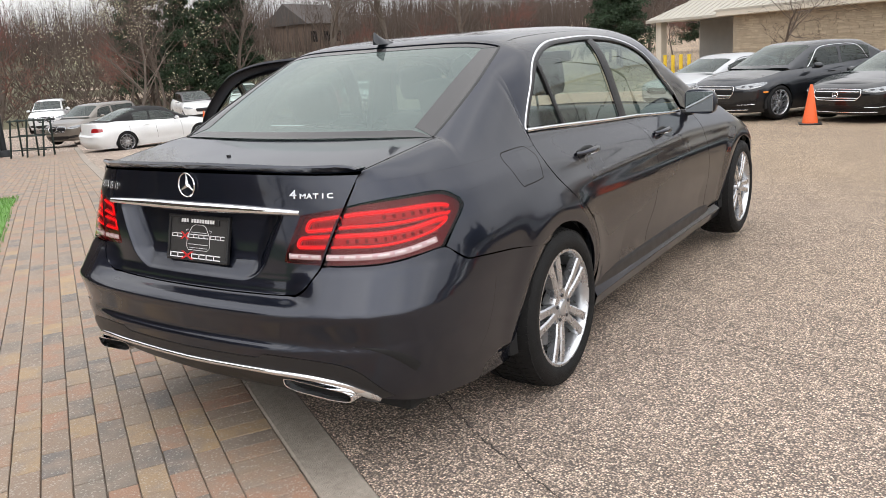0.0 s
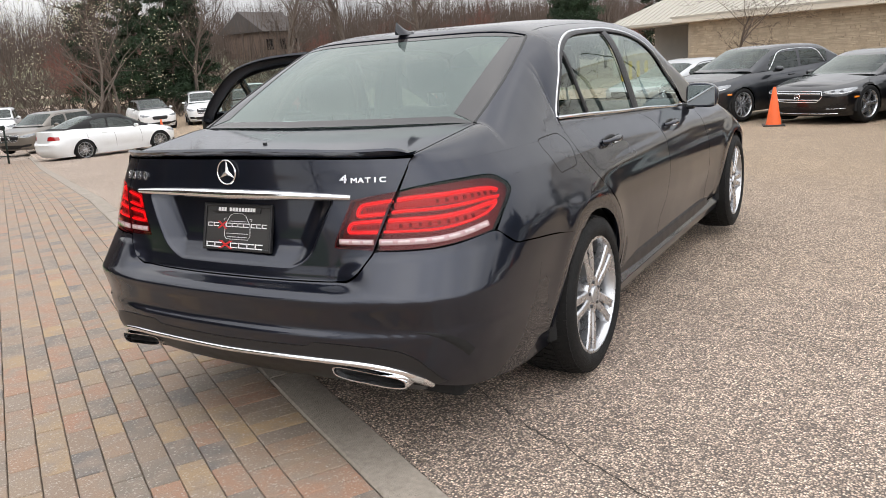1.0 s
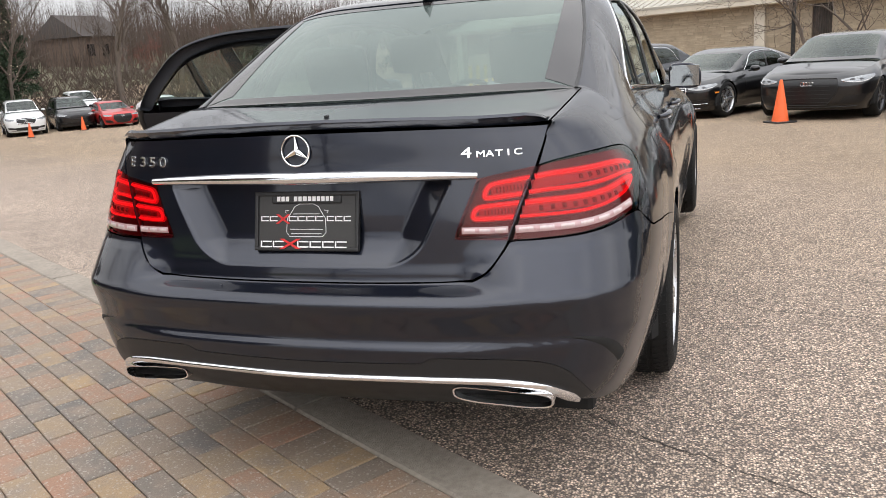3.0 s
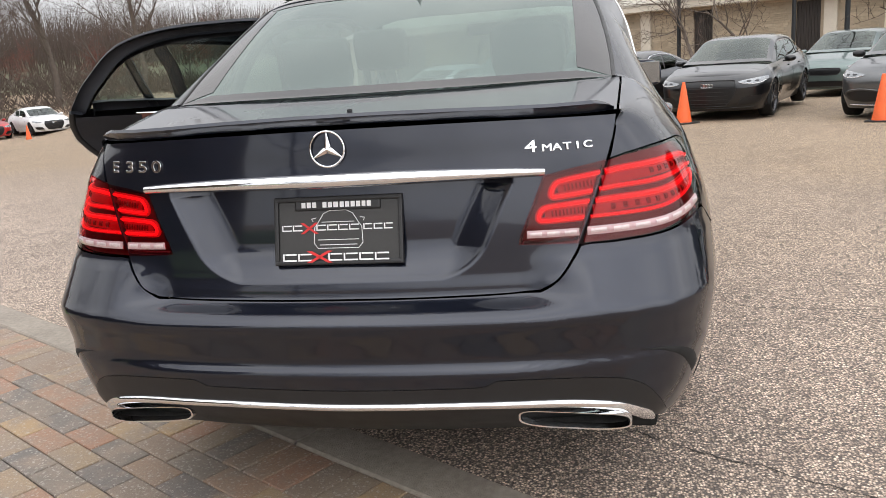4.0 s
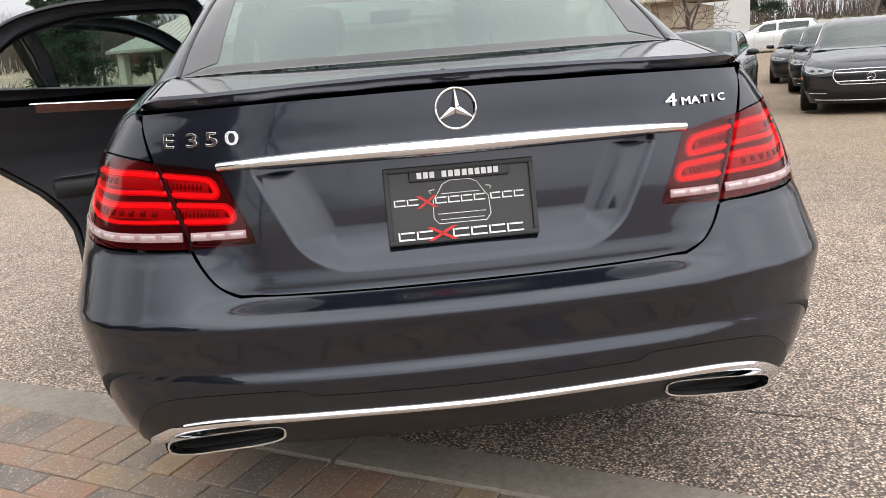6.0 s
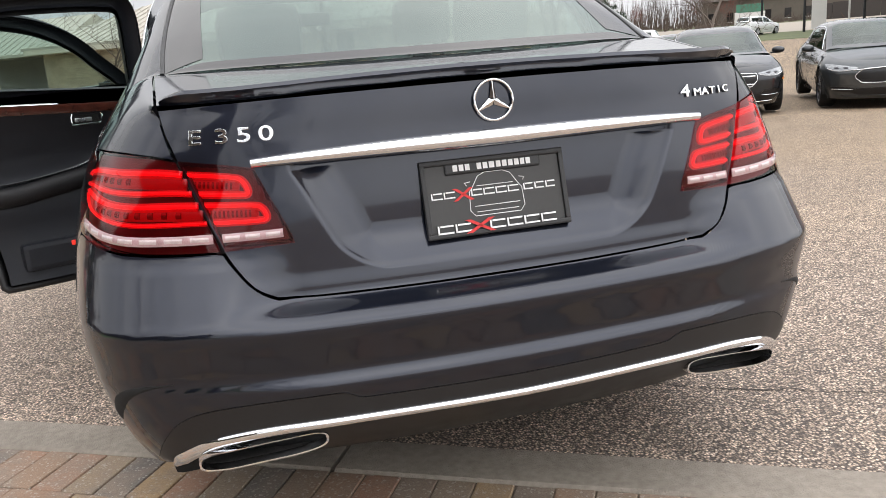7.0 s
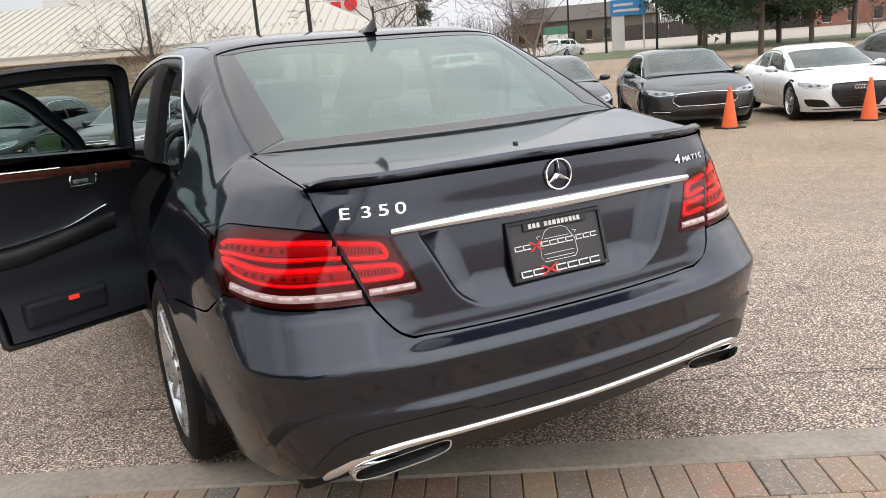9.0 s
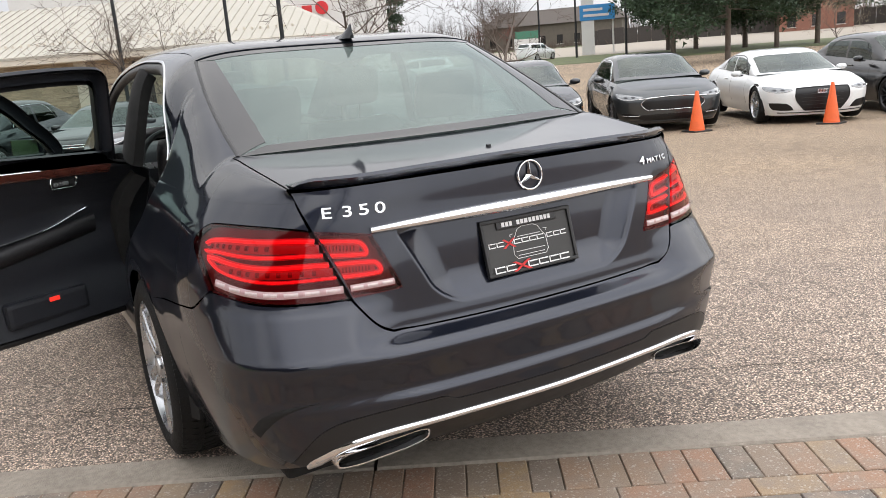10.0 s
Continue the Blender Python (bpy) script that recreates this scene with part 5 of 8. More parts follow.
# ---------------- badges, plate, aerial ----------------
def on_boot(x, z, lift=.0):
    s = math.copysign(SH.s_at_x(abs(x), z), x)
    h = .01
    p = boot_face(s, z)
    n = np.cross(boot_face(s + h, z) - boot_face(s - h, z), boot_face(s, z + h) - boot_face(s, z - h))
    n /= np.linalg.norm(n)
    right = boot_face(s + h, z) - boot_face(s - h, z)
    right /= np.linalg.norm(right)
    up_ = np.cross(n, right)
    return Matrix(((right[0], up_[0], n[0], p[0] + n[0] * lift), (right[1], up_[1], n[1], p[1] + n[1] * lift), (right[2], up_[2], n[2], p[2] + n[2] * lift), (0, 0, 0, 1)))


def lettering(text, size, depth=.002, stretch=1.0, bold=0.0):
    """Raised letters as a mesh, their middle at the origin."""
    cu = bpy.data.curves.new("letters", "FONT")
    cu.body, cu.size, cu.extrude, cu.align_x, cu.align_y, cu.offset, cu.bevel_depth = text, size, depth, "CENTER", "CENTER", bold, .0006
    cu.space_character = 1.12
    ob = bpy.data.objects.new("letters", cu)
    scene.collection.objects.link(ob)
    dg = bpy.context.evaluated_depsgraph_get()
    me = bpy.data.meshes.new_from_object(ob.evaluated_get(dg))
    bpy.data.objects.remove(ob)
    me.transform(Matrix.Diagonal((stretch, 1, 1, 1)))
    me.materials.clear()
    return me


# model letters, each on the curved face
def badge_row(chars, x0, step, z, size, label, stretch=1.25):
    made = None
    for i, ch in enumerate(chars):
        if ch == " ":
            continue
        o = part("badge_letter", lettering(ch, size, .0012, stretch, .0), CHROME, boot, label)
        o.matrix_local = on_boot(x0 + step * i, z, .003)


badge_row("E", -.585, .05, .954, .040, "chrome model letter", 1.5)
badge_row("350", -.535, .0415, .954, .040, "chrome model letter", 1.55)
badge_row("4", .459, .03, .956, .037, "chrome model letter", 1.5)
badge_row("MATIC", .494, .0222, .9515, .0225, "chrome model letter", 1.4)
# round emblem: ring and three tapering arms
emb = new("emblem")
emb.parent = boot
emb.matrix_local = on_boot(0, .980, .004)
emb["label"] = "round chrome emblem"
vs, fs = tube([(.0405 * math.cos(2 * math.pi * i / 48), .0405 * math.sin(2 * math.pi * i / 48), .002) for i in range(48)], .0028, 8, True)
part("ring", mesh_of(vs, fs), CHROME, emb)
for a in (90, 210, 330):
    d = Vector((math.cos(radians(a)), math.sin(radians(a)), 0))
    n = Vector((-d.y, d.x, 0))
    vs = [Vector((0, 0, .006)), n * .0075 + d * .006, d * .040 + n * .0008 + Vector((0, 0, .002)), d * .040 - n * .0008 + Vector((0, 0, .002)), n * -.0075 + d * .006]
    part("arm", mesh_of(vs, [(0, 1, 2), (0, 2, 3), (0, 3, 4)], "arm", 20), CHROME, emb)
# chrome strip above the plate
part("boot_chrome", ribbon_mesh(SH.low, full([XZ(0, .907), XZ(.2, .907), XZ(.38, .904), XZ(.486, .900)]), .033, .008, .012, 120, taper=lambda t: 1 - .45 * abs(2 * t - 1) ** 2), CHROME, boot, "bright chrome strip over the plate")
# plate in its frame
plate = new("plate_holder")
plate.parent = boot
tilt = math.atan2(.038, .147)
plate.matrix_local = Matrix.Translation((0, .126, .786)) @ Euler((math.pi / 2 - tilt, 0, 0)).to_matrix().to_4x4()
plate["label"] = "black dealer plate in a black frame"
part("plate", boxmesh((-.15, -.074, -.003), (.15, .074, .004), .002), PLATE, plate)
for nm, lo, hi in (("frame_bar", (-.158, -.081, -.004), (.158, -.070, .010)), ("frame_bar", (-.158, .069, -.004), (.158, .081, .010)), ("frame_bar", (-.158, -.072, -.004), (-.147, .072, .010)), ("frame_bar", (.147, -.072, -.004), (.158, .072, .010))):
    part(nm, boxmesh(lo, hi, .003), BLACKPL, plate)
part("frame_tab", boxmesh((-.105, .048, .003), (.105, .072, .009), .004), BLACKPL, plate)
def ink(boxes, zed):
    for x0, y0, x1, y1 in boxes:
        part("printed_bar", boxmesh((x0, y0, zed), (x1, y1, zed + .0016), .0002), WHITEINK, plate)
# phone line, dealer words: plain bars of their size
bars = []
x = -.088
for w in (.012, .012, .012, -.004, .012, .012, .014, .012, .012, .012, .012, .011, .012):
    if w > 0:
        bars.append((x, .054, x + w * .82, .067))
        x += w * 1.12
    else:
        x += .012
ink(bars, .0085)
def word(y0, h, xs, zed):
    b_ = []
    for x0, w in xs:
        t = h * .2
        b_ += [(x0, y0, x0 + w, y0 + t), (x0, y0, x0 + t, y0 + h), (x0 + t * 1.6, y0 + h - t, x0 + w, y0 + h)]
    ink(b_, zed)
def cross_mark(x, y, w, h, zed):
    vs, fs = [], []
    for s_ in (1, -1):
        b = len(vs)
        for dx, dy in ((-.5 * s_ - .12, -.5), (-.5 * s_ + .12, -.5), (.5 * s_ + .12, .5), (.5 * s_ - .12, .5)):
            vs.append((x + dx * w, y + dy * h, zed))
        vs += [(a, b_, c - .002) for a, b_, c in vs[-4:]]
        fs += [(b, b + 1, b + 2, b + 3)] + [(b + i, b + 4 + i, b + 4 + (i + 1) % 4, b + (i + 1) % 4) for i in range(4)]
    part("printed_cross", mesh_of(vs, fs), REDINK, plate, "red printed cross")
word(.0, .014, [(-.140, .024), (-.113, .024)] + [(-.054 + .027 * i, .024) for i in range(4)] + [(.062 + .025 * i, .021) for i in range(3)], .0035)
cross_mark(-.071, .006, .036, .026, .006)
word(-.072, .018, [(-.137, .034), (-.099, .034)] + [(-.024 + .038 * i, .034) for i in range(4)], .0095)
cross_mark(-.045, -.062, .052, .028, .0125)
icon = [[(-.05, .018), (-.036, .040), (-.02, .047), (.02, .047), (.036, .040), (.05, .018)], [(-.062, .022), (-.066, .028), (-.054, .030)], [(.062, .022), (.066, .028), (.054, .030)],
        [(-.05, .018), (-.058, .008), (-.06, -.03), (-.05, -.042), (.05, -.042), (.06, -.03), (.058, .008), (.05, .018)], [(-.05, -.022), (.05, -.022)], [(-.046, -.034), (.046, -.034)], [(-.04, .02), (.04, .02)]]
vs, fs = join([tube([(a, b, .0045) for a, b in line], .0009, 5) for line in icon])
part("printed_outline", mesh_of(vs, fs), WHITEINK, plate, "thin white line drawing")
# shark-fin aerial
base = SH.cab(1.30, HP)
vs, fs = [], []
for i in range(13):
    t = i / 12
    y = .085 - .17 * t
    wdt = .026 * math.sin(math.pi * min(1, .15 + t * .8)) + .004
    ht = .010 + .048 * max(0, (t - .25) / .6) ** 1.6 if t < .85 else .058 - .30 * (t - .85)
    for a in range(9):
        c = math.pi * a / 8
        narrow = 1 - .8 * math.sin(c) ** .8
        vs.append((wdt * math.cos(c) * (narrow if ht > .02 else 1), base[1] + y - .03 * math.sin(c) * (t > .3) * ht / .06, base[2] - .004 + ht * math.sin(c) ** .7))
for i in range(12):
    for a in range(8):
        fs.append((i * 9 + a, i * 9 + a + 1, i * 9 + 10 + a, i * 9 + 9 + a))
fs += [tuple(range(9)), tuple(12 * 9 + a for a in range(8, -1, -1))]
part("roof_aerial", mesh_of(vs, fs, "roof_aerial", 60), paint("aerial_paint", (.02, .022, .026)), sedan, "shark-fin aerial")
# small black knob standing on the boot deck
part("deck_knob", boxmesh((-.006, .30, 1.045), (.006, .312, 1.056), .003), BLACKPL, boot)


MIRRORGLASS = M("mirror_glass", (.30, .32, .33), .04, 1.0, var=.04)


def mirror(parent, m, label):
    """Door mirror: rounded shell with a black foot and a glass."""
    mi = new("door_mirror")
    mi.parent = parent
    mi.matrix_local = m
    mi["label"] = label
    bm = bmesh.new()
    bmesh.ops.create_uvsphere(bm, u_segments=28, v_segments=18, radius=1)
    for v in bm.verts:
        p = v.co
        sq = lambda a, e: math.copysign(abs(a) ** e, a)
        v.co = Vector((sq(p.x, .6) * .115, max(-.035, sq(p.y, .8) * .085), sq(p.z, .6) * .078 - p.x * .012))
    part("shell", smooth_bm(bm), PAINT, mi)
    part("mirror_glass", boxmesh((-.10, -.041, -.064), (.10, -.036, .064), .002), MIRRORGLASS, mi, "mirror glass")
    part("foot", boxmesh((-.19, -.01, -.09), (-.06, .05, -.05), .015), BLACKPL, mi)
    return mi


mirror(fd, pose(.880, 3.16, .985) @ Matrix.Diagonal((.80, .92, .92, 1)), "graphite door mirror with black foot")

# ---------------- open doors on the driver side ----------------
def open_door(name, hinge, angle, rear_edge, front_edge, dlo, y0, y1, label):
    """A door with its skin, lining, window frame, pane and fittings, turned on its hinge."""
    d = new(name)
    d.parent = sedan
    d["label"] = label
    d.matrix_basis = Matrix.Translation((*hinge, 0)) @ Matrix.Rotation(radians(angle), 4, "Z") @ Matrix.Translation((-hinge[0], -hinge[1], 0))
    cab_l = lambda y, f: SH.cab(y, f, -1)
    part("door_skin", patch_mesh(left_low, Curve([rear_edge[-1], front_edge[-1]], True), Curve(up(front_edge)), Curve([rear_edge[0], front_edge[0]], True), Curve(up(rear_edge)), 50, 40, flip=True), PAINT, d)

    def lining(dx):
        return lambda s, z: SH.low(-s, z) + np.array([dx + .02 * np.exp(-((z - .62) / .08) ** 2) + 0 * s, 0 * s, 0 * s])
    b, f = rear_edge, front_edge
    part("door_lining", patch_mesh(lining(.085), Curve([b[-1], f[-1]], True), Curve(up(f)), Curve([b[0], f[0]], True), Curve(up(b)), 40, 40, gap=.02, flange=.09), TRIM, d, "black padded door lining")
    # rubber-edged shell round the lining
    loop_ = b + [((b[-1][0] + f[-1][0]) / 2, .302)] + up(f)
    part("door_seal", ribbon_mesh(lining(.05), loop_, .03, 0, .012, 120, straight=True), BLACKPL, d)
    part("window_frame", ribbon_mesh(cab_l, dlo, .072, -.018, .030, 90, flip=True), BLACKPL, d, "black window frame")
    part("frame_gasket", ribbon_mesh(lambda y, f_: SH.cab(y, f_, -1) + np.array([.028 + 0 * y, 0 * y, 0 * y]), dlo, .060, -.012, .016, 90, flip=True), TRIM, d)
    # padded cap of the lining along the foot of the pane
    part("sill_cap", ribbon_mesh(lambda y, f_: SH.cab(y, f_, -1) + np.array([.034 + 0 * y, 0 * y, 0 * y]), [CZ(y, float(SH.belt_at(y)) - .006) for y in np.linspace(y0 - .06, y1 - .04, 7)], .10, .0, .030, 40, flip=True), TRIM, d)
    ym = lambda t: y0 + (y1 - y0) * t
    wb = lambda y: SH.belt_at(y)
    # bright line and wood along the belt
    inx = lambda y, z: float(SH.low(-SH.s_at_y(y, z), z)[0]) + .085
    wood_p = [SH_y(ym(t), wb(ym(t)) - .026) for t in (.26, .4, .6, .8, .93)]
    part("wood_inlay", ribbon_mesh(lining(.085), wood_p, .038, .004, .005, 40, flip=False), WOOD, d, "dark burl wood inlay")
    part("chrome_line", ribbon_mesh(lining(.085), [SH_y(ym(t), wb(ym(t)) - .007) for t in (.24, .4, .62)], .004, .003, .004, 40), CHROME, d)
    part("chrome_line", ribbon_mesh(lining(.085), [SH_y(ym(.30), .708), SH_y(ym(.46), .712), SH_y(ym(.66), .742), SH_y(ym(.84), .805)], .008, .012, .012, 40), CHROME, d)
    # armrest, pocket, inner handle, and a red reflector given a glow of its own
    vs, fs = [], []
    na = 20
    for i in range(na + 1):
        t = .28 + .60 * i / na
        y = ym(t)
        z = .665 + .05 * max(0, (t - .45) / .32)
        x = inx(y, z)
        w_ = .055 * math.sin(math.pi * min(.93, .12 + .85 * i / na)) ** .5
        for dx, dz in ((-.02, .035), (w_ * .7, .032), (w_, .018), (w_ * .95, -.015), (w_ * .5, -.045), (-.02, -.06)):
            vs.append((x + dx, y, z + dz))
    for i in range(na):
        for a in range(5):
            fs.append((i * 6 + a, i * 6 + 6 + a, i * 6 + 7 + a, i * 6 + 1 + a))
    fs += [tuple(range(6)), tuple(na * 6 + a for a in range(5, -1, -1))]
    part("armrest", mesh_of(vs, fs, "armrest", 60), LEATHER, d, "black leather armrest")
    yh = ym(.725)
    xh = inx(yh, .93)
    hd = part("inner_handle", boxmesh((xh - .01, yh - .052, .912), (xh + .012, yh + .052, .962), .010), CAVITY, d)
    part("handle_blade", boxmesh((xh + .008, yh - .045, .918), (xh + .018, yh + .02, .934), .004), ALLOY, hd, "silver inner handle")
    vs, fs = tube([(xh + .012, yh + a, .937 + b_) for a, b_ in ((-.056, -.028), (.05, -.028), (.06, .0), (.05, .028), (-.045, .028), (-.056, 0))], .0035, 6, True)
    part("handle_bezel", mesh_of(vs, fs), CHROME, hd)
    xp = inx(ym(.5), .45)
    part("door_pocket", boxmesh((xp - .03, ym(.42), .36), (xp + .035, ym(.78), .47), .02), TRIM, d)
    part("door_reflector", boxmesh((xp + .03, ym(.626) - .026, .437), (xp + .040, ym(.626) + .02, .456), .004), glow("red_reflector_glow", (1, .04, .02), .7), d, "small red door reflector with a glow added")
    return d


SH_y = lambda y, z: (SH.s_at_y(y, z), z)
cab_left = lambda y, f: SH.cab(y, f, -1)
rear_dlo = [(1.07, 0), CZ(1.09, 1.07), CZ(1.155, 1.152), CZ(1.275, 1.264), CZ(1.40, 1.325), CZ(1.6, 1.367), CZ(1.85, 1.38), CZ(2.03, 1.378), CZ(2.09, 1.362), CZ(2.122, 1.30), CZ(2.138, 1.15), (2.15, 0)]
lr = open_door("rear_door", (-.833, 2.204), -65.3, dgap, door_f, rear_dlo, 1.2, 2.2, "open rear door with black lining")
part("side_window", patch_mesh(cab_left, Curve([(1.07, .005), (2.17, .005)], True), Curve([(2.17, .005), CZ(2.125, 1.365)], True), Curve([CZ(1.15, 1.15), CZ(1.27, 1.26), CZ(1.40, 1.32), CZ(1.6, 1.362), CZ(1.85, 1.375), CZ(2.125, 1.365)]), Curve([(1.07, .005), CZ(1.15, 1.15)], True), 30, 20, off=-.012, flange=.004, flip=True), GLASS, lr, "tinted door window")
part("window_divider", ribbon_mesh(cab_left, [(1.43, .006), CZ(1.38, 1.15), CZ(1.335, 1.30)], .034, -.005, .02, 24, flip=True), BLACKPL, lr)
front_dlo = [(2.24, 0), CZ(2.19, 1.2), CZ(2.14, 1.37), CZ(2.4, 1.375), CZ(2.7, 1.335), CZ(3.0, 1.23), CZ(3.25, 1.08), CZ(3.36, .98), (3.30, 0)]
lf = open_door("front_door", (-.85, 3.36), -52, door_f, wing_g, front_dlo, 2.3, 3.3, "open front door with black lining")
part("side_window", patch_mesh(cab_left, Curve([(2.25, .005), (3.30, .005)], True), Curve([(3.30, .005), CZ(3.28, 1.04)], True), Curve([CZ(2.17, 1.36), CZ(2.4, 1.362), CZ(2.7, 1.318), CZ(3.0, 1.21), CZ(3.28, 1.04)]), Curve([(2.25, .005), CZ(2.17, 1.36)], True), 30, 20, off=-.012, flange=.004, flip=True), GLASS, lf, "tinted door window")
mirror(lf, pose(-.985, 3.20, .985) @ Matrix.Diagonal((-1, 1, 1, 1)), "graphite door mirror with black foot")

# ---------------- inside the sedan ----------------
part("headliner", patch_mesh(lambda y, f: SH.cab(y, f) - np.array([0 * y, 0 * y, .035 + 0 * y]), Curve([(1.28, a) for a in np.linspace(.75, math.pi - .75, 9)]), Curve([(1.28, math.pi - .75), (2.95, math.pi - .75)], True), Curve([(2.95, a) for a in np.linspace(.75, math.pi - .75, 9)]), Curve([(1.28, .75), (2.95, .75)], True), 20, 20, flange=0), M("grey_headliner", (.30, .29, .28), .9, var=.06, scale=30), sedan, "grey cloth headliner")
part("cabin_floor", boxmesh((-.72, 1.3, .27), (.72, 3.7, .33), .02), TRIM, sedan)
part("parcel_shelf", boxmesh((-.62, .62, 1.00), (.62, 1.22, 1.035), .01), TRIM, sedan)
for k in (1, -1):
    part("door_sill", boxmesh((min(k * .74, k * .86), 1.57, .22), (max(k * .74, k * .86), 3.42, .335), .02), SATIN, sedan)
part("centre_post", ribbon_mesh(cab_left, [(2.15, 0), CZ(2.11, 1.2), CZ(2.10, 1.372)], .26, -.03, .04, 30, flip=True, taper=lambda t: 1 - .38 * t), CAVITY, sedan, "black centre pillar lining")
part("centre_post", ribbon_mesh(left_low, [SH_y(2.20, .985), SH_y(2.26, .65), SH_y(2.32, .32)], .26, -.06, .05, 30, flip=True), CAVITY, sedan, "black lower pillar lining")
part("opening_seal", ribbon_mesh(cab_left, [(1.05, 0), CZ(1.09, 1.08), CZ(1.155, 1.152), CZ(1.275, 1.264), CZ(1.40, 1.327), CZ(1.6, 1.370), CZ(1.85, 1.384), CZ(2.25, 1.385), CZ(2.7, 1.328), CZ(3.0, 1.22), CZ(3.36, .97)], .05, -.02, .02, 100, flip=True), BLACKPL, sedan, "black rubber door seal")
jam = [SH_y(1.17, 1.034), SH_y(1.156, .97), SH_y(1.165, .915), SH_y(1.26, .80), SH_y(1.44, .65), SH_y(1.54, .48), SH_y(1.555, .32)]
part("door_jamb", ribbon_mesh(left_low, jam, .05, -.035, .03, 60, flip=True), PAINT, sedan)
part("jamb_seal", ribbon_mesh(left_low, jam, .022, -.012, .012, 60, flip=True), BLACKPL, sedan)


def seat(x, y, w, back_tilt, head=True, base_z=.36, label="black leather car seat"):
    st = new("seat")
    st.parent = sedan
    st.matrix_basis = pose(x, y, base_z)
    st["label"] = label

    def pad(nm, lo, hi, m, bev):
        bm = bmesh.new()
        box(bm, lo, hi, None, bev)
        bmesh.ops.subdivide_edges(bm, edges=bm.edges[:], cuts=1, use_grid_fill=True)
        for v in bm.verts:
            v.co.y -= .015 * math.cos(v.co.x / w * 6)
        bmesh.ops.transform(bm, matrix=m, verts=bm.verts)
        return part(nm, smooth_bm(bm), LEATHER, st)
    pad("cushion", (-w / 2, -.02, 0), (w / 2, .52, .17), pose(0, 0, 0, 6), .05)
    pad("backrest", (-w / 2, -.07, .05), (w / 2, .07, .66), pose(0, -.06, .06, back_tilt), .055)
    if head:
        for hx in ((-.38, .38) if w > 1 else (0,)):
            pad("headrest", (-.13, -.05, 0), (.13, .05, .19), pose(hx, -.25 if w <= 1 else -.22, .76 if w <= 1 else .70, back_tilt * .6), .05)
            vs, fs = join([tube([(hx + a, -.19, .64), (hx + a, -.225, .80)], .006, 6) for a in (-.05, .05)])
            part("headrest_posts", mesh_of(vs, fs), CHROME, st)


seat(-.37, 2.35, .50, 20)
seat(.37, 2.35, .50, 20)
seat(0, 1.45, 1.24, 24, base_z=.38, label="black leather rear bench")
dash_v, dash_f = [], []
for i in range(21):
    x = -.70 + 1.4 * i / 20
    hgt = .02 * math.exp(-((x + .37) / .2) ** 2)
    for y, z in ((3.05, .62), (3.02, .78), (3.06, .90 + hgt), (3.16, .935 + hgt), (3.4, .94), (3.78, .93)):
        dash_v.append((x, y, z))
for i in range(20):
    for a in range(5):
        dash_f.append((i * 6 + a, i * 6 + 6 + a, i * 6 + 7 + a, i * 6 + 1 + a))
part("dashboard", mesh_of(dash_v, dash_f, "dashboard", 60), TRIM, sedan, "black dashboard")
sw = new("steering_wheel")
sw.parent = sedan
sw.matrix_basis = pose(-.37, 2.93, .86, 68)
vs, fs = tube([(.185 * math.cos(2 * math.pi * i / 40), .185 * math.sin(2 * math.pi * i / 40), 0) for i in range(40)], .016, 8, True)
part("wheel_rim", mesh_of(vs, fs), LEATHER, sw)
part("wheel_boss", boxmesh((-.075, -.06, -.03), (.075, .06, .015), .02), TRIM, sw)
for a in (0, 180, 270):
    part("wheel_spoke", boxmesh((.05, -.018, -.015), (.18, .018, .0), .005, Matrix.Rotation(radians(a), 4, "Z")), ALLOY, sw)
part("rear_view_mirror", boxmesh((-.11, 3.02, 1.26), (.11, 3.06, 1.33), .02), BLACKPL, sedan)

# ---------------- other cars ----------------
HEADLAMP = M("headlamp_glass", (.22, .23, .24), .12, .5, 1.0, .6, 30)
DARKGLASS = glass_mat("dark_car_glass", (.22, .26, .25), 1.42)
MESHBLACK = M("black_grille", (.008, .008, .009), .35, .2, var=.4, scale=60)
TAILRED = M("red_lamp", (.30, .008, .010), .2, coat=1.0, var=.2, scale=30)
AMBER = M("amber_marker", (.8, .25, .02), .3, coat=.6)
SUV_TOP = [(-.2, 1.06), (.02, 1.08), (.10, 1.16), (.25, 1.34), (.42, 1.43), (.9, 1.455), (1.9, 1.46), (2.6, 1.44), (3.0, 1.39), (3.3, 1.27), (3.6, 1.13), (3.9, 1.0), (4.1, .96)]
COUPE_TOP = [(.40, 1.05), (.55, 1.065), (.62, 1.085), (1.0, 1.22), (1.4, 1.35), (1.8, 1.43), (2.1, 1.455), (2.4, 1.45), (2.7, 1.42), (2.95, 1.36), (3.2, 1.26), (3.5, 1.13), (3.8, 1.0), (4.1, .95)]
CAR_SHELLS = {}


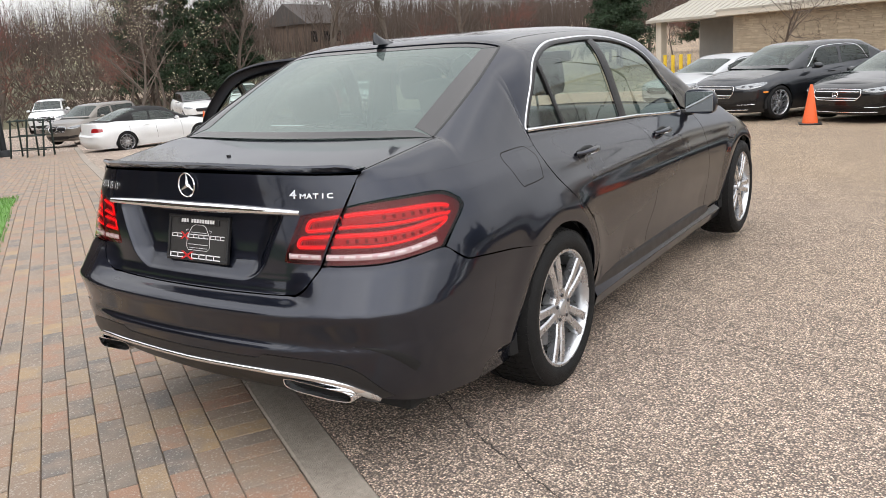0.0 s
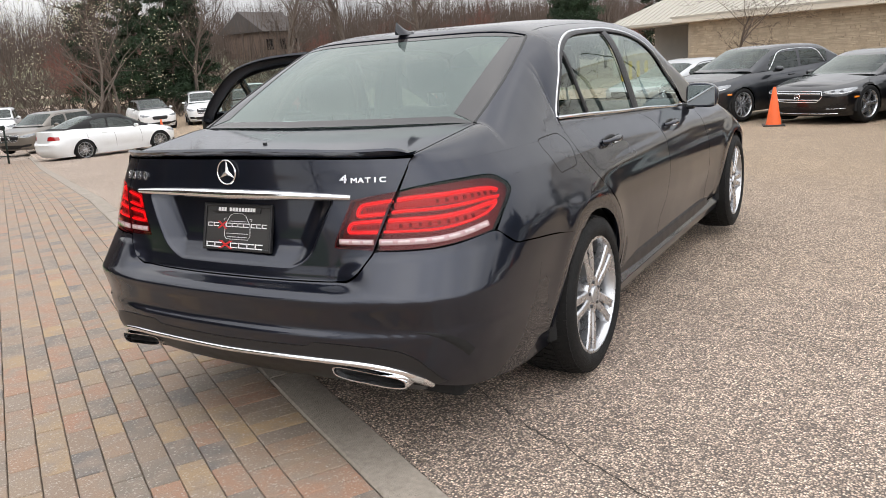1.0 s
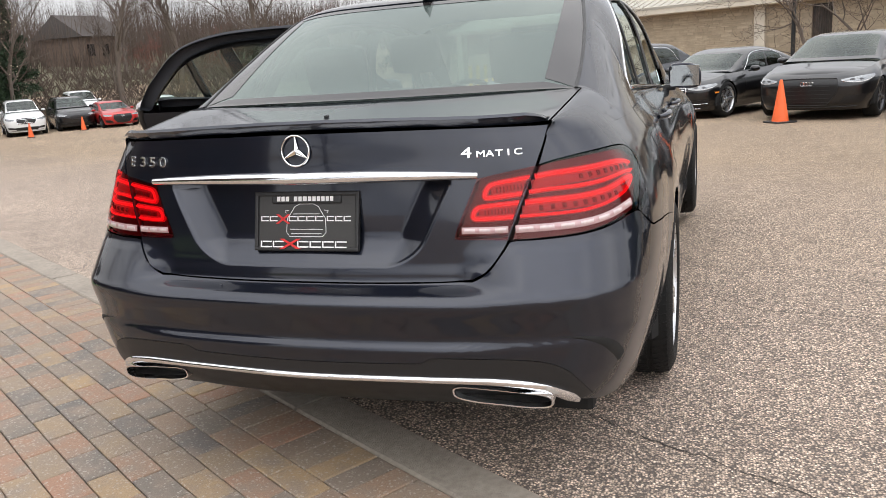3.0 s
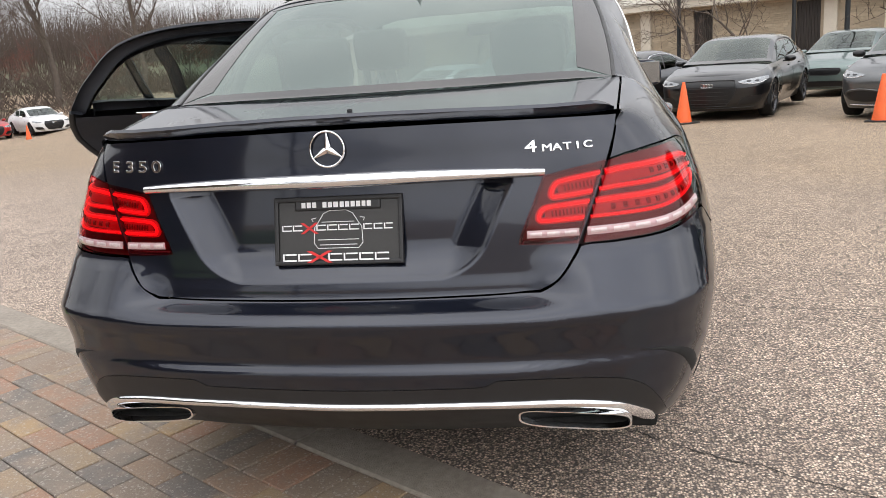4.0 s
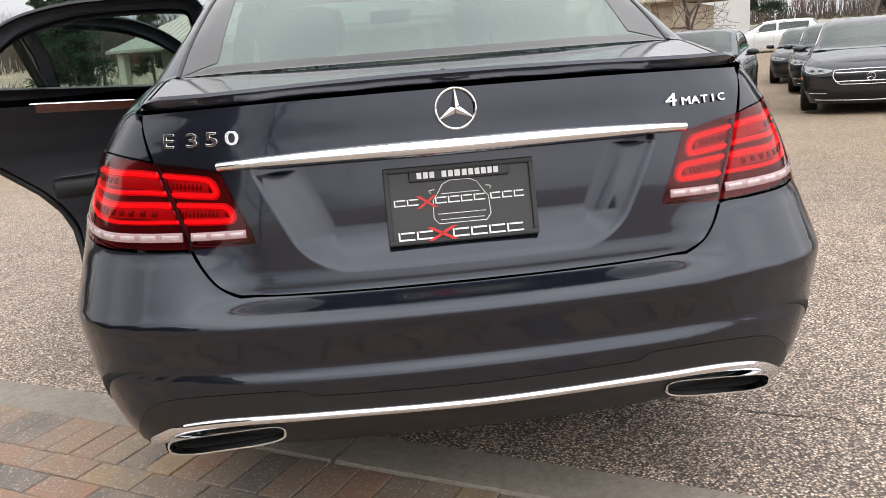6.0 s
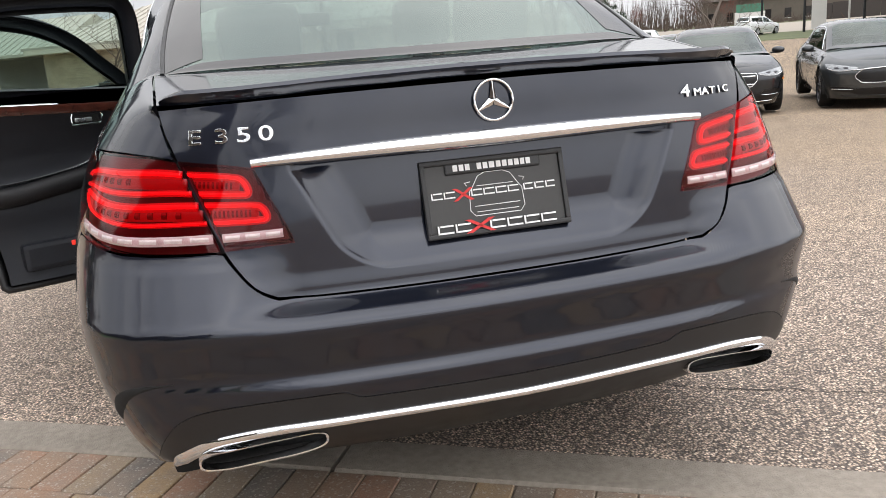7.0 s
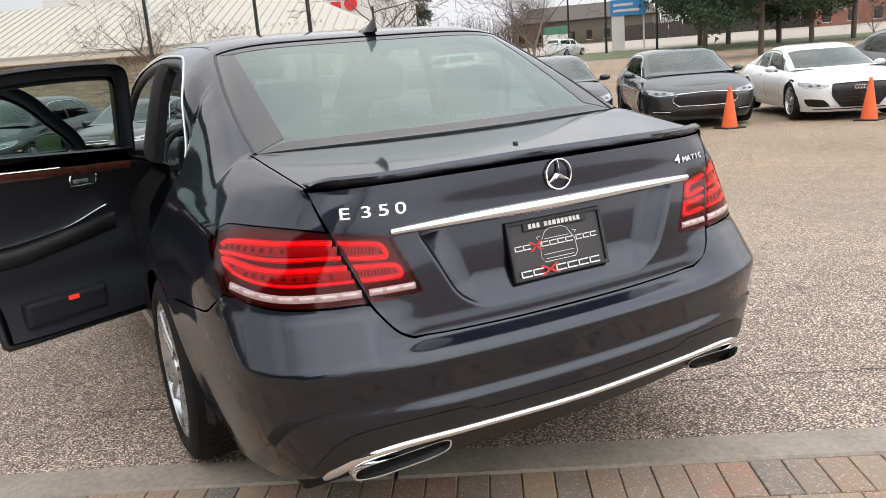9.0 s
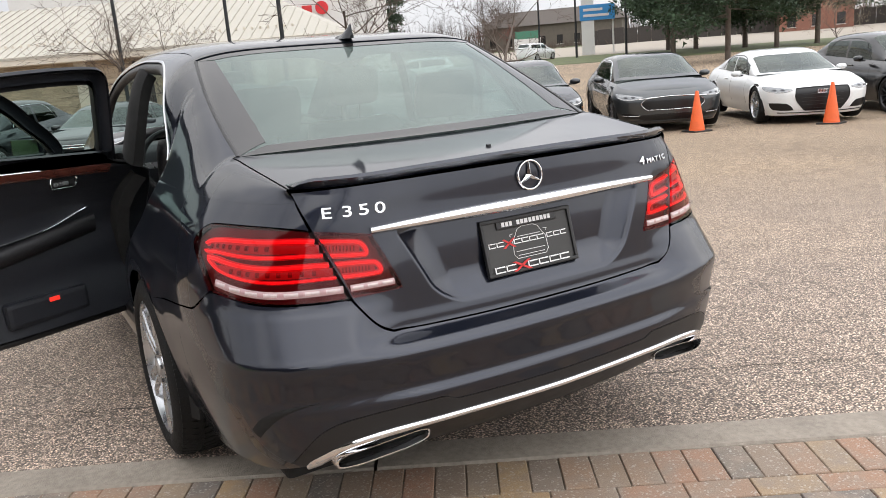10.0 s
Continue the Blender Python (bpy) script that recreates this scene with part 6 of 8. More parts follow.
def body_grids(sh, suv):
    """Lower body with cut wheel arches, deck and bonnet as one mesh, in shell coordinates."""
    vs, fs = [], []
    ns, nz = 120, 16
    sv = np.linspace(-sh.smax, sh.smax, 2 * ns + 1)
    y0 = np.interp(np.abs(sv), sh.s, sh.py)
    zt = sh.belt_at(y0) - .002
    zb = .175 + .0 * sv
    zg = np.array([zb + (zt - zb) * (j / nz) for j in range(nz + 1)])
    P = sh.low(np.broadcast_to(sv, zg.shape), zg)
    P = np.moveaxis(P, 0, -1)
    r = .355
    keep = np.ones(P.shape[:2], bool)
    for cy in (1.155 * sh.ky, 4.03 * sh.ky):
        dy, dz = P[..., 1] - cy, P[..., 2] - .33
        q = np.hypot(dy, dz)
        ins = (q < r + .02) & (np.abs(P[..., 0]) > .6)
        core = (q < r - .05) & ins
        k = np.where(ins & ~core, (r + .0) / np.maximum(q, 1e-3), 1)
        snap = ins & ~core
        P[..., 1] = np.where(snap, cy + dy * k, P[..., 1])
        P[..., 2] = np.where(snap, .33 + dz * k, P[..., 2])
        keep &= ~core
    w = 2 * ns + 1
    for p in P.reshape(-1, 3):
        vs.append(tuple(p))
    for j in range(nz):
        for i in range(w - 1):
            q = (j * w + i, j * w + i + 1, (j + 1) * w + i + 1, (j + 1) * w + i)
            if keep[j, i] and keep[j, i + 1] and keep[j + 1, i] and keep[j + 1, i + 1]:
                fs.append(q)

    def cover(s0, s1, n, crown):
        b = len(vs)
        for i in range(n + 1):
            s = s0 + (s1 - s0) * i / n
            e = sh.low(s, float(sh.belt_at(np.interp(s, sh.s, sh.py))) - .002)
            for a in range(13):
                t = -1 + a / 6
                vs.append((e[0] * t, e[1], e[2] + crown * (1 - t * t) * min(1, abs(e[0]) / .7)))
        for i in range(n):
            for a in range(12):
                fs.append((b + i * 13 + a, b + i * 13 + a + 1, b + i * 13 + 14 + a, b + i * 13 + 13 + a))
    at = lambda y: float(np.interp(y, sh.py, sh.s))
    cover(at(3.5), sh.smax - .003, 48, .055)
    if not suv:
        cover(.003, at(.85), 24, .02)
    return vs, fs


def car(name, label, paint_mat, m, n, kind="sedan", length=4.88, width=1.85, height=1.46, rz=None, rim=ALLOY, style="many", face="plain", group="", lamp_z=.675, tail=False, roof=None):
    """A parked car; its nose middle stands at (m, n) and looks down the rows towards the kerb unless rz turns it."""
    sh = CAR_SHELLS.get((kind, length, width, height))
    if sh is None:
        top = {"suv": SUV_TOP, "coupe": COUPE_TOP}.get(kind)
        rear = [(.10, .2), (.3, .03), (.5, 0), (.65, .01), (.8, .03), (1.0, .07), (1.1, .1)] if kind == "suv" else None
        front = [(.10, .14), (.2, .05), (.3, .01), (.42, 0), (.6, .0), (.70, .02), (.76, .05), (.84, .11), (.90, .19), (1.0, .38), (1.1, .7)]
        belt = [(0, 1.02), (.29, 1.02), (.5, 1.04), (.75, 1.052), (1.16, 1.036), (2.0, .995), (3.13, .945), (3.6, .935), (4.1, .905), (4.5, .86), (4.75, .815), (4.88, .785)]
        sh = Shell(length, width, height, top=top, rear=rear, front=front, belt=belt)
        CAR_SHELLS[(kind, length, width, height)] = sh
    p = mn(m, n)
    c = thing(name, label, "car", (p.x, p.y, p.z), 149.3 if rz is None else rz, group)
    off = Matrix.Translation((0, -length, 0))
    put = lambda me: (me.transform(off), me)[1]
    suv = kind == "suv"
    body = part("body", put(mesh_of(*body_grids(sh, suv), "body", 45)), paint_mat, c)
    # cabin: roof and pillars painted, panes of dark glass
    y_r0, y_r1 = (.08, .34) if suv else ((.62, 1.25) if kind == "sedan" else (.62, 1.7))
    y_f0, y_f1 = 2.95, 3.82
    ys = np.concatenate([np.linspace(-.0 if suv else .45, y_r0, 3)[:-1], np.linspace(y_r0, y_r1, 10), np.linspace(y_r1, y_f0, 22)[1:], np.linspace(y_f0, y_f1, 14)[1:], [3.95]])
    fsx = np.concatenate([np.linspace(0, .72, 8), np.linspace(.72, 1.0, 6)[1:], np.linspace(1.0, HP, 6)[1:]])
    fsx = np.concatenate([fsx, (math.pi - fsx)[::-1][1:]])
    Y, F = np.meshgrid(ys, fsx, indexing="ij")
    P = np.moveaxis(sh.cab(Y, F), 0, -1)
    roof_f, glass_f = [], []
    w = len(fsx)
    for i in range(len(ys) - 1):
        for j in range(w - 1):
            yc, fc = (ys[i] + ys[i + 1]) / 2, (fsx[j] + fsx[j + 1]) / 2
            ff = min(fc, math.pi - fc)
            q = (i * w + j, i * w + j + 1, (i + 1) * w + j + 1, (i + 1) * w + j)
            front_g = y_f0 + .04 < yc < y_f1 and ff > .80
            rear_g = y_r0 < yc < y_r1 - .03 and ff > .80
            lo_y = .45 if suv else (1.2 if kind == "sedan" else 1.45)
            z_ok = sh.cab(yc, ff)[2] / sh.kz
            side_g = lo_y < yc < 3.45 and .02 < ff < .66 and abs(yc - 2.15) > .05 and yc < 3.45 - .9 * (z_ok - .93)
            (glass_f if front_g or rear_g or side_g else roof_f).append(q)
    vs = P.reshape(-1, 3).tolist()
    part("cabin", put(mesh_of(vs, roof_f, "cabin", 45)), roof or paint_mat, c)
    part("glazing", put(mesh_of(vs, glass_f, "glazing", 45)), DARKGLASS, c, "dark tinted windows")
    part("cabin_inside", put(boxmesh_me((-.62 * sh.kx, 1.0 * sh.ky, .35), (.62 * sh.kx, 3.3 * sh.ky, .92 * sh.kz), .05)), TRIM, c)
    for k in (-.36, .36):
        part("seat_back", put(boxmesh_me((k - .22, 2.1 * sh.ky, .6), (k + .22, 2.28 * sh.ky, 1.12 * sh.kz), .06)), TRIM, c)
    part("floor_pan", put(boxmesh_me((-.7, .4, .19), (.7, length - .4, .26), .02)), CAVITY, c)
    # nose
    fl = lambda a, z: sh.low(np.where(a < 0, -(sh.smax + a), sh.smax - a), z)
    rquad = lambda w0, w1, z0, z1, out=.012: (Curve([(-w0, z0), (-w0 * .5, z0 - .006), (0, z0 - .008), (w0 * .5, z0 - .006), (w0, z0)]), Curve([(w0, z0), (max(w0, w1) + out, (z0 + z1) / 2), (w1, z1)]), Curve([(-w1, z1), (-w1 * .5, z1 + .007), (0, z1 + .010), (w1 * .5, z1 + .007), (w1, z1)]), Curve([(-w0, z0), (-max(w0, w1) - out, (z0 + z1) / 2), (-w1, z1)]))
    gw = {"plain": .36, "star": .47, "wide": .44, "shield": .185, "oval": .56, "suv": .42}[face]
    gz0, gz1 = {"plain": (.50, .64), "star": (.475, .68), "wide": (.27, .70), "shield": (.36, .72), "oval": (.44, .66), "suv": (.50, .72)}[face]
    if face == "shield":
        me = put(patch_mesh(fl, Curve([(-.03, gz0), (0, gz0 - .015), (.03, gz0)]), Curve([(.03, gz0), (.12, gz0 + .15), (.185, gz1)]), Curve([(-.185, gz1), (0, gz1 + .012), (.185, gz1)]), Curve([(-.03, gz0), (-.12, gz0 + .15), (-.185, gz1)]), 12, 8, gap=0, off=.006, flange=.02, flip=True))
        g = part("grille", me, MESHBLACK, c, "black shield grille")
        part("grille_surround", put(ribbon_mesh(fl, [(-.185, gz1), (-.12, gz0 + .15), (-.03, gz0), (0, gz0 - .015), (.03, gz0), (.12, gz0 + .15), (.185, gz1)], .014, .010, .008, 60, flip=True)), CHROME, g)
        for k in (1, -1):
            KS = lambda pts: Curve([(k * a, z) for a, z in pts])
            si = part("side_intake", put(patch_mesh(fl, KS([(.20, .30), (.5, .285), (.80, .32)]), KS([(.80, .32), (.83, .37), (.80, .42)]), KS([(.27, .44), (.55, .465), (.80, .42)]), KS([(.20, .30), (.27, .44)]), 18, 6, gap=0, off=.004, flange=.02, flip=True)), MESHBLACK, c)
            part("intake_lip", put(ribbon_mesh(fl, [(k * .25, .455), (k * .55, .482), (k * .80, .44), (k * .86, .37)], .022, .006, .010, 30, flip=True)), paint_mat, si)
        vs, fs = lathe([(0, .034), (.045, .034), (.056, .026), (.058, 0)], 24)
        part("emblem", put(mesh_of([(x, h + length - .02, z + .675 * sh.kz) for h, x, z in vs], fs, "emblem", 40)), CHROME, g, "round emblem")
    else:
        w0, w1 = (gw * .74, gw) if face == "wide" else ((gw * .80, gw * .74) if face == "oval" else (gw * .86, gw))
        q4 = rquad(w0, w1, gz0, gz1, .085 if face == "oval" else .012)
        g = part("grille", put(patch_mesh(fl, *q4, 24, 8, gap=0, off=.005, flange=.02, flip=True)), MESHBLACK, c, "black grille")
        rim_pts = [tuple(q4[0](t)) for t in (0, .25, .5, .75, 1)] + [tuple(q4[1](t)) for t in (.17, .33, .5, .67, .83, 1)] + [tuple(q4[2](t)) for t in (.75, .5, .25, 0)] + [tuple(q4[3](t)) for t in (.83, .67, .5, .33, .17, 0)]
        part("grille_surround", put(ribbon_mesh(fl, rim_pts, .009 if face in ("oval", "wide") else .014, .010, .008, 90, straight=True, flip=True)), CHROME if face in ("star", "oval", "suv") else SATIN, g)
        if face == "wide":
            for z in np.linspace(gz0 + .04, gz1 - .12, 5):
                part("grille_bar", put(ribbon_mesh(fl, [(-gw * .8, z), (0, z), (gw * .8, z)], .006, .008, .004, 24, flip=True)), SATIN, g)
        if face in ("star", "suv"):
            for z in np.linspace(gz0 + .04, gz1 - .04, 2):
                part("grille_bar", put(ribbon_mesh(fl, [(-gw + .02, z), (0, z), (gw - .02, z)], .020, .012, .008, 30, flip=True)), CHROME, g)
        if face == "oval":
            part("grille_bar", put(ribbon_mesh(fl, [(-gw, gz1 - .02), (0, gz1 + .01), (gw, gz1 - .02)], .012, .014, .006, 30, flip=True)), CHROME, g)
        if face in ("star", "suv"):
            z = (gz0 + gz1) / 2
            vs, fs = tube([(.055 * math.cos(2 * math.pi * i / 24), length + .012, z * sh.kz + .055 * math.sin(2 * math.pi * i / 24)) for i in range(24)], .006, 6, True)
            v2, f2 = join([(vs, fs)] + [tube([(0, length + .012, z * sh.kz), (.052 * math.cos(a), length + .012, z * sh.kz + .052 * math.sin(a))], .006, 5) for a in (HP, HP + 2.094, HP + 4.189)])
            part("emblem", put(mesh_of(v2, f2)), CHROME, g, "round emblem")
        elif face == "wide":
            z = gz1 - .07
            v2, f2 = join([tube([(x + .032 * math.cos(2 * math.pi * i / 18), length + .012, z * sh.kz + .032 * math.sin(2 * math.pi * i / 18)) for i in range(18)], .005, 5, True) for x in (-.069, -.023, .023, .069)])
            part("emblem", put(mesh_of(v2, f2)), CHROME, g, "row of chrome rings")
    if face != "shield":
        if face != "wide":
            part("lower_intake", put(patch_mesh(fl, *(rquad(.52, .62, .245, .345) if face == "oval" else rquad(.48, .54, .25, .36)), 24, 5, gap=0, off=.004, flange=.02, flip=True)), MESHBLACK, c)
        for k in (1, -1):
            K3 = lambda pts: Curve([(k * a, z) for a, z in pts])
            b_, t_ = (.28, .43) if face == "wide" else ((.27, .42) if face == "star" else (.29, .38))
            si = part("side_intake", put(patch_mesh(fl, K3([(.50, b_), (.7, b_), (.88, b_ + .015)]), K3([(.88, b_ + .015), (.93, (b_ + t_) / 2), (.94, t_)]), K3([(.60, t_ - .015), (.75, t_), (.94, t_)]), K3([(.50, b_), (.54, (b_ + t_) / 2), (.60, t_ - .015)]), 14, 5, gap=0, off=.004, flange=.02, flip=True)), MESHBLACK, c)
            if face != "wide":
                part("intake_bar", put(ribbon_mesh(fl, [(k * .58, .335), (k * .75, .335), (k * .92, .34)], .010, .008, .005, 14, flip=True)), CHROME if face in ("star", "oval") else SATIN, si)
    part("chin_line", put(ribbon_mesh(fl, [(-.80, .235), (0, .225), (.80, .235)], .016, .006, .006, 50, flip=True)), CHROME if face in ("shield", "star") else SATIN, c)
    for k in (1, -1):
        K2 = lambda pts: Curve([(k * a, z) for a, z in pts])
        lz = lamp_z
        hl_q = ([(.50, lz - .012), (.62, lz - .042), (.80, lz - .045), (1.0, lz - .005), (1.10, lz + .035)], [(1.10, lz + .035), (1.12, lz + .06), (1.08, lz + .078)], [(.50, lz + .012), (.64, lz + .036), (.82, lz + .060), (1.08, lz + .078)], [(.50, lz - .012), (.495, lz), (.50, lz + .012)])
        hl = part("headlamp", put(patch_mesh(fl, *(K2(q_) for q_ in hl_q), 24, 8, gap=0, off=.005, flange=.02, flip=True)), HEADLAMP, c, "clear headlamp")
        for a in (.66, .80):
            part("lamp_lens", put(ribbon_mesh(fl, [(k * (a - .035), lz + .004), (k * a, lz + .006), (k * (a + .035), lz + .010)], .036, .008, .006, 10, taper=lambda t: math.sin(math.pi * (.12 + .76 * t)), flip=True)), DARKALLOY, hl)
        part("lamp_strip", put(ribbon_mesh(fl, [(k * .52, lz - .016), (k * .64, lz - .034), (k * .80, lz - .036), (k * 1.0, lz + .004)], .006, .008, .005, 24, flip=True)), WHITEINK, hl)
        wr = .345 if suv else .335
        for cy in (1.155 * sh.ky, 4.03 * sh.ky):
            wheel(c, (k * (width / 2 - .125), cy - length, wr), k, r=wr, w=.235, rim_r=.245, mat=rim, style=style, detail=False, turn=random.random() * 70)
            vs, fs = [], []
            for i in range(19):
                a = radians(-15 + 210 * i / 18)
                for x, rr in ((width / 2 - .012, .352), (width / 2 - .03, .385), (.5, .385)):
                    vs.append((k * x, cy - length + rr * math.cos(a), .33 + rr * math.sin(a)))
            for i in range(18):
                for a in range(2):
                    fs.append((i * 3 + a, i * 3 + a + 1, i * 3 + 4 + a, i * 3 + 3 + a))
            fs.append(tuple(i * 3 + 2 for i in range(19)))
            part("wheel_well", mesh_of(vs, fs, "wheel_well"), CAVITY, c)
        mx = k * (width / 2 + .065)
        bm = bmesh.new()
        bmesh.ops.create_uvsphere(bm, u_segments=16, v_segments=10, radius=1)
        for v in bm.verts:
            # a shell: blunt and upright at the back, drawn in towards the nose
            v.co = (v.co.x * (1 - .25 * max(0, v.co.y)), min(v.co.y, 1) if v.co.y > -.35 else -.35, math.copysign(abs(v.co.z) ** .8, v.co.z))
        bmesh.ops.transform(bm, matrix=Matrix.LocRotScale((mx, 3.10 * sh.ky - length, .985 * sh.kz), None, (.105, .085, .058)), verts=bm.verts)
        dm_ = part("door_mirror", smooth_bm(bm), BLACKPL if paint_mat is P_GREY else paint_mat, c)
        part("mirror_stalk", boxmesh((min(mx, k * (width / 2 - .06)), 3.06 * sh.ky - length, .925 * sh.kz), (max(mx, k * (width / 2 - .06)), 3.13 * sh.ky - length, .955 * sh.kz), .008), BLACKPL, dm_)
        fn = lambda s_, z, k=k: sh.low(k * s_, z)
        for y in (1.30, 2.30, 3.30):
            s0, s1 = sh.s_at_y(y, .88), sh.s_at_y(y + .04, .35)
            part("door_line", put(ribbon_mesh(fn, [(s0, .90), (s1, .36)], .008, .0005, .001, 12, flip=k < 0)), CAVITY, c)
        for y in ((1.55, 2.55) if kind != "coupe" else (1.95,)):
            s0, s1 = sh.s_at_y(y - .09, .82), sh.s_at_y(y + .09, .82)
            part("door_handle", put(ribbon_mesh(fn, [(s0, .84), (s1, .84)], .022, .012, .014, 10, flip=k < 0)), paint_mat, c)
        if tail:
            part("tail_lamp", put(patch_mesh(fn, *(Curve(q_) for q_ in ([(.42, .74), (.62, .74), (.95, .75)], [(.95, .75), (.93, .85)], [(.48, .86), (.62, .87), (.93, .85)], [(.42, .74), (.48, .86)])), 16, 5, gap=0, off=.006, flange=.02, flip=k < 0)), TAILRED, c)
        if face == "star":
            part("side_marker", put(ribbon_mesh(fn, [(sh.s_at_y(4.36, .6), .56), (sh.s_at_y(4.46, .6), .56)], .03, .004, .004, 8, flip=k < 0)), AMBER, c)
    part("window_trim", put(ribbon_mesh(lambda y, f: sh.cab(y, f), [(1.25, .03), (1.45, .50), (1.7, .66), (2.2, .68), (2.8, .66), (3.1, .50), (3.38, .06)], .013, .004, .004, 60)), CHROME if face in ("star", "oval") else BLACKPL, c)
    part("window_trim", put(ribbon_mesh(lambda y, f: sh.cab(y, f, -1), [(1.25, .03), (1.45, .50), (1.7, .66), (2.2, .68), (2.8, .66), (3.1, .50), (3.38, .06)], .013, .004, .004, 60, flip=True)), CHROME if face in ("star", "oval") else BLACKPL, c)
    return c


def boxmesh_me(lo, hi, bev):
    me = bpy.data.meshes.new("block")
    bm = boxmesh(lo, hi, bev)
    bm.to_mesh(me)
    bm.free()
    return me


P_BLACK = paint("black_paint", (.006, .006, .007), .2, .3)
P_GRAPH = paint("dark_grey_paint", (.017, .019, .023), .55, .36)
P_SLATE = paint("slate_grey_paint", (.058, .063, .066), .7, .42)
P_GREY = paint("mid_grey_paint", (.095, .098, .10), .6, .35)
P_WHITE = paint("white_paint", (.70, .71, .71), .0, .4)
P_SILVER = paint("silver_paint", (.42, .43, .44), .6, .35)
P_TAUPE = paint("taupe_paint", (.20, .18, .155), .6, .35)
P_RED = paint("red_paint", (.42, .02, .018), .2, .35)
P_TEAL = paint("grey_green_paint", (.13, .17, .16), .5, .35)
ROW = "cars in the front row of the lot"
car("parked_sedan", "dark grey parked sedan with chrome grille and alloy wheels", P_GRAPH, -9.55, 11.75, "sedan", face="star", group=ROW)
car("parked_roadster", "black parked two-door car with silver five-spoke wheels", P_BLACK, -7.28, 12.45, "coupe", 4.56, 1.82, 1.27, face="star", style="five", group=ROW)
car("parked_fastback", "black parked four-door car with dark wheels", P_BLACK, -4.56, 12.6, "sedan", 4.97, 1.91, 1.42, rz=157.3, face="wide", rim=DARKALLOY, style="five", group=ROW)
car("parked_sport_sedan", "matt grey parked sedan with a shield-shaped grille", P_GREY, -1.6, 12.68, "sedan", 4.64, 1.86, 1.43, face="shield", lamp_z=.70, rim=DARKALLOY, style="five", group=ROW)
car("parked_coupe", "dark grey parked coupe with chrome grille bars", P_GRAPH, 1.2, 12.0, "coupe", 5.03, 1.90, 1.41, face="star", group=ROW)
car("parked_hatchback", "dark grey parked electric hatchback with slim oval grille", P_SLATE, 3.74, 12.4, "sedan", 4.97, 1.96, 1.39, rz=147.3, face="oval", rim=DARKALLOY, style="many", group=ROW)
car("parked_white_coupe", "white parked coupe with wide black grille", P_WHITE, 6.27, 12.1, "coupe", 4.65, 1.86, 1.30, rz=146.3, face="wide", rim=ALLOY, style="five", group=ROW)
car("parked_saloon", "black parked large sedan at the end of the row", P_BLACK, 8.9, 12.3, "sedan", 5.1, 1.90, 1.49, face="plain", rim=DARKALLOY, group=ROW)
BACK = "cars in the back rows"
car("parked_silver_coupe", "silver parked coupe in the row behind", P_SILVER, -13.3, 13.5, "coupe", 4.6, 1.85, 1.30, face="plain", group=BACK)
car("parked_green_sedan", "pale grey-green parked sedan in the row behind", P_TEAL, -4.4, 18.5, "sedan", face="plain", group=BACK)
car("parked_small_sedan", "dark parked sedan in the row behind", P_GRAPH, .75, 17.5, "sedan", 4.6, 1.8, 1.44, face="star", group=BACK)
car("parked_white_estate", "white parked crossover side-on beyond the building", P_WHITE, -4.5, 47.0, "suv", 4.7, 1.9, 1.66, rz=59.3, face="plain", group=BACK)
car("parked_dark_hatchback", "dark parked small car in the row behind", P_GRAPH, .1, 22.0, "sedan", 4.5, 1.8, 1.42, face="plain", group=BACK)
car("parked_white_crossover", "white parked crossover on the far verge", P_WHITE, 9.9, 79.0, "suv", 4.7, 1.9, 1.66, rz=-70, face="plain", group=BACK)
SIDE_G = "cars along the tree side of the lot"
P_SOFT = M("black_soft_top", (.012, .012, .013), .8, var=.2, scale=20, bump=.2)
car("parked_convertible", "white parked two-door car with black fabric roof", P_WHITE, -27.3, 4.75, "coupe", 4.43, 1.77, 1.41, rz=-12, face="plain", style="many", group=SIDE_G, tail=True, roof=P_SOFT)
car("parked_taupe_crossover", "taupe parked crossover beside the white car", P_TAUPE, -34.0, -0.2, "suv", 4.5, 1.85, 1.60, rz=-165, face="suv", rim=DARKALLOY, group=SIDE_G)
car("parked_white_wagon", "white parked off-road wagon with roof rails", P_WHITE, -45.5, -0.6, "suv", 4.6, 1.9, 1.75, rz=-128, face="suv", group=SIDE_G)
car("parked_range_wagon", "white parked crossover with dark roof", P_WHITE, -42.6, 7.2, "suv", 4.8, 1.93, 1.68, rz=-118, face="plain", group=SIDE_G, roof=P_BLACK)
car("parked_white_suv", "white parked large crossover with chrome grille", P_WHITE, -43.4, 9.8, "suv", 5.1, 1.95, 1.82, rz=-130, face="suv", group=SIDE_G)
car("parked_black_suv", "black parked large crossover", P_BLACK, -43.6, 12.4, "suv", 5.0, 1.97, 1.76, rz=-128, face="plain", rim=DARKALLOY, group=SIDE_G)
car("parked_white_van", "white parked crossover behind the black one", P_WHITE, -50.0, 15.0, "suv", 5.0, 1.97, 1.90, rz=-128, face="plain", group=SIDE_G)
car("parked_red_coupe", "red parked coupe with black grille", P_RED, -42.0, 14.2, "coupe", 4.78, 1.91, 1.38, rz=-125, face="wide", rim=DARKALLOY, style="five", group=SIDE_G)
car("parked_white_pony", "white parked coupe with red bonnet stripe", P_WHITE, -40.6, 16.6, "coupe", 4.78, 1.91, 1.38, rz=-125, face="wide", rim=DARKALLOY, style="five", group=SIDE_G)


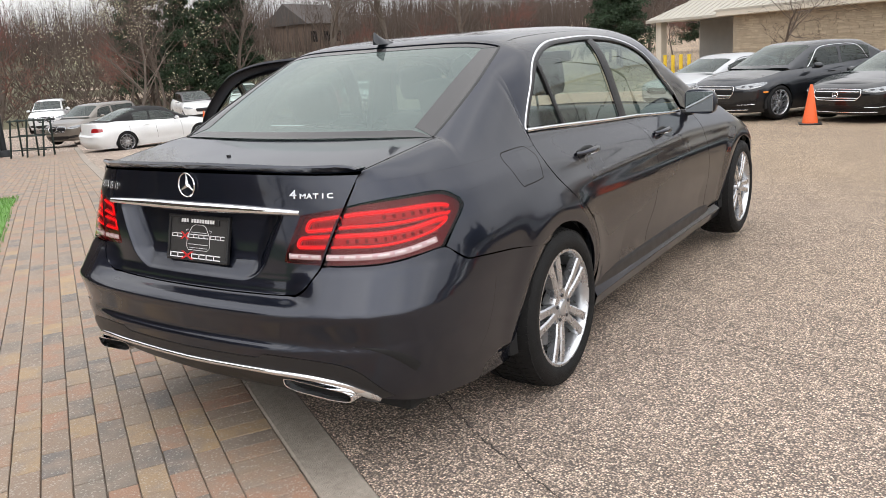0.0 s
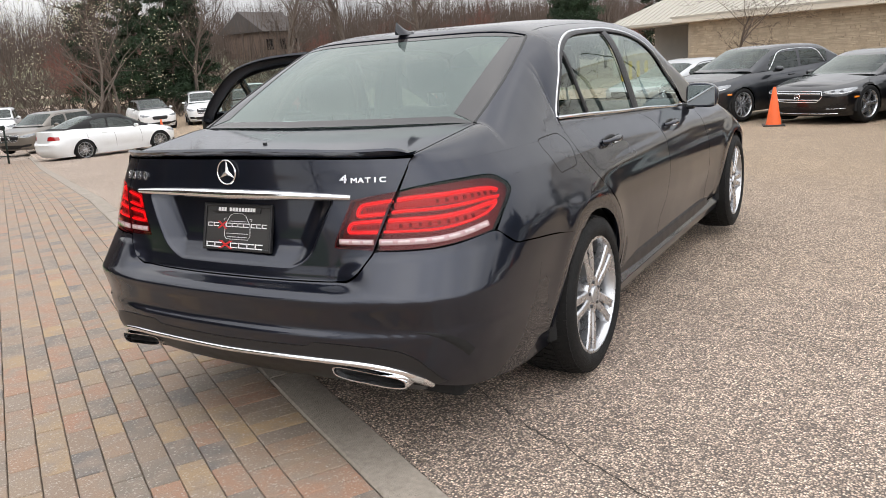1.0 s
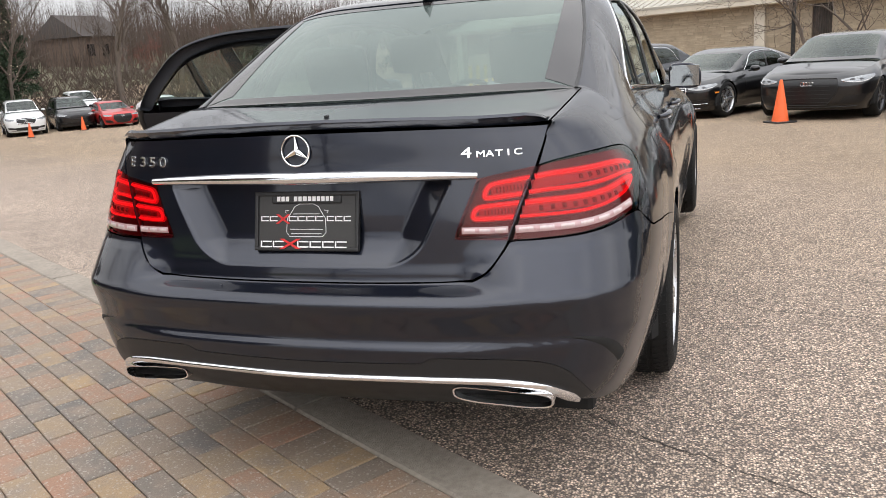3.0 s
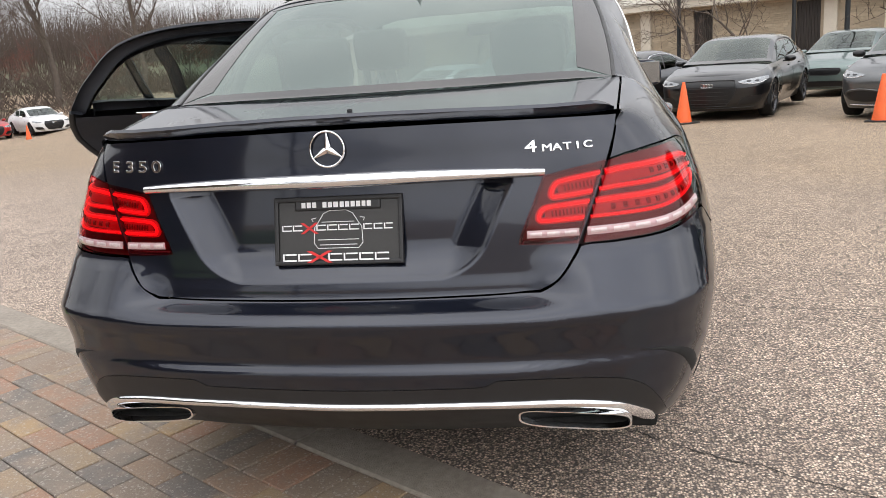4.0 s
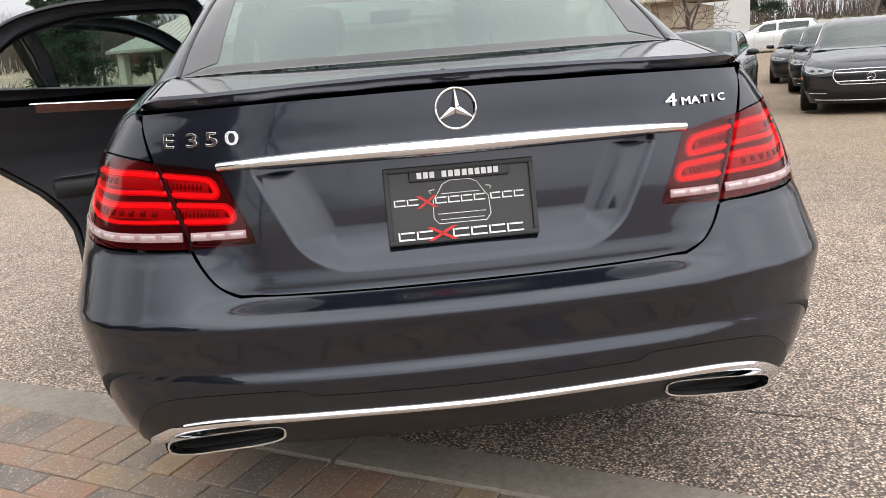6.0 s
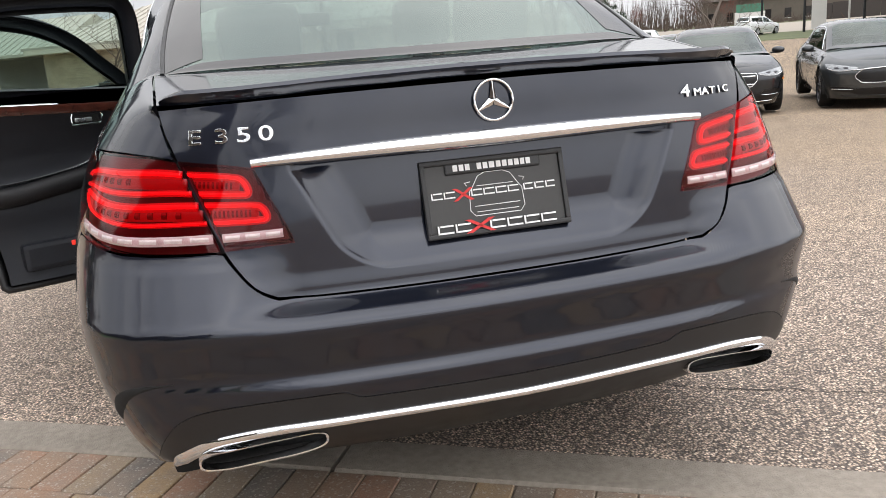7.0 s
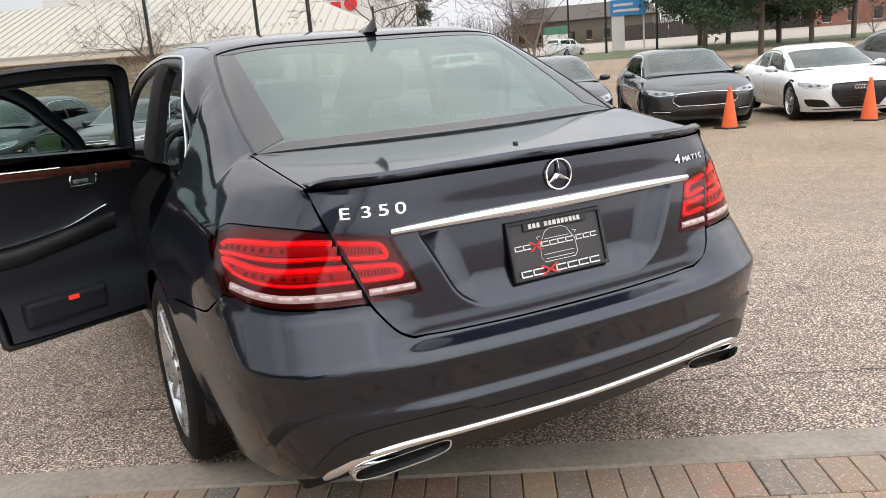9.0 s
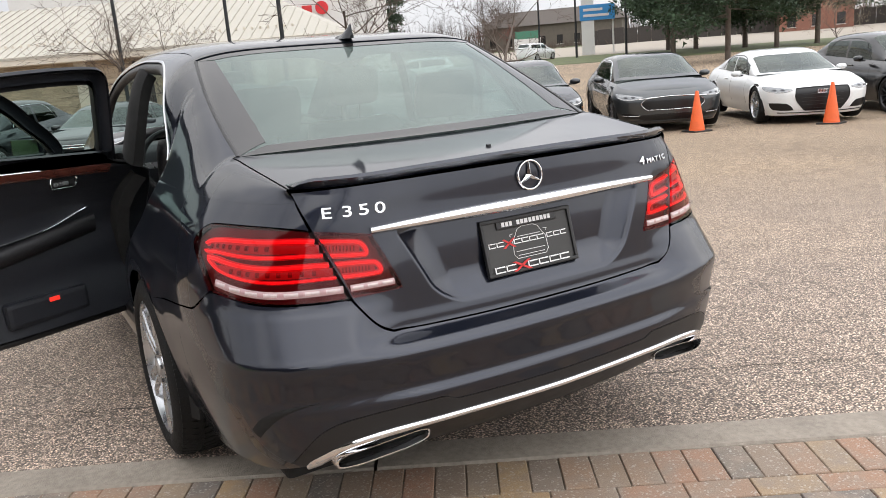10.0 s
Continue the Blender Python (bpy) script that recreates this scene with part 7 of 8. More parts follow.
def cone():
    c = thing("traffic_cone", "orange traffic cone on a black base", "traffic cone", group="traffic cones in front of the row")
    prof = [(.0, .71), (.022, .71), (.026, .70), (.135, .035), (.142, .03)]
    part("cone_body", mesh_of(*lathe(prof, 28, "z"), "cone_body", 40), ORANGE, c)
    bm = boxmesh((-.19, -.19, 0), (.19, .19, .032), .01)
    part("cone_base", bm, BLACKPL, c)
    return c


cone0 = cone()
spots = [(-7.44, 12.02), (-4.77, 12.13), (-1.73, 12.37), (4.05, 12.05), (6.28, 11.79), (-41.75, 9.5), (-42.95, 12.4), (-39.6, 6.7), (-39.0, 14.6)]
for i, (m, n) in enumerate(spots):
    p = mn(m, n)
    mt = pose(p.x, p.y, p.z + .002, 0, 0, 12 + 23 * i)
    if i == 0:
        cone0.matrix_basis = mt
    else:
        copy_thing(cone0, mt)

# ---------------- building across the lot ----------------
STONE = M("tan_stone", (.38, .31, .225), .88, var=.22, scale=2.5, bump=.6, bscale=30, per=.6)
MORTAR = M("mortar", (.33, .275, .205), .95, var=.2, scale=8)
CREAM = M("cream_trim", (.55, .50, .42), .7, var=.1, scale=3)
METALROOF = M("pale_metal_roof", (.40, .375, .32), .5, .2, var=.08, scale=1.5)
DARKWIN = M("dark_shutter", (.035, .028, .024), .5, var=.3, scale=6)
WALLWHITE = M("white_stucco", (.60, .59, .57), .8, var=.06, scale=1.0)
BRICKRED = M("red_brick", (.26, .12, .085), .85, var=.3, scale=6, bump=.4, bscale=40)
STEEL = M("dark_steel", (.03, .032, .034), .45, .6, var=.2, scale=6)
WALL_N, EAVE = 30.0, 2.32


def frame_mn(m, n):
    """Pose whose x runs along the kerb direction and whose y runs into the lot."""
    p = mn(m, n)
    return Matrix(((MX, NX, 0, p.x), (MY, NY, 0, p.y), (0, 0, 1, 0), (0, 0, 0, 1)))


bld = thing("stone_building", "low tan stone building with pale standing-seam roof", "building")
bld.matrix_basis = frame_mn(0, WALL_N)
M0, M1, BASE = -27.0, -4.6, -.62
bm = bmesh.new()
for a, b in [(M0, -12.62), (-11.85, -8.75), (-7.9, M1)]:
    box(bm, (a, 0, BASE), (b, .3, EAVE - .1))
for a, b in ((-12.62, -11.85), (-8.75, -7.9)):
    box(bm, (a, 0, 2.06), (b, .3, EAVE - .1))
wall = part("wall", bm, MORTAR, bld, "tan stone wall")
for a, b in ((-12.62, -11.85), (-8.75, -7.9)):
    wdw = part("window", boxmesh((a, .10, -.45), (b, .16, 2.06), .01), DARKWIN, bld, "tall dark slatted window")
    for i in range(9):
        x = a + (b - a) * (i + .5) / 9
        part("slat", boxmesh((x - .012, .06, -.4), (x + .012, .10, 2.02), .004), DARKWIN, wdw)
for x in (-14.65, -7.55, -5.6):
    part("pilaster", boxmesh((x - .22, -.10, BASE), (x + .22, .02, EAVE - .1), .02), CREAM, bld, "cream pilaster")
part("return_wall", boxmesh((M0 + .0, .3, BASE), (M0 + .3, 12, EAVE - .1), .02), MORTAR, bld)
part("return_wall", boxmesh((M1 - .3, .3, BASE), (M1, 12, EAVE - .1), .02), MORTAR, bld)
part("fascia", boxmesh((M0 - .5, -.62, EAVE - .12), (M1 + .5, -.50, EAVE + .22), .02), CREAM, bld, "cream fascia board")
part("soffit", boxmesh((M0 - .5, -.5, EAVE - .14), (M1 + .5, .35, EAVE - .09), .01), CREAM, bld)
RISE, RUN = 2.35, 6.2
vs = [(M0 - .6, -.64, EAVE + .20), (M1 + .6, -.64, EAVE + .20), (M1 - 4.0, RUN, EAVE + .2 + RISE), (M0 + 4.0, RUN, EAVE + .2 + RISE), (M0 - .6, 13, EAVE + .20), (M1 + .6, 13, EAVE + .2)]
vs += [(a, b, c - .1) for a, b, c in vs]
roof = part("roof", mesh_of(vs, [(0, 1, 2, 3), (1, 5, 2), (5, 4, 3, 2), (4, 0, 3), (6, 7, 1, 0), (7, 11, 5, 1), (11, 10, 4, 5), (10, 6, 0, 4)], "roof", 10), METALROOF, bld, "pale standing-seam metal roof")
nr = 56
for i in range(nr):
    x = M0 - .4 + (M1 - M0 + .8) * (i + .5) / nr
    t = min(1.0, (x - (M0 - .6)) / 4.6, ((M1 + .6) - x) / 4.6)
    p0, p1 = Vector((x, -.62, EAVE + .225)), Vector((x, -.64 + (RUN + .64) * t, EAVE + .225 + RISE * t))
    v, f = tube([p0, p1], .022, 4)
    part("roof_seam", mesh_of(v, f), METALROOF, roof)
# snow guards near the eave
for i in range(44):
    x = -20 + .32 * i
    y = .55 + .02 * (i % 2)
    part("snow_guard", boxmesh((x - .05, y, EAVE + .62), (x + .05, y + .03, EAVE + .72), .005), CREAM, roof)

# entrance wing with a canopy, left of the stone wall
wing = thing("entrance_wing", "grey entrance wing with a light canopy and pillars", "building")
wing.matrix_basis = frame_mn(-31, 31.5)
part("wall", boxmesh((-2.5, 2.5, -.9), (4.2, 7, 2.5), .02), M("grey_render", (.30, .29, .27), .85, var=.15, scale=2), wing)
vs = [(-3.0, -1.0, 2.2), (4.0, -1.0, 2.2), (4.0, 7, 2.2), (-3.0, 7, 2.2), (-3.0, -1.0, 2.34), (4.0, -1.0, 2.34), (4.0, 7, 2.34), (-3.0, 7, 2.34), (-.2, 2.6, 4.1), (4.0, 2.6, 4.1)]
hip = part("canopy", mesh_of(vs, [(3, 2, 1, 0), (0, 1, 5, 4), (1, 2, 6, 5), (2, 3, 7, 6), (3, 0, 4, 7), (4, 5, 9, 8), (6, 7, 8, 9), (7, 4, 8), (5, 6, 9)], "canopy", 10), METALROOF, wing, "pale hipped metal canopy roof")
for i in range(16):
    x = -2.8 + .42 * i
    t = min(1.0, (x + 3.0) / 2.8)
    v, f = tube([(x, -1.0, 2.35), (x, -1.0 + 3.6 * t, 2.35 + 1.76 * t)], .025, 4)
    part("roof_seam", mesh_of(v, f), METALROOF, hip)
for x in (-2.4, 3.6):
    part("pillar", boxmesh((x - .22, -.6, -.9), (x + .22, -.2, 2.2), .02), CREAM, wing)
yel = M("yellow_paint", (.65, .45, .03), .5, var=.1)
for i in range(4):
    v, f = tube([(-1.2 + .55 * i, -1.6, -.7), (-1.2 + .55 * i, -1.6, .55)], .085, 10)
    b_ = thing("bollard", "yellow painted steel bollard by the entrance", "bollard", group="bollards by the entrance")
    b_.matrix_basis = frame_mn(-27.2, 28.6)
    part("post", mesh_of(v, f), yel, b_)

# taller white block behind
wb = thing("white_building", "tall plain white commercial building with red sign", "building")
wb.matrix_basis = frame_mn(-4.5, 52)
part("wall", boxmesh((-24, 0, -.7), (-.35, 14, 9.5), .03), WALLWHITE, wb)
part("parapet", boxmesh((-24.1, -.1, 9.4), (-.25, 14.1, 9.75), .03), CREAM, wb)
v, f = lathe([(.0, 0), (.42, 0), (.42, .12), (.0, .12)], 24)
sgn = part("sign_disc", mesh_of(v, f), M("sign_red", (.55, .015, .02), .4), wb, "red sign shape")
sgn.matrix_basis = pose(-3.6, -.02, 5.0, 0, 0, -90)
for i in range(3):
    part("sign_bar", boxmesh((-6.7 + .9 * i, -.14, 4.6), (-6.05 + .9 * i, 0, 5.2), .03), M("sign_red_bar", (.5, .02, .02), .4), wb)

# light masts in front of the building
for i, (m, n, h) in enumerate([(-11.6, 26.5, 8.5), (-8.0, 27.5, 8.0), (-5.4, 24.0, 8.5)]):
    p = mn(m, n)
    mast = thing("light_mast", "dark slim steel light mast on a concrete foot", "street lamp", p, group="light masts by the building")
    v, f = tube([(0, 0, .3), (0, 0, h)], [.075, .05], 10)
    part("pole", mesh_of(v, f), STEEL, mast)
    v, f = lathe([(.0, .5), (.2, .5), (.22, .47), (.22, -.2), (0, -.2)], 16, "z")
    part("foot", mesh_of(v, f), CONCRETE, mast)
    part("lamp_head", boxmesh((-.15, -.5, h - .05), (.15, .1, h + .08), .03), STEEL, mast)

# ---------------- road side ----------------
def sheet(name, pts, lift, material, label, category, k=40):
    """A ground sheet over four corners that follows the lie of the land, with an edge of its own."""
    c = [Vector(p).to_3d() for p in pts]
    vs, fs = [], []
    for i in range(k + 1):
        for j in range(k + 1):
            u, v = i / k, j / k
            q = c[0] * (1 - u) * (1 - v) + c[1] * u * (1 - v) + c[2] * u * v + c[3] * (1 - u) * v
            rim = .12 if i in (0, k) or j in (0, k) else 0.0
            vs.append(mn(q.x, q.y, lift - rim))
    w = k + 1
    for i in range(k):
        for j in range(k):
            fs.append((i * w + j, (i + 1) * w + j, (i + 1) * w + j + 1, i * w + j + 1))
    me = mesh_of(vs, fs, name, 30)
    return tagged(part(name, me, material), label, category, kind="structure")


ROADGREY = M("pale_road", (.32, .28, .23), .8, var=.12, scale=.6, bump=.2)
DULL = M("worn_verge_grass", (.10, .115, .05), .9, var=.4, scale=.5, bump=.3, bscale=30)
sheet("verge", [(-6, 66), (44, 55), (60, 62), (-2, 88)], .05, DULL, "green grass verge beside the lot", "grass")
sheet("road", [(-30, 95), (110, 44), (140, 88), (-10, 136)], .10, ROADGREY, "pale concrete road beyond the verge", "road")
sheet("far_verge", [(-40, 146), (150, 85), (190, 120), (-30, 200)], .08, DULL, "grass beyond the road", "grass")
sheet("hill_grass", [(-260, -90), (-47, -60), (-53, 34), (-260, 190)], .05, M("dull_grass", (.10, .09, .05), .9, var=.4, scale=1.2, bump=.4, bscale=30), "dull grass and leaf litter under the trees", "grass")
LAWN = M("lawn_green", (.11, .24, .045), .8, var=.3, scale=5, bump=.4, bscale=80)
sheet("lawn_patch", [(-9.75, -.86), (-4.2, -.86), (-4.2, -2.9), (-9.75, -2.9)], .012, LAWN, "bright green lawn patch in the paving", "grass")
# blades over the lawn patch
rng = random.Random(5)
vs, fs = [], []
for i in range(5000):
    m, n = rng.uniform(-9.74, -4.21), rng.uniform(-2.3, -.865)
    b = mn(m, n, .012)
    a = rng.uniform(0, 6.28)
    d = Vector((math.cos(a), math.sin(a), 0)) * .004
    h = Vector((rng.uniform(-.02, .02), rng.uniform(-.02, .02), rng.uniform(.025, .06)))
    k = len(vs)
    vs += [b - d, b + d, b + h]
    fs.append((k, k + 1, k + 2))
tagged(part("grass_blades", mesh_of(vs, fs, "grass_blades"), LAWN), "short green grass blades", "grass", kind="stuff")

def stand(m, n, turn=0.0):
    """Pose on the ground whose x runs along the kerb direction."""
    p = mn(m, n)
    return Matrix.Translation(p) @ Matrix(((MX, NX, 0, 0), (MY, NY, 0, 0), (0, 0, 1, 0), (0, 0, 0, 1))) @ Matrix.Rotation(radians(turn), 4, "Z")


pyl = thing("sign_pylon", "tall white roadside sign with blue panel", "sign")
pyl.matrix_basis = stand(14.2, 81.0, -10)
part("mast", boxmesh((-.7, -.3, -.6), (.55, .3, 9.5), .03), WALLWHITE, pyl)
part("panel", boxmesh((-.85, -.36, 3.4), (2.6, .36, 4.9), .03), M("sign_blue", (.03, .22, .50), .4, var=.1), pyl, "blue sign panel with pale bars")
for i in range(2):
    part("panel_bar", boxmesh((-.5, -.40, 3.75 + .55 * i), (2.0 - .6 * i, -.35, 4.0 + .55 * i), .01), WALLWHITE, pyl)
v, f = tube([(2.4, 0, -.1), (2.4, 0, 3.5)], .09, 10)
part("post", mesh_of(v, f), WALLWHITE, pyl)
ls = thing("plaza_sign", "low pale plaza sign with green panel", "sign")
ls.matrix_basis = stand(11.5, 116.0, -6)
part("board", boxmesh((-1.9, -.2, -.1), (1.9, .2, 2.0), .03), WALLWHITE, ls)
part("panel", boxmesh((-1.7, -.25, 1.95), (1.7, .2, 3.0), .02), M("sign_green", (.05, .17, .11), .5), ls)
for x in (-1.6, 1.6):
    part("post", boxmesh((x - .12, -.3, 0), (x + .12, -.2, 2.0), .02), WALLWHITE, ls)
# road side lamp posts and traffic signals
for m, n, h_ in ((16.4, 74.0, 9.0), (12.2, 76.5, 8.0), (9.0, 79.0, 6.0)):
    mp = thing("road_post", "slim steel post beside the far road", "street lamp", group="posts beside the far road")
    mp.matrix_basis = stand(m, n)
    v, f = tube([(0, 0, -.1), (0, 0, h_)], [.12, .08], 10)
    part("pole", mesh_of(v, f), STEEL, mp)
    part("lamp_head", boxmesh((-.5, -.15, h_ - .1), (.2, .15, h_ + .05), .03), STEEL, mp)
# far low buildings and fence beyond the road
hedge = thing("far_fence", "long dark board fence beyond the road", "fence")
hedge.matrix_basis = stand(42, 118, -20)
for i in range(22):
    part("fence_panel", boxmesh((-22 + 2 * i, 0, -.1), (-20.06 + 2 * i, .12, 2.3 + .1 * (i % 3)), .02), DARKWIN, hedge)
for i, (m, n, w, h_, mat, lab) in enumerate([(49, 108, 9, 6.0, BRICKRED, "red brick house far beyond the road"), (64, 92, 12, 7.5, BRICKRED, "red brick house with pale windows"), (18, 140, 24, 5.0, M("drab_siding", (.13, .11, .09), .85, var=.25, scale=1.5), "dark low building far beyond the road")]):
    hb = thing("far_house", lab, "house", group="buildings beyond the road")
    hb.matrix_basis = stand(m, n, -20)
    part("wall", boxmesh((-w / 2, 0, -1), (w / 2, 8, h_ - 1), .05), mat, hb)
    vs = [(-w / 2 - .5, -.5, h_ - 1), (w / 2 + .5, -.5, h_ - 1), (w / 2 + .5, 8.5, h_ - 1), (-w / 2 - .5, 8.5, h_ - 1), (-w / 2 + 2, 4, h_ + 1.6), (w / 2 - 2, 4, h_ + 1.6)]
    part("roof", mesh_of(vs, [(0, 1, 5, 4), (1, 2, 5), (2, 3, 4, 5), (3, 0, 4), (3, 2, 1, 0)], "roof", 10), M("roof_brown", (.10, .085, .075), .9, var=.2), hb)
    for j in range(int(w // 3)):
        x = -w / 2 + 1.5 + 3 * j
        for z in ((.6, 3.2) if h_ > 5.5 else (.6,)):
            wn_ = part("window", boxmesh((x - .5, -.06, z), (x + .5, .02, z + 1.5), .02), FRIT, hb)
            part("window_frame", boxmesh((x - .6, -.04, z - .1), (x + .6, .015, z), .01), WALLWHITE, wn_)

# houses among the bare trees on the far side
for i, (m, n, w, rz) in enumerate([(-92, 28.5, 6.5, 30)]):
    hb = thing("wood_house", "brown house half hidden by bare trees", "house", group="houses among the trees")
    p = mn(m, n)
    hb.matrix_basis = pose(p.x, p.y, p.z, 0, 0, 60 + rz)
    part("wall", boxmesh((-w / 2, -3, -.5), (w / 2, 3, 2.9), .05), M("brown_siding", (.15, .105, .08), .85, var=.2), hb)
    vs = [(-w / 2 - .5, -3.5, 2.8), (w / 2 + .5, -3.5, 2.8), (w / 2 + .5, 3.5, 2.8), (-w / 2 - .5, 3.5, 2.8), (-w / 2 - .5, 0, 5.2), (w / 2 + .5, 0, 5.2)]
    part("roof", mesh_of(vs, [(0, 1, 5, 4), (2, 3, 4, 5), (1, 2, 5), (3, 0, 4), (3, 2, 1, 0)], "roof", 10), M("roof_dark", (.07, .06, .055), .9, var=.2), hb)
    for j in range(3):
        part("window", boxmesh((-2.8 + 2.2 * j, -3.06, .8), (-1.8 + 2.2 * j, -2.98, 2.0), .02), FRIT, hb)
# unseen brick block, added behind the walk only to darken reflections in the paint
sr = thing("showroom", "unseen brown brick block with dark windows, added to darken reflections", "building")
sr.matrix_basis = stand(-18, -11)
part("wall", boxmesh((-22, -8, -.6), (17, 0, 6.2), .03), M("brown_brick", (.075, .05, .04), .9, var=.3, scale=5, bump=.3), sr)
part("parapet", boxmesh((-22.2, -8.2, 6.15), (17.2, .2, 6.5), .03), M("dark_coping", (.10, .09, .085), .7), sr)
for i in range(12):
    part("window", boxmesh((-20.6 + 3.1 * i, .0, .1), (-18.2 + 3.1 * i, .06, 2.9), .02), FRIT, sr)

# steel rack by the lawn
rk = thing("steel_rack", "dark green steel cart frame standing by the paving", "rack")
p = mn(-27.3, -1.05)
rk.matrix_basis = pose(p.x, p.y, p.z, 0, 0, 25)
DKG = M("dark_green_steel", (.018, .03, .026), .5, .3, var=.2)
v, f = join([tube([(x, y, 0), (x + .25 * (y > 0), y, 1.25)], .03, 8) for x in (-.6, .0, .6) for y in (-.3, .3)])
for x in (-.6, .0, .6):
    for y in (-.3, .3):
        v, f = tube([(x, y, 0), (x + .12, y * .6, 1.25)], .03, 8)
        part("leg", mesh_of(v, f), DKG, rk)
for z in (.25, .7, 1.2):
    for y in (-.3, .3):
        v, f = tube([(-.6, y * (1 - .32 * z), z), (.72, y * (1 - .32 * z), z)], .022, 6)
        part("rail", mesh_of(v, f), DKG, rk)
mst = thing("lamp_post", "dark tapered lamp post beside the paving", "street lamp", mn(-29.5, -2.0))
v, f = tube([(0, 0, 0), (0, 0, 6.5)], [.11, .07], 12)
part("pole", mesh_of(v, f), STEEL, mst)
v, f = lathe([(.0, .22), (.2, .22), (.23, .16), (.24, -.05), (0, -.05)], 16, "z")
part("foot", mesh_of(v, f), STEEL, mst)

# ---------------- trees ----------------
BARK = M("grey_bark", (.115, .092, .075), .95, var=.4, scale=5, bump=.8, bscale=40)
TWIG = M("brown_twigs", (.085, .062, .049), .95, var=.3, scale=1.5)
NEEDLE = M("pine_needles", (.020, .042, .016), .75, var=.6, scale=.9)
BLOSSOM = M("pale_blossom", (.46, .43, .30), .8, var=.25, scale=2)
REDTWIG = M("red_bud_twigs", (.16, .065, .05), .95, var=.3, scale=1.5)


def grow(rng, height, spread, levels, limbs, lean=.0, girth=.0135):
    """Trunk and boughs as tubes; returns thick wood, thin wood and the twig ends."""
    wood, thin, tips = ([], []), ([], []), []

    def add(store, path, rad, sides):
        v, f = tube(path, rad, sides)
        b = len(store[0])
        store[0].extend(v)
        store[1].extend([tuple(i + b for i in q) for q in f[:-2]])

    def branch(p, d, length, r, lev):
        n = 5 if lev < 2 else (3 if lev == 2 else 2)
        path, rad = [p.copy()], [r]
        for i in range(n):
            d = (d + Vector((rng.gauss(0, .16), rng.gauss(0, .16), rng.gauss(.06 if lev else .02, .10)))).normalized()
            p = p + d * (length / n)
            path.append(p.copy())
            rad.append(max(.005, r * (1 - .66 * (i + 1) / n)))
        add(wood if lev < 2 else thin, path, rad, (10, 6, 4, 3, 3)[min(lev, 4)])
        if lev >= levels:
            tips.append((p, d))
            return
        k = limbs[min(lev, len(limbs) - 1)]
        for j in range(k):
            t = .32 + .68 * (j + rng.random()) / k if lev else .25 + .75 * (j + rng.random()) / k
            i = min(n - 1, int(t * n))
            q = path[i].lerp(path[i + 1], t * n - i)
            a = rng.uniform(0, 2 * math.pi)
            side = d.orthogonal().normalized()
            side.rotate(Matrix.Rotation(a, 3, d))
            nd = (d * rng.uniform(.35, .8) + side * spread * rng.uniform(.7, 1.2) + Vector((0, 0, .15))).normalized()
            branch(q, nd, length * rng.uniform(.42, .66), max(.006, rad[i] * .52), lev + 1)
    branch(Vector((0, 0, -.1)), Vector((lean, 0, 1)).normalized(), height * .62, height * girth, 0)
    return wood, thin, tips


def bare_tree(seed, height, spread=.75, levels=4, limbs=(8, 5, 4, 3), twig=TWIG, lean=0.0, girth=.0135, name="bare_tree", label="bare grey deciduous tree with fine brown twigs"):
    rng = random.Random(seed)
    wood, thin, tips = grow(rng, height, spread, levels, limbs, lean=lean, girth=girth)
    t = thing(name, label, "tree", group="bare trees round the lot")
    part("trunk", mesh_of(*wood, "trunk", 60), BARK, t)
    part("crown", mesh_of(*thin, "crown", 60), twig, t, "crown of bare twigs")
    return t, tips


def tuft_mesh(rng, centres, n, size, flat=.5, name="needles", wide=.13):
    """Many small pointed leaves round each centre."""
    vs, fs = [], []
    for c, r in centres:
        for i in range(n):
            o = Vector((rng.gauss(0, 1), rng.gauss(0, 1), rng.gauss(0, flat)))
            o = o.normalized() * r * rng.random() ** .45
            p = c + Vector((o.x, o.y, o.z * flat * 1.6))
            d = (o.normalized() + Vector((rng.gauss(0, .5), rng.gauss(0, .5), rng.gauss(.1, .4)))).normalized()
            s = d.orthogonal()
            s.rotate(Matrix.Rotation(rng.uniform(0, 6.28), 3, d))
            l, w = size * rng.uniform(.6, 1.3), size * wide
            k = len(vs)
            vs += [p - s * w, p + s * w, p + d * l]
            fs.append((k, k + 1, k + 2))
    return mesh_of(vs, fs, name)


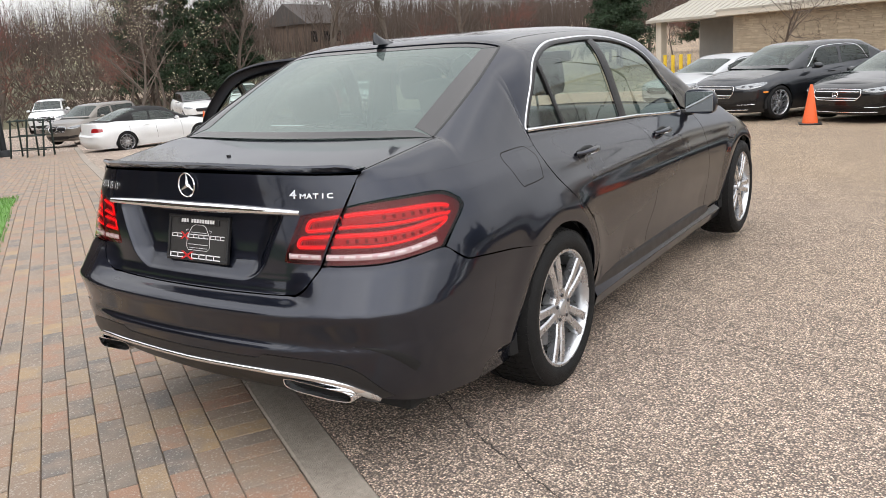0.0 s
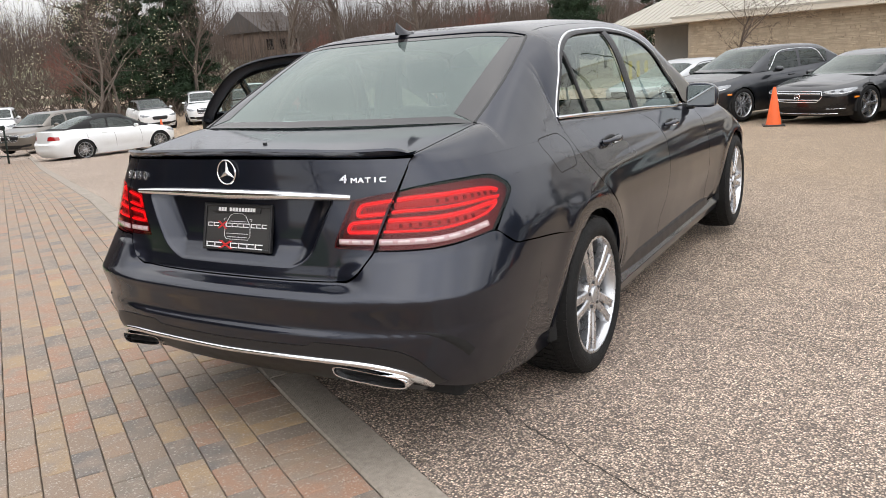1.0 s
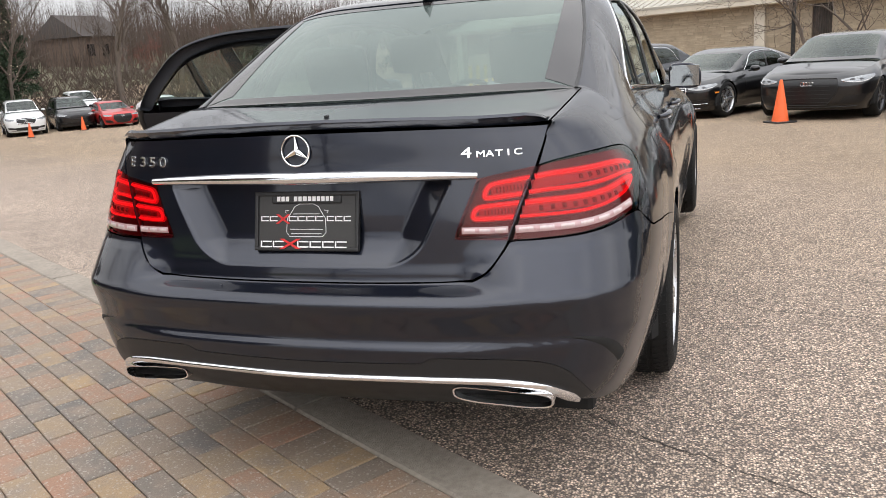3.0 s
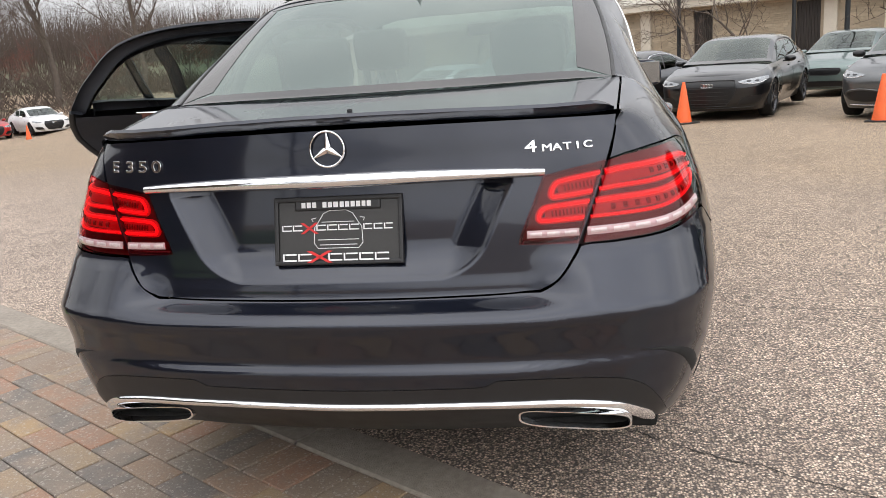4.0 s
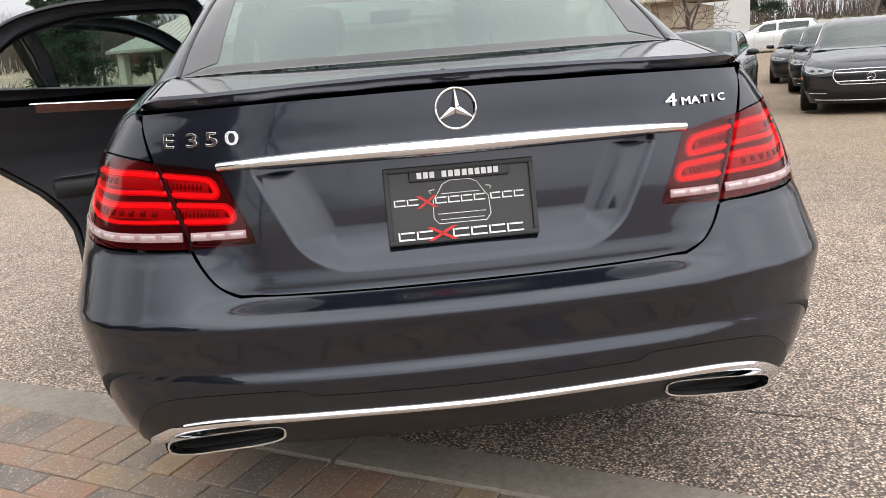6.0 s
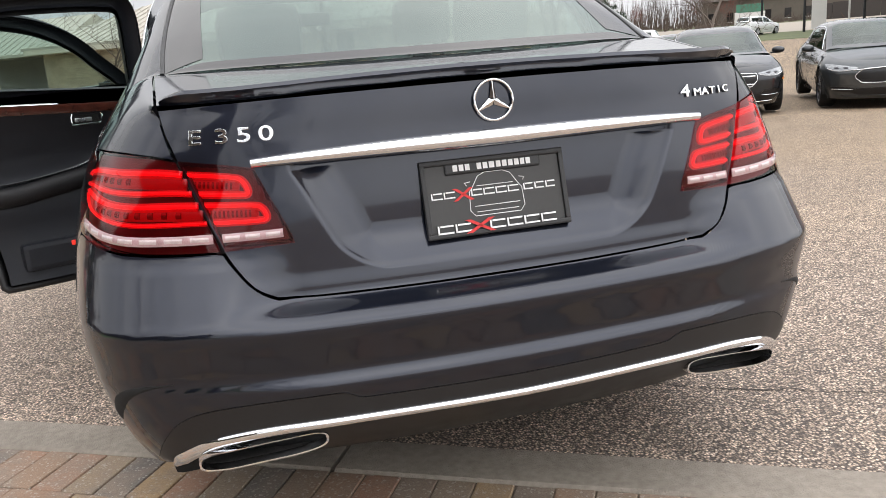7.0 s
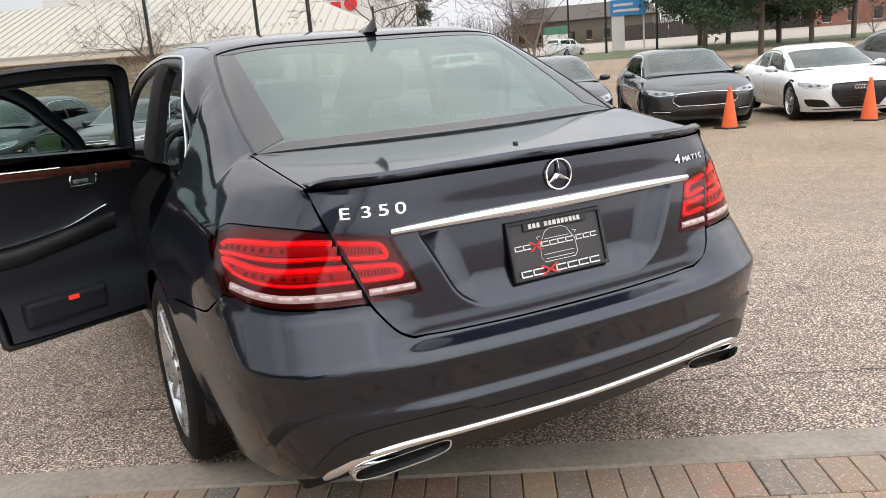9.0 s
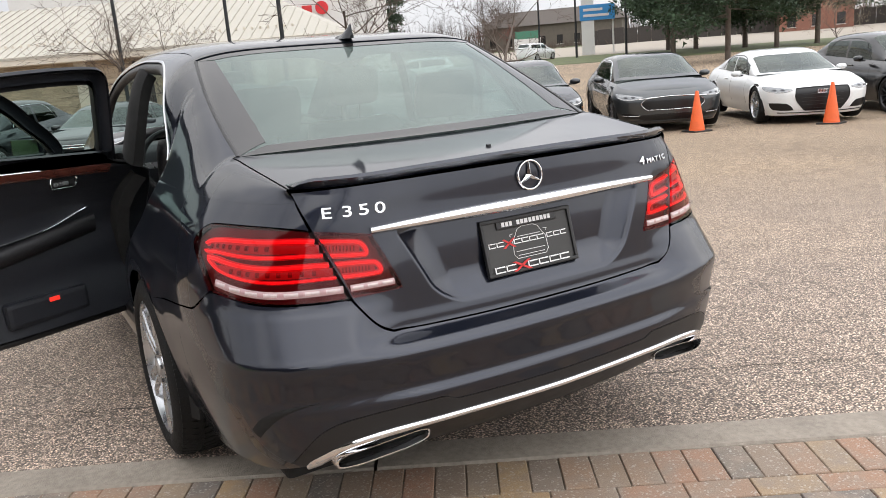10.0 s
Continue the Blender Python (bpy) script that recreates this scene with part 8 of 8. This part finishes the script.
def pine(seed, height, bottom=.25, width=.24):
    rng = random.Random(seed)
    t = thing("pine_tree", "dark green pine with drooping boughs and gaps", "tree", group="pines round the lot")
    v, f = tube([(0, 0, -.1), (.1, .05, height * .5), (.05, 0, height)], [height * .016, height * .011, .02], 10)
    tr = ([Vector(a) for a in v], f)
    boughs, centres = [], []
    n = int(height * 5.5)
    for i in range(n):
        z = height * (bottom + (1 - bottom) * (i / n))
        L = height * width * (1 - .72 * (i / n)) * rng.uniform(.55, 1.15)
        a = rng.uniform(0, 6.28)
        d = Vector((math.cos(a), math.sin(a), rng.uniform(-.12, .22)))
        pts = [Vector((.05, 0, z)) + d * L * q + Vector((0, 0, -.06 * L * q * q)) for q in (0, .35, .7, 1)]
        boughs.append(tube(pts, [.045 + .01 * L, .03, .02, .01], 4))
        for q in (.45, .62, .8, .95, 1.05):
            c = Vector((.05, 0, z)) + d * L * q + Vector((rng.gauss(0, .10 * L), rng.gauss(0, .10 * L), rng.gauss(0, .05 * L)))
            centres.append((c, .17 * L + .14))
    part("trunk", mesh_of(*join([tr] + boughs), "trunk", 60), BARK, t)
    part("crown", tuft_mesh(rng, centres, 80, .24, .55, wide=.24), NEEDLE, t, "dark needle tufts")
    return t


def place(ob, m, n, rz, s=1.0, first=False):
    p = mn(m, n)
    mt = Matrix.LocRotScale(p, Euler((0, 0, radians(rz))), (s, s, s))
    if first:
        ob.matrix_basis = mt
        return ob
    c = copy_thing(ob, Matrix.Identity(4))
    c.matrix_basis = mt
    return c


kinds = [bare_tree(11, 12, .70, 4, (9, 6, 5, 4))[0], bare_tree(23, 10, .85, 4, (9, 6, 5, 4))[0], bare_tree(37, 14, .6, 4, (10, 6, 5, 4), lean=.12)[0],
         bare_tree(51, 8, .95, 4, (10, 6, 5, 4), REDTWIG, label="bare tree with reddish buds")[0]]
rng = random.Random(3)
spots = []
# belt of trees behind the left rows, and round to the houses
for i in range(30):
    spots.append((rng.uniform(-76, -52), rng.uniform(-20, 36)))
for i in range(14):
    spots.append((rng.uniform(-105, -72), rng.uniform(-30, 70)))
for i in range(6):
    spots.append((rng.uniform(-50, -38), rng.uniform(34, 60)))
# along the road
for i in range(18):
    spots.append((rng.uniform(-20, 26), rng.uniform(130, 160)))
for i in range(14):
    spots.append((rng.uniform(30, 110), rng.uniform(122, 160)))
used = [False] * 4
for i, (m, n) in enumerate(spots):
    k = (i * 7 + 3) % 4 if n < 60 else (i % 4)
    place(kinds[k], m, n, rng.uniform(0, 360), rng.uniform(.5, .85), not used[k])
    used[k] = True
# small bare trees by the stone building
young, _ = bare_tree(71, 6.0, 1.0, 4, (10, 5, 3, 3), TWIG, name="young_tree", label="small bare tree in front of the stone wall")
place(young, -16.6 * .63 - .2, 26.0, 20, 1.0, True)
for m, n, rz, s in ((-7.6, 23.5, 80, .8), (-3.2, 25, 140, 1.15), (-21.5, 27, 200, .9), (1.6, 26.5, 300, 1.0)):
    place(young, m, n, rz, s)
# flowering trees
bt, tips = bare_tree(91, 8.5, .80, 4, (14, 6, 4, 3), TWIG, girth=.0075, name="blossom_tree", label="tree in pale spring blossom beside the white car")
r5 = random.Random(8)
part("blossom", tuft_mesh(r5, [(p, .26) for p, d in tips if r5.random() < .55], 7, .05, .9, "blossom", .42), BLOSSOM, bt, "pale cream blossom")
place(bt, -29.0, 2.6, 0, 1.0, True)
for m, n, rz, s in ((-36.0, -2.4, 40, .8), (-38.5, -5.0, 200, 1.0), (-55.6, 19.2, 200, 1.1), (-58, 24.5, 20, 1.2), (-52, 28, 80, 1.1)):
    place(kinds[3 if m > -50 else 2], m, n, rz, s)
place(bt, 22.0, 44.5, 60, .62)
# pines
pines = [pine(5, 14.5, .12, .24), pine(17, 11.5, .22, .34)]
pu = [False, False]
for k, m, n, s in ((0, -53.5, 8.2, .62), (0, -56, 10.8, .66), (0, -58, 6.4, .7), (0, -60, 13.0, .66), (0, -47, 38.0, .5), (1, -40, 33.5, .55), (0, -43.5, 36.0, .5), (0, -50, 50, .6),
                   (1, 17.4, 49.6, 1.0), (1, 20.9, 76.4, 1.25), (1, 22.5, 73.0, 1.2), (1, 25.2, 61.4, 1.1), (1, 24.8, 67.0, 1.2), (1, 18.5, 66.0, 1.2), (1, 29.0, 63.0, 1.1), (0, 62, 104, 1.2), (0, -9, 112, 1.2), (0, -14, 120, 1.2)):
    place(pines[k], m, n, k * 40 + m * 31, s, not pu[k])
    pu[k] = True
# brush under the trees
r6 = random.Random(12)
vs, fs = [], []
for i in range(4200):
    m, n = (r6.uniform(-80, -51), r6.uniform(-20, 40)) if i < 3400 else (r6.uniform(-20, 60), r6.uniform(124, 138))
    b = mn(m, n)
    for j in range(3):
        a = r6.uniform(0, 6.28)
        tip = Vector((math.cos(a) * r6.uniform(.2, .9), math.sin(a) * r6.uniform(.2, .9), r6.uniform(.3, 1.5)))
        s = Vector((-math.sin(a), math.cos(a), 0)) * .012
        k = len(vs)
        vs += [b - s, b + s, b + tip * .6 + s * .5 + Vector((0, 0, .15)), b + tip]
        fs += [(k, k + 1, k + 2), (k, k + 2, k + 3)]
tagged(part("brush", mesh_of(vs, fs, "brush"), TWIG), "low brown brush under the trees", "brush", kind="stuff")
# far woods: a thicket of bare stems that closes the distance
r7 = random.Random(41)
vs, fs = [], []
for i in range(36000):
    if i < 29000:
        m, n = r7.uniform(-150, -82), r7.uniform(-60, 120)
    elif i < 34000:
        m, n = r7.uniform(-40, 150), r7.uniform(142, 185)
    else:
        m, n = r7.uniform(80, 150), r7.uniform(60, 145)
    b = mn(m, n)
    h_ = r7.uniform(2.0, 7.5)
    a = r7.uniform(0, 6.28)
    tip = Vector((math.cos(a) * r7.uniform(0, .3) * h_, math.sin(a) * r7.uniform(0, .3) * h_, h_))
    s = Vector((MX, MY, 0)) * r7.uniform(.02, .075) + Vector((NX, NY, 0)) * r7.uniform(-.05, .05)
    k = len(vs)
    vs += [b - s, b + s, b + tip * .55 + s * .5, b + tip * .55 - s * .5, b + tip]
    fs += [(k, k + 1, k + 2, k + 3), (k + 3, k + 2, k + 4)]
tagged(part("far_woods", mesh_of(vs, fs, "far_woods"), TWIG), "far brown woods of bare stems", "woods", kind="stuff")
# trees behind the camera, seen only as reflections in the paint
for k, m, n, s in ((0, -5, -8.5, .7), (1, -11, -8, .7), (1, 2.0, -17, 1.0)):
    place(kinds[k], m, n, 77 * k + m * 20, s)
sheet("street_verge", [(-50, -6), (2, -6), (4, -40), (-60, -40)], .02, GRASS, "grass behind the paving", "grass")

# ---------------- brick pavers ----------------
pav = thing("pavement", "brick paver walk in brown, grey and red tones", "pavement", kind="structure")


def brick_verts(lx, ly, h=.05, c=.003):
    """A paver with eased top edges; x along, y across."""
    v = []
    for z, i in ((-h, 0), (-c, 0), (0, c)):
        for sx, sy in ((-1, -1), (1, -1), (1, 1), (-1, 1)):
            v.append((sx * (lx / 2 - i), sy * (ly / 2 - i), z))
    f = [(8, 9, 10, 11)]
    for r_ in (0, 4):
        for k in range(4):
            f.append((r_ + k, r_ + (k + 1) % 4, r_ + 4 + (k + 1) % 4, r_ + 4 + k))
    return v, f


# the courses stand a little apart; within a course the pavers nearly touch
END, BED = .0036, .0040
v, f = brick_verts(.2032 - END, .1016 - BED)
stretcher = bpy.data.meshes.new("brick")
stretcher.from_pydata(v, [], f)
v, f = brick_verts(.1016 - END, .2032 - BED)
soldier = bpy.data.meshes.new("brick")
soldier.from_pydata(v, [], f)
stretcher.materials.append(PAVER)
soldier.materials.append(PAVER)
rng = random.Random(21)
rest_v, rest_f = [], []
basis = Matrix(((MX, NX, 0, 0), (MY, NY, 0, 0), (0, 0, 1, 0), (0, 0, 0, 1)))
near_n = 0


def lay(me, m, n, single):
    global near_n
    p = mn(m, n, rng.uniform(-.0012, .0012))
    mt = Matrix.Translation(p) @ basis @ pose(0, 0, 0, rng.gauss(0, .25), rng.gauss(0, .25), rng.gauss(0, .35))
    if single and near_n < 300:
        o = new("brick", me)
        o.parent = pav
        o.matrix_basis = mt
        near_n += 1
    else:
        b = len(rest_v)
        rest_v.extend([mt @ v.co for v in me.vertices])
        rest_f.extend([tuple(b + i for i in q.vertices) for q in me.polygons])


i = 0
m = -29.0
while m < 9:
    lay(soldier, m, .286 - .1016 - .002, -1.6 < m < 1.25)
    m += .1016
for r_ in range(31):
    n = .286 - .2032 - .0508 - .002 - .1016 * r_
    shift = (.1016 if r_ % 2 else 0) + rng.uniform(-.012, .012)
    m = -29.0 + shift
    while m < 6:
        # the lawn patch interrupts the courses
        if r_ < 10 or not -9.62 < m < -4.33:
            lay(stretcher, m, n, r_ < 9 and -2.2 < m < .85)
        m += .2032
rest = part("brick_field", mesh_of(rest_v, rest_f, "brick_field", 25), PAVER, pav, "further pavers of the walk")
rest["kind"] = "stuff"

# ---------------- stones of the building's wall ----------------
rng = random.Random(33)
stone_mesh = {}
st_v, st_f, singles = [], [], 0
z = BASE
while z < EAVE - .16:
    hgt = rng.choice((.055, .07, .085, .11))
    x = M0 + rng.uniform(0, .3)
    while x < M1 - .1:
        ln = rng.choice((.22, .34, .48, .62))
        x1 = min(x + ln, M1)
        hit = any(a - .02 < x1 and x < b + .02 and z < 2.06 for a, b in ((-12.62, -11.85), (-8.75, -7.9))) or any(a - .22 < x1 and x < a + .22 for a in (-14.65, -7.55, -5.6))
        if not hit and x1 - x > .12:
            key = (round(x1 - x, 2), hgt)
            lx, d = (x1 - x) / 2 - .004, rng.uniform(.008, .022)
            near = -16.5 < x < -9 and .3 < z < 2.1
            if near and singles < 300:
                if key not in stone_mesh:
                    me = bpy.data.meshes.new("stone")
                    q = [(sx * (lx - i), y, sz * (hgt / 2 - .004 - i)) for y, i in ((.05, 0), (0, 0), (-.006, .006)) for sx, sz in ((-1, -1), (1, -1), (1, 1), (-1, 1))]
                    me.from_pydata(q, [], [(8, 9, 10, 11)] + [(r_ + k, r_ + (k + 1) % 4, r_ + 4 + (k + 1) % 4, r_ + 4 + k) for r_ in (0, 4) for k in range(4)])
                    me.materials.append(STONE)
                    stone_mesh[key] = me
                o = new("stone", stone_mesh[key])
                o.parent = wall
                o.matrix_basis = pose((x + x1) / 2, -d, z + hgt / 2, rng.gauss(0, .8), rng.gauss(0, .3), rng.gauss(0, 1.0))
                singles += 1
            else:
                b = len(st_v)
                st_v += [((x + x1) / 2 + sx * (lx - i), y - d, z + hgt / 2 + sz * (hgt / 2 - .004 - i)) for y, i in ((.05, 0), (0, 0), (-.006, .006)) for sx, sz in ((-1, -1), (1, -1), (1, 1), (-1, 1))]
                st_f += [tuple(b + j for j in q) for q in [(8, 9, 10, 11)] + [(r_ + k, r_ + (k + 1) % 4, r_ + 4 + (k + 1) % 4, r_ + 4 + k) for r_ in (0, 4) for k in range(4)]]
        x = x1
    z += hgt
rest = part("stone_field", mesh_of(st_v, st_f, "stone_field", 25), STONE, wall, "further stones of the wall")
rest["kind"] = "stuff"
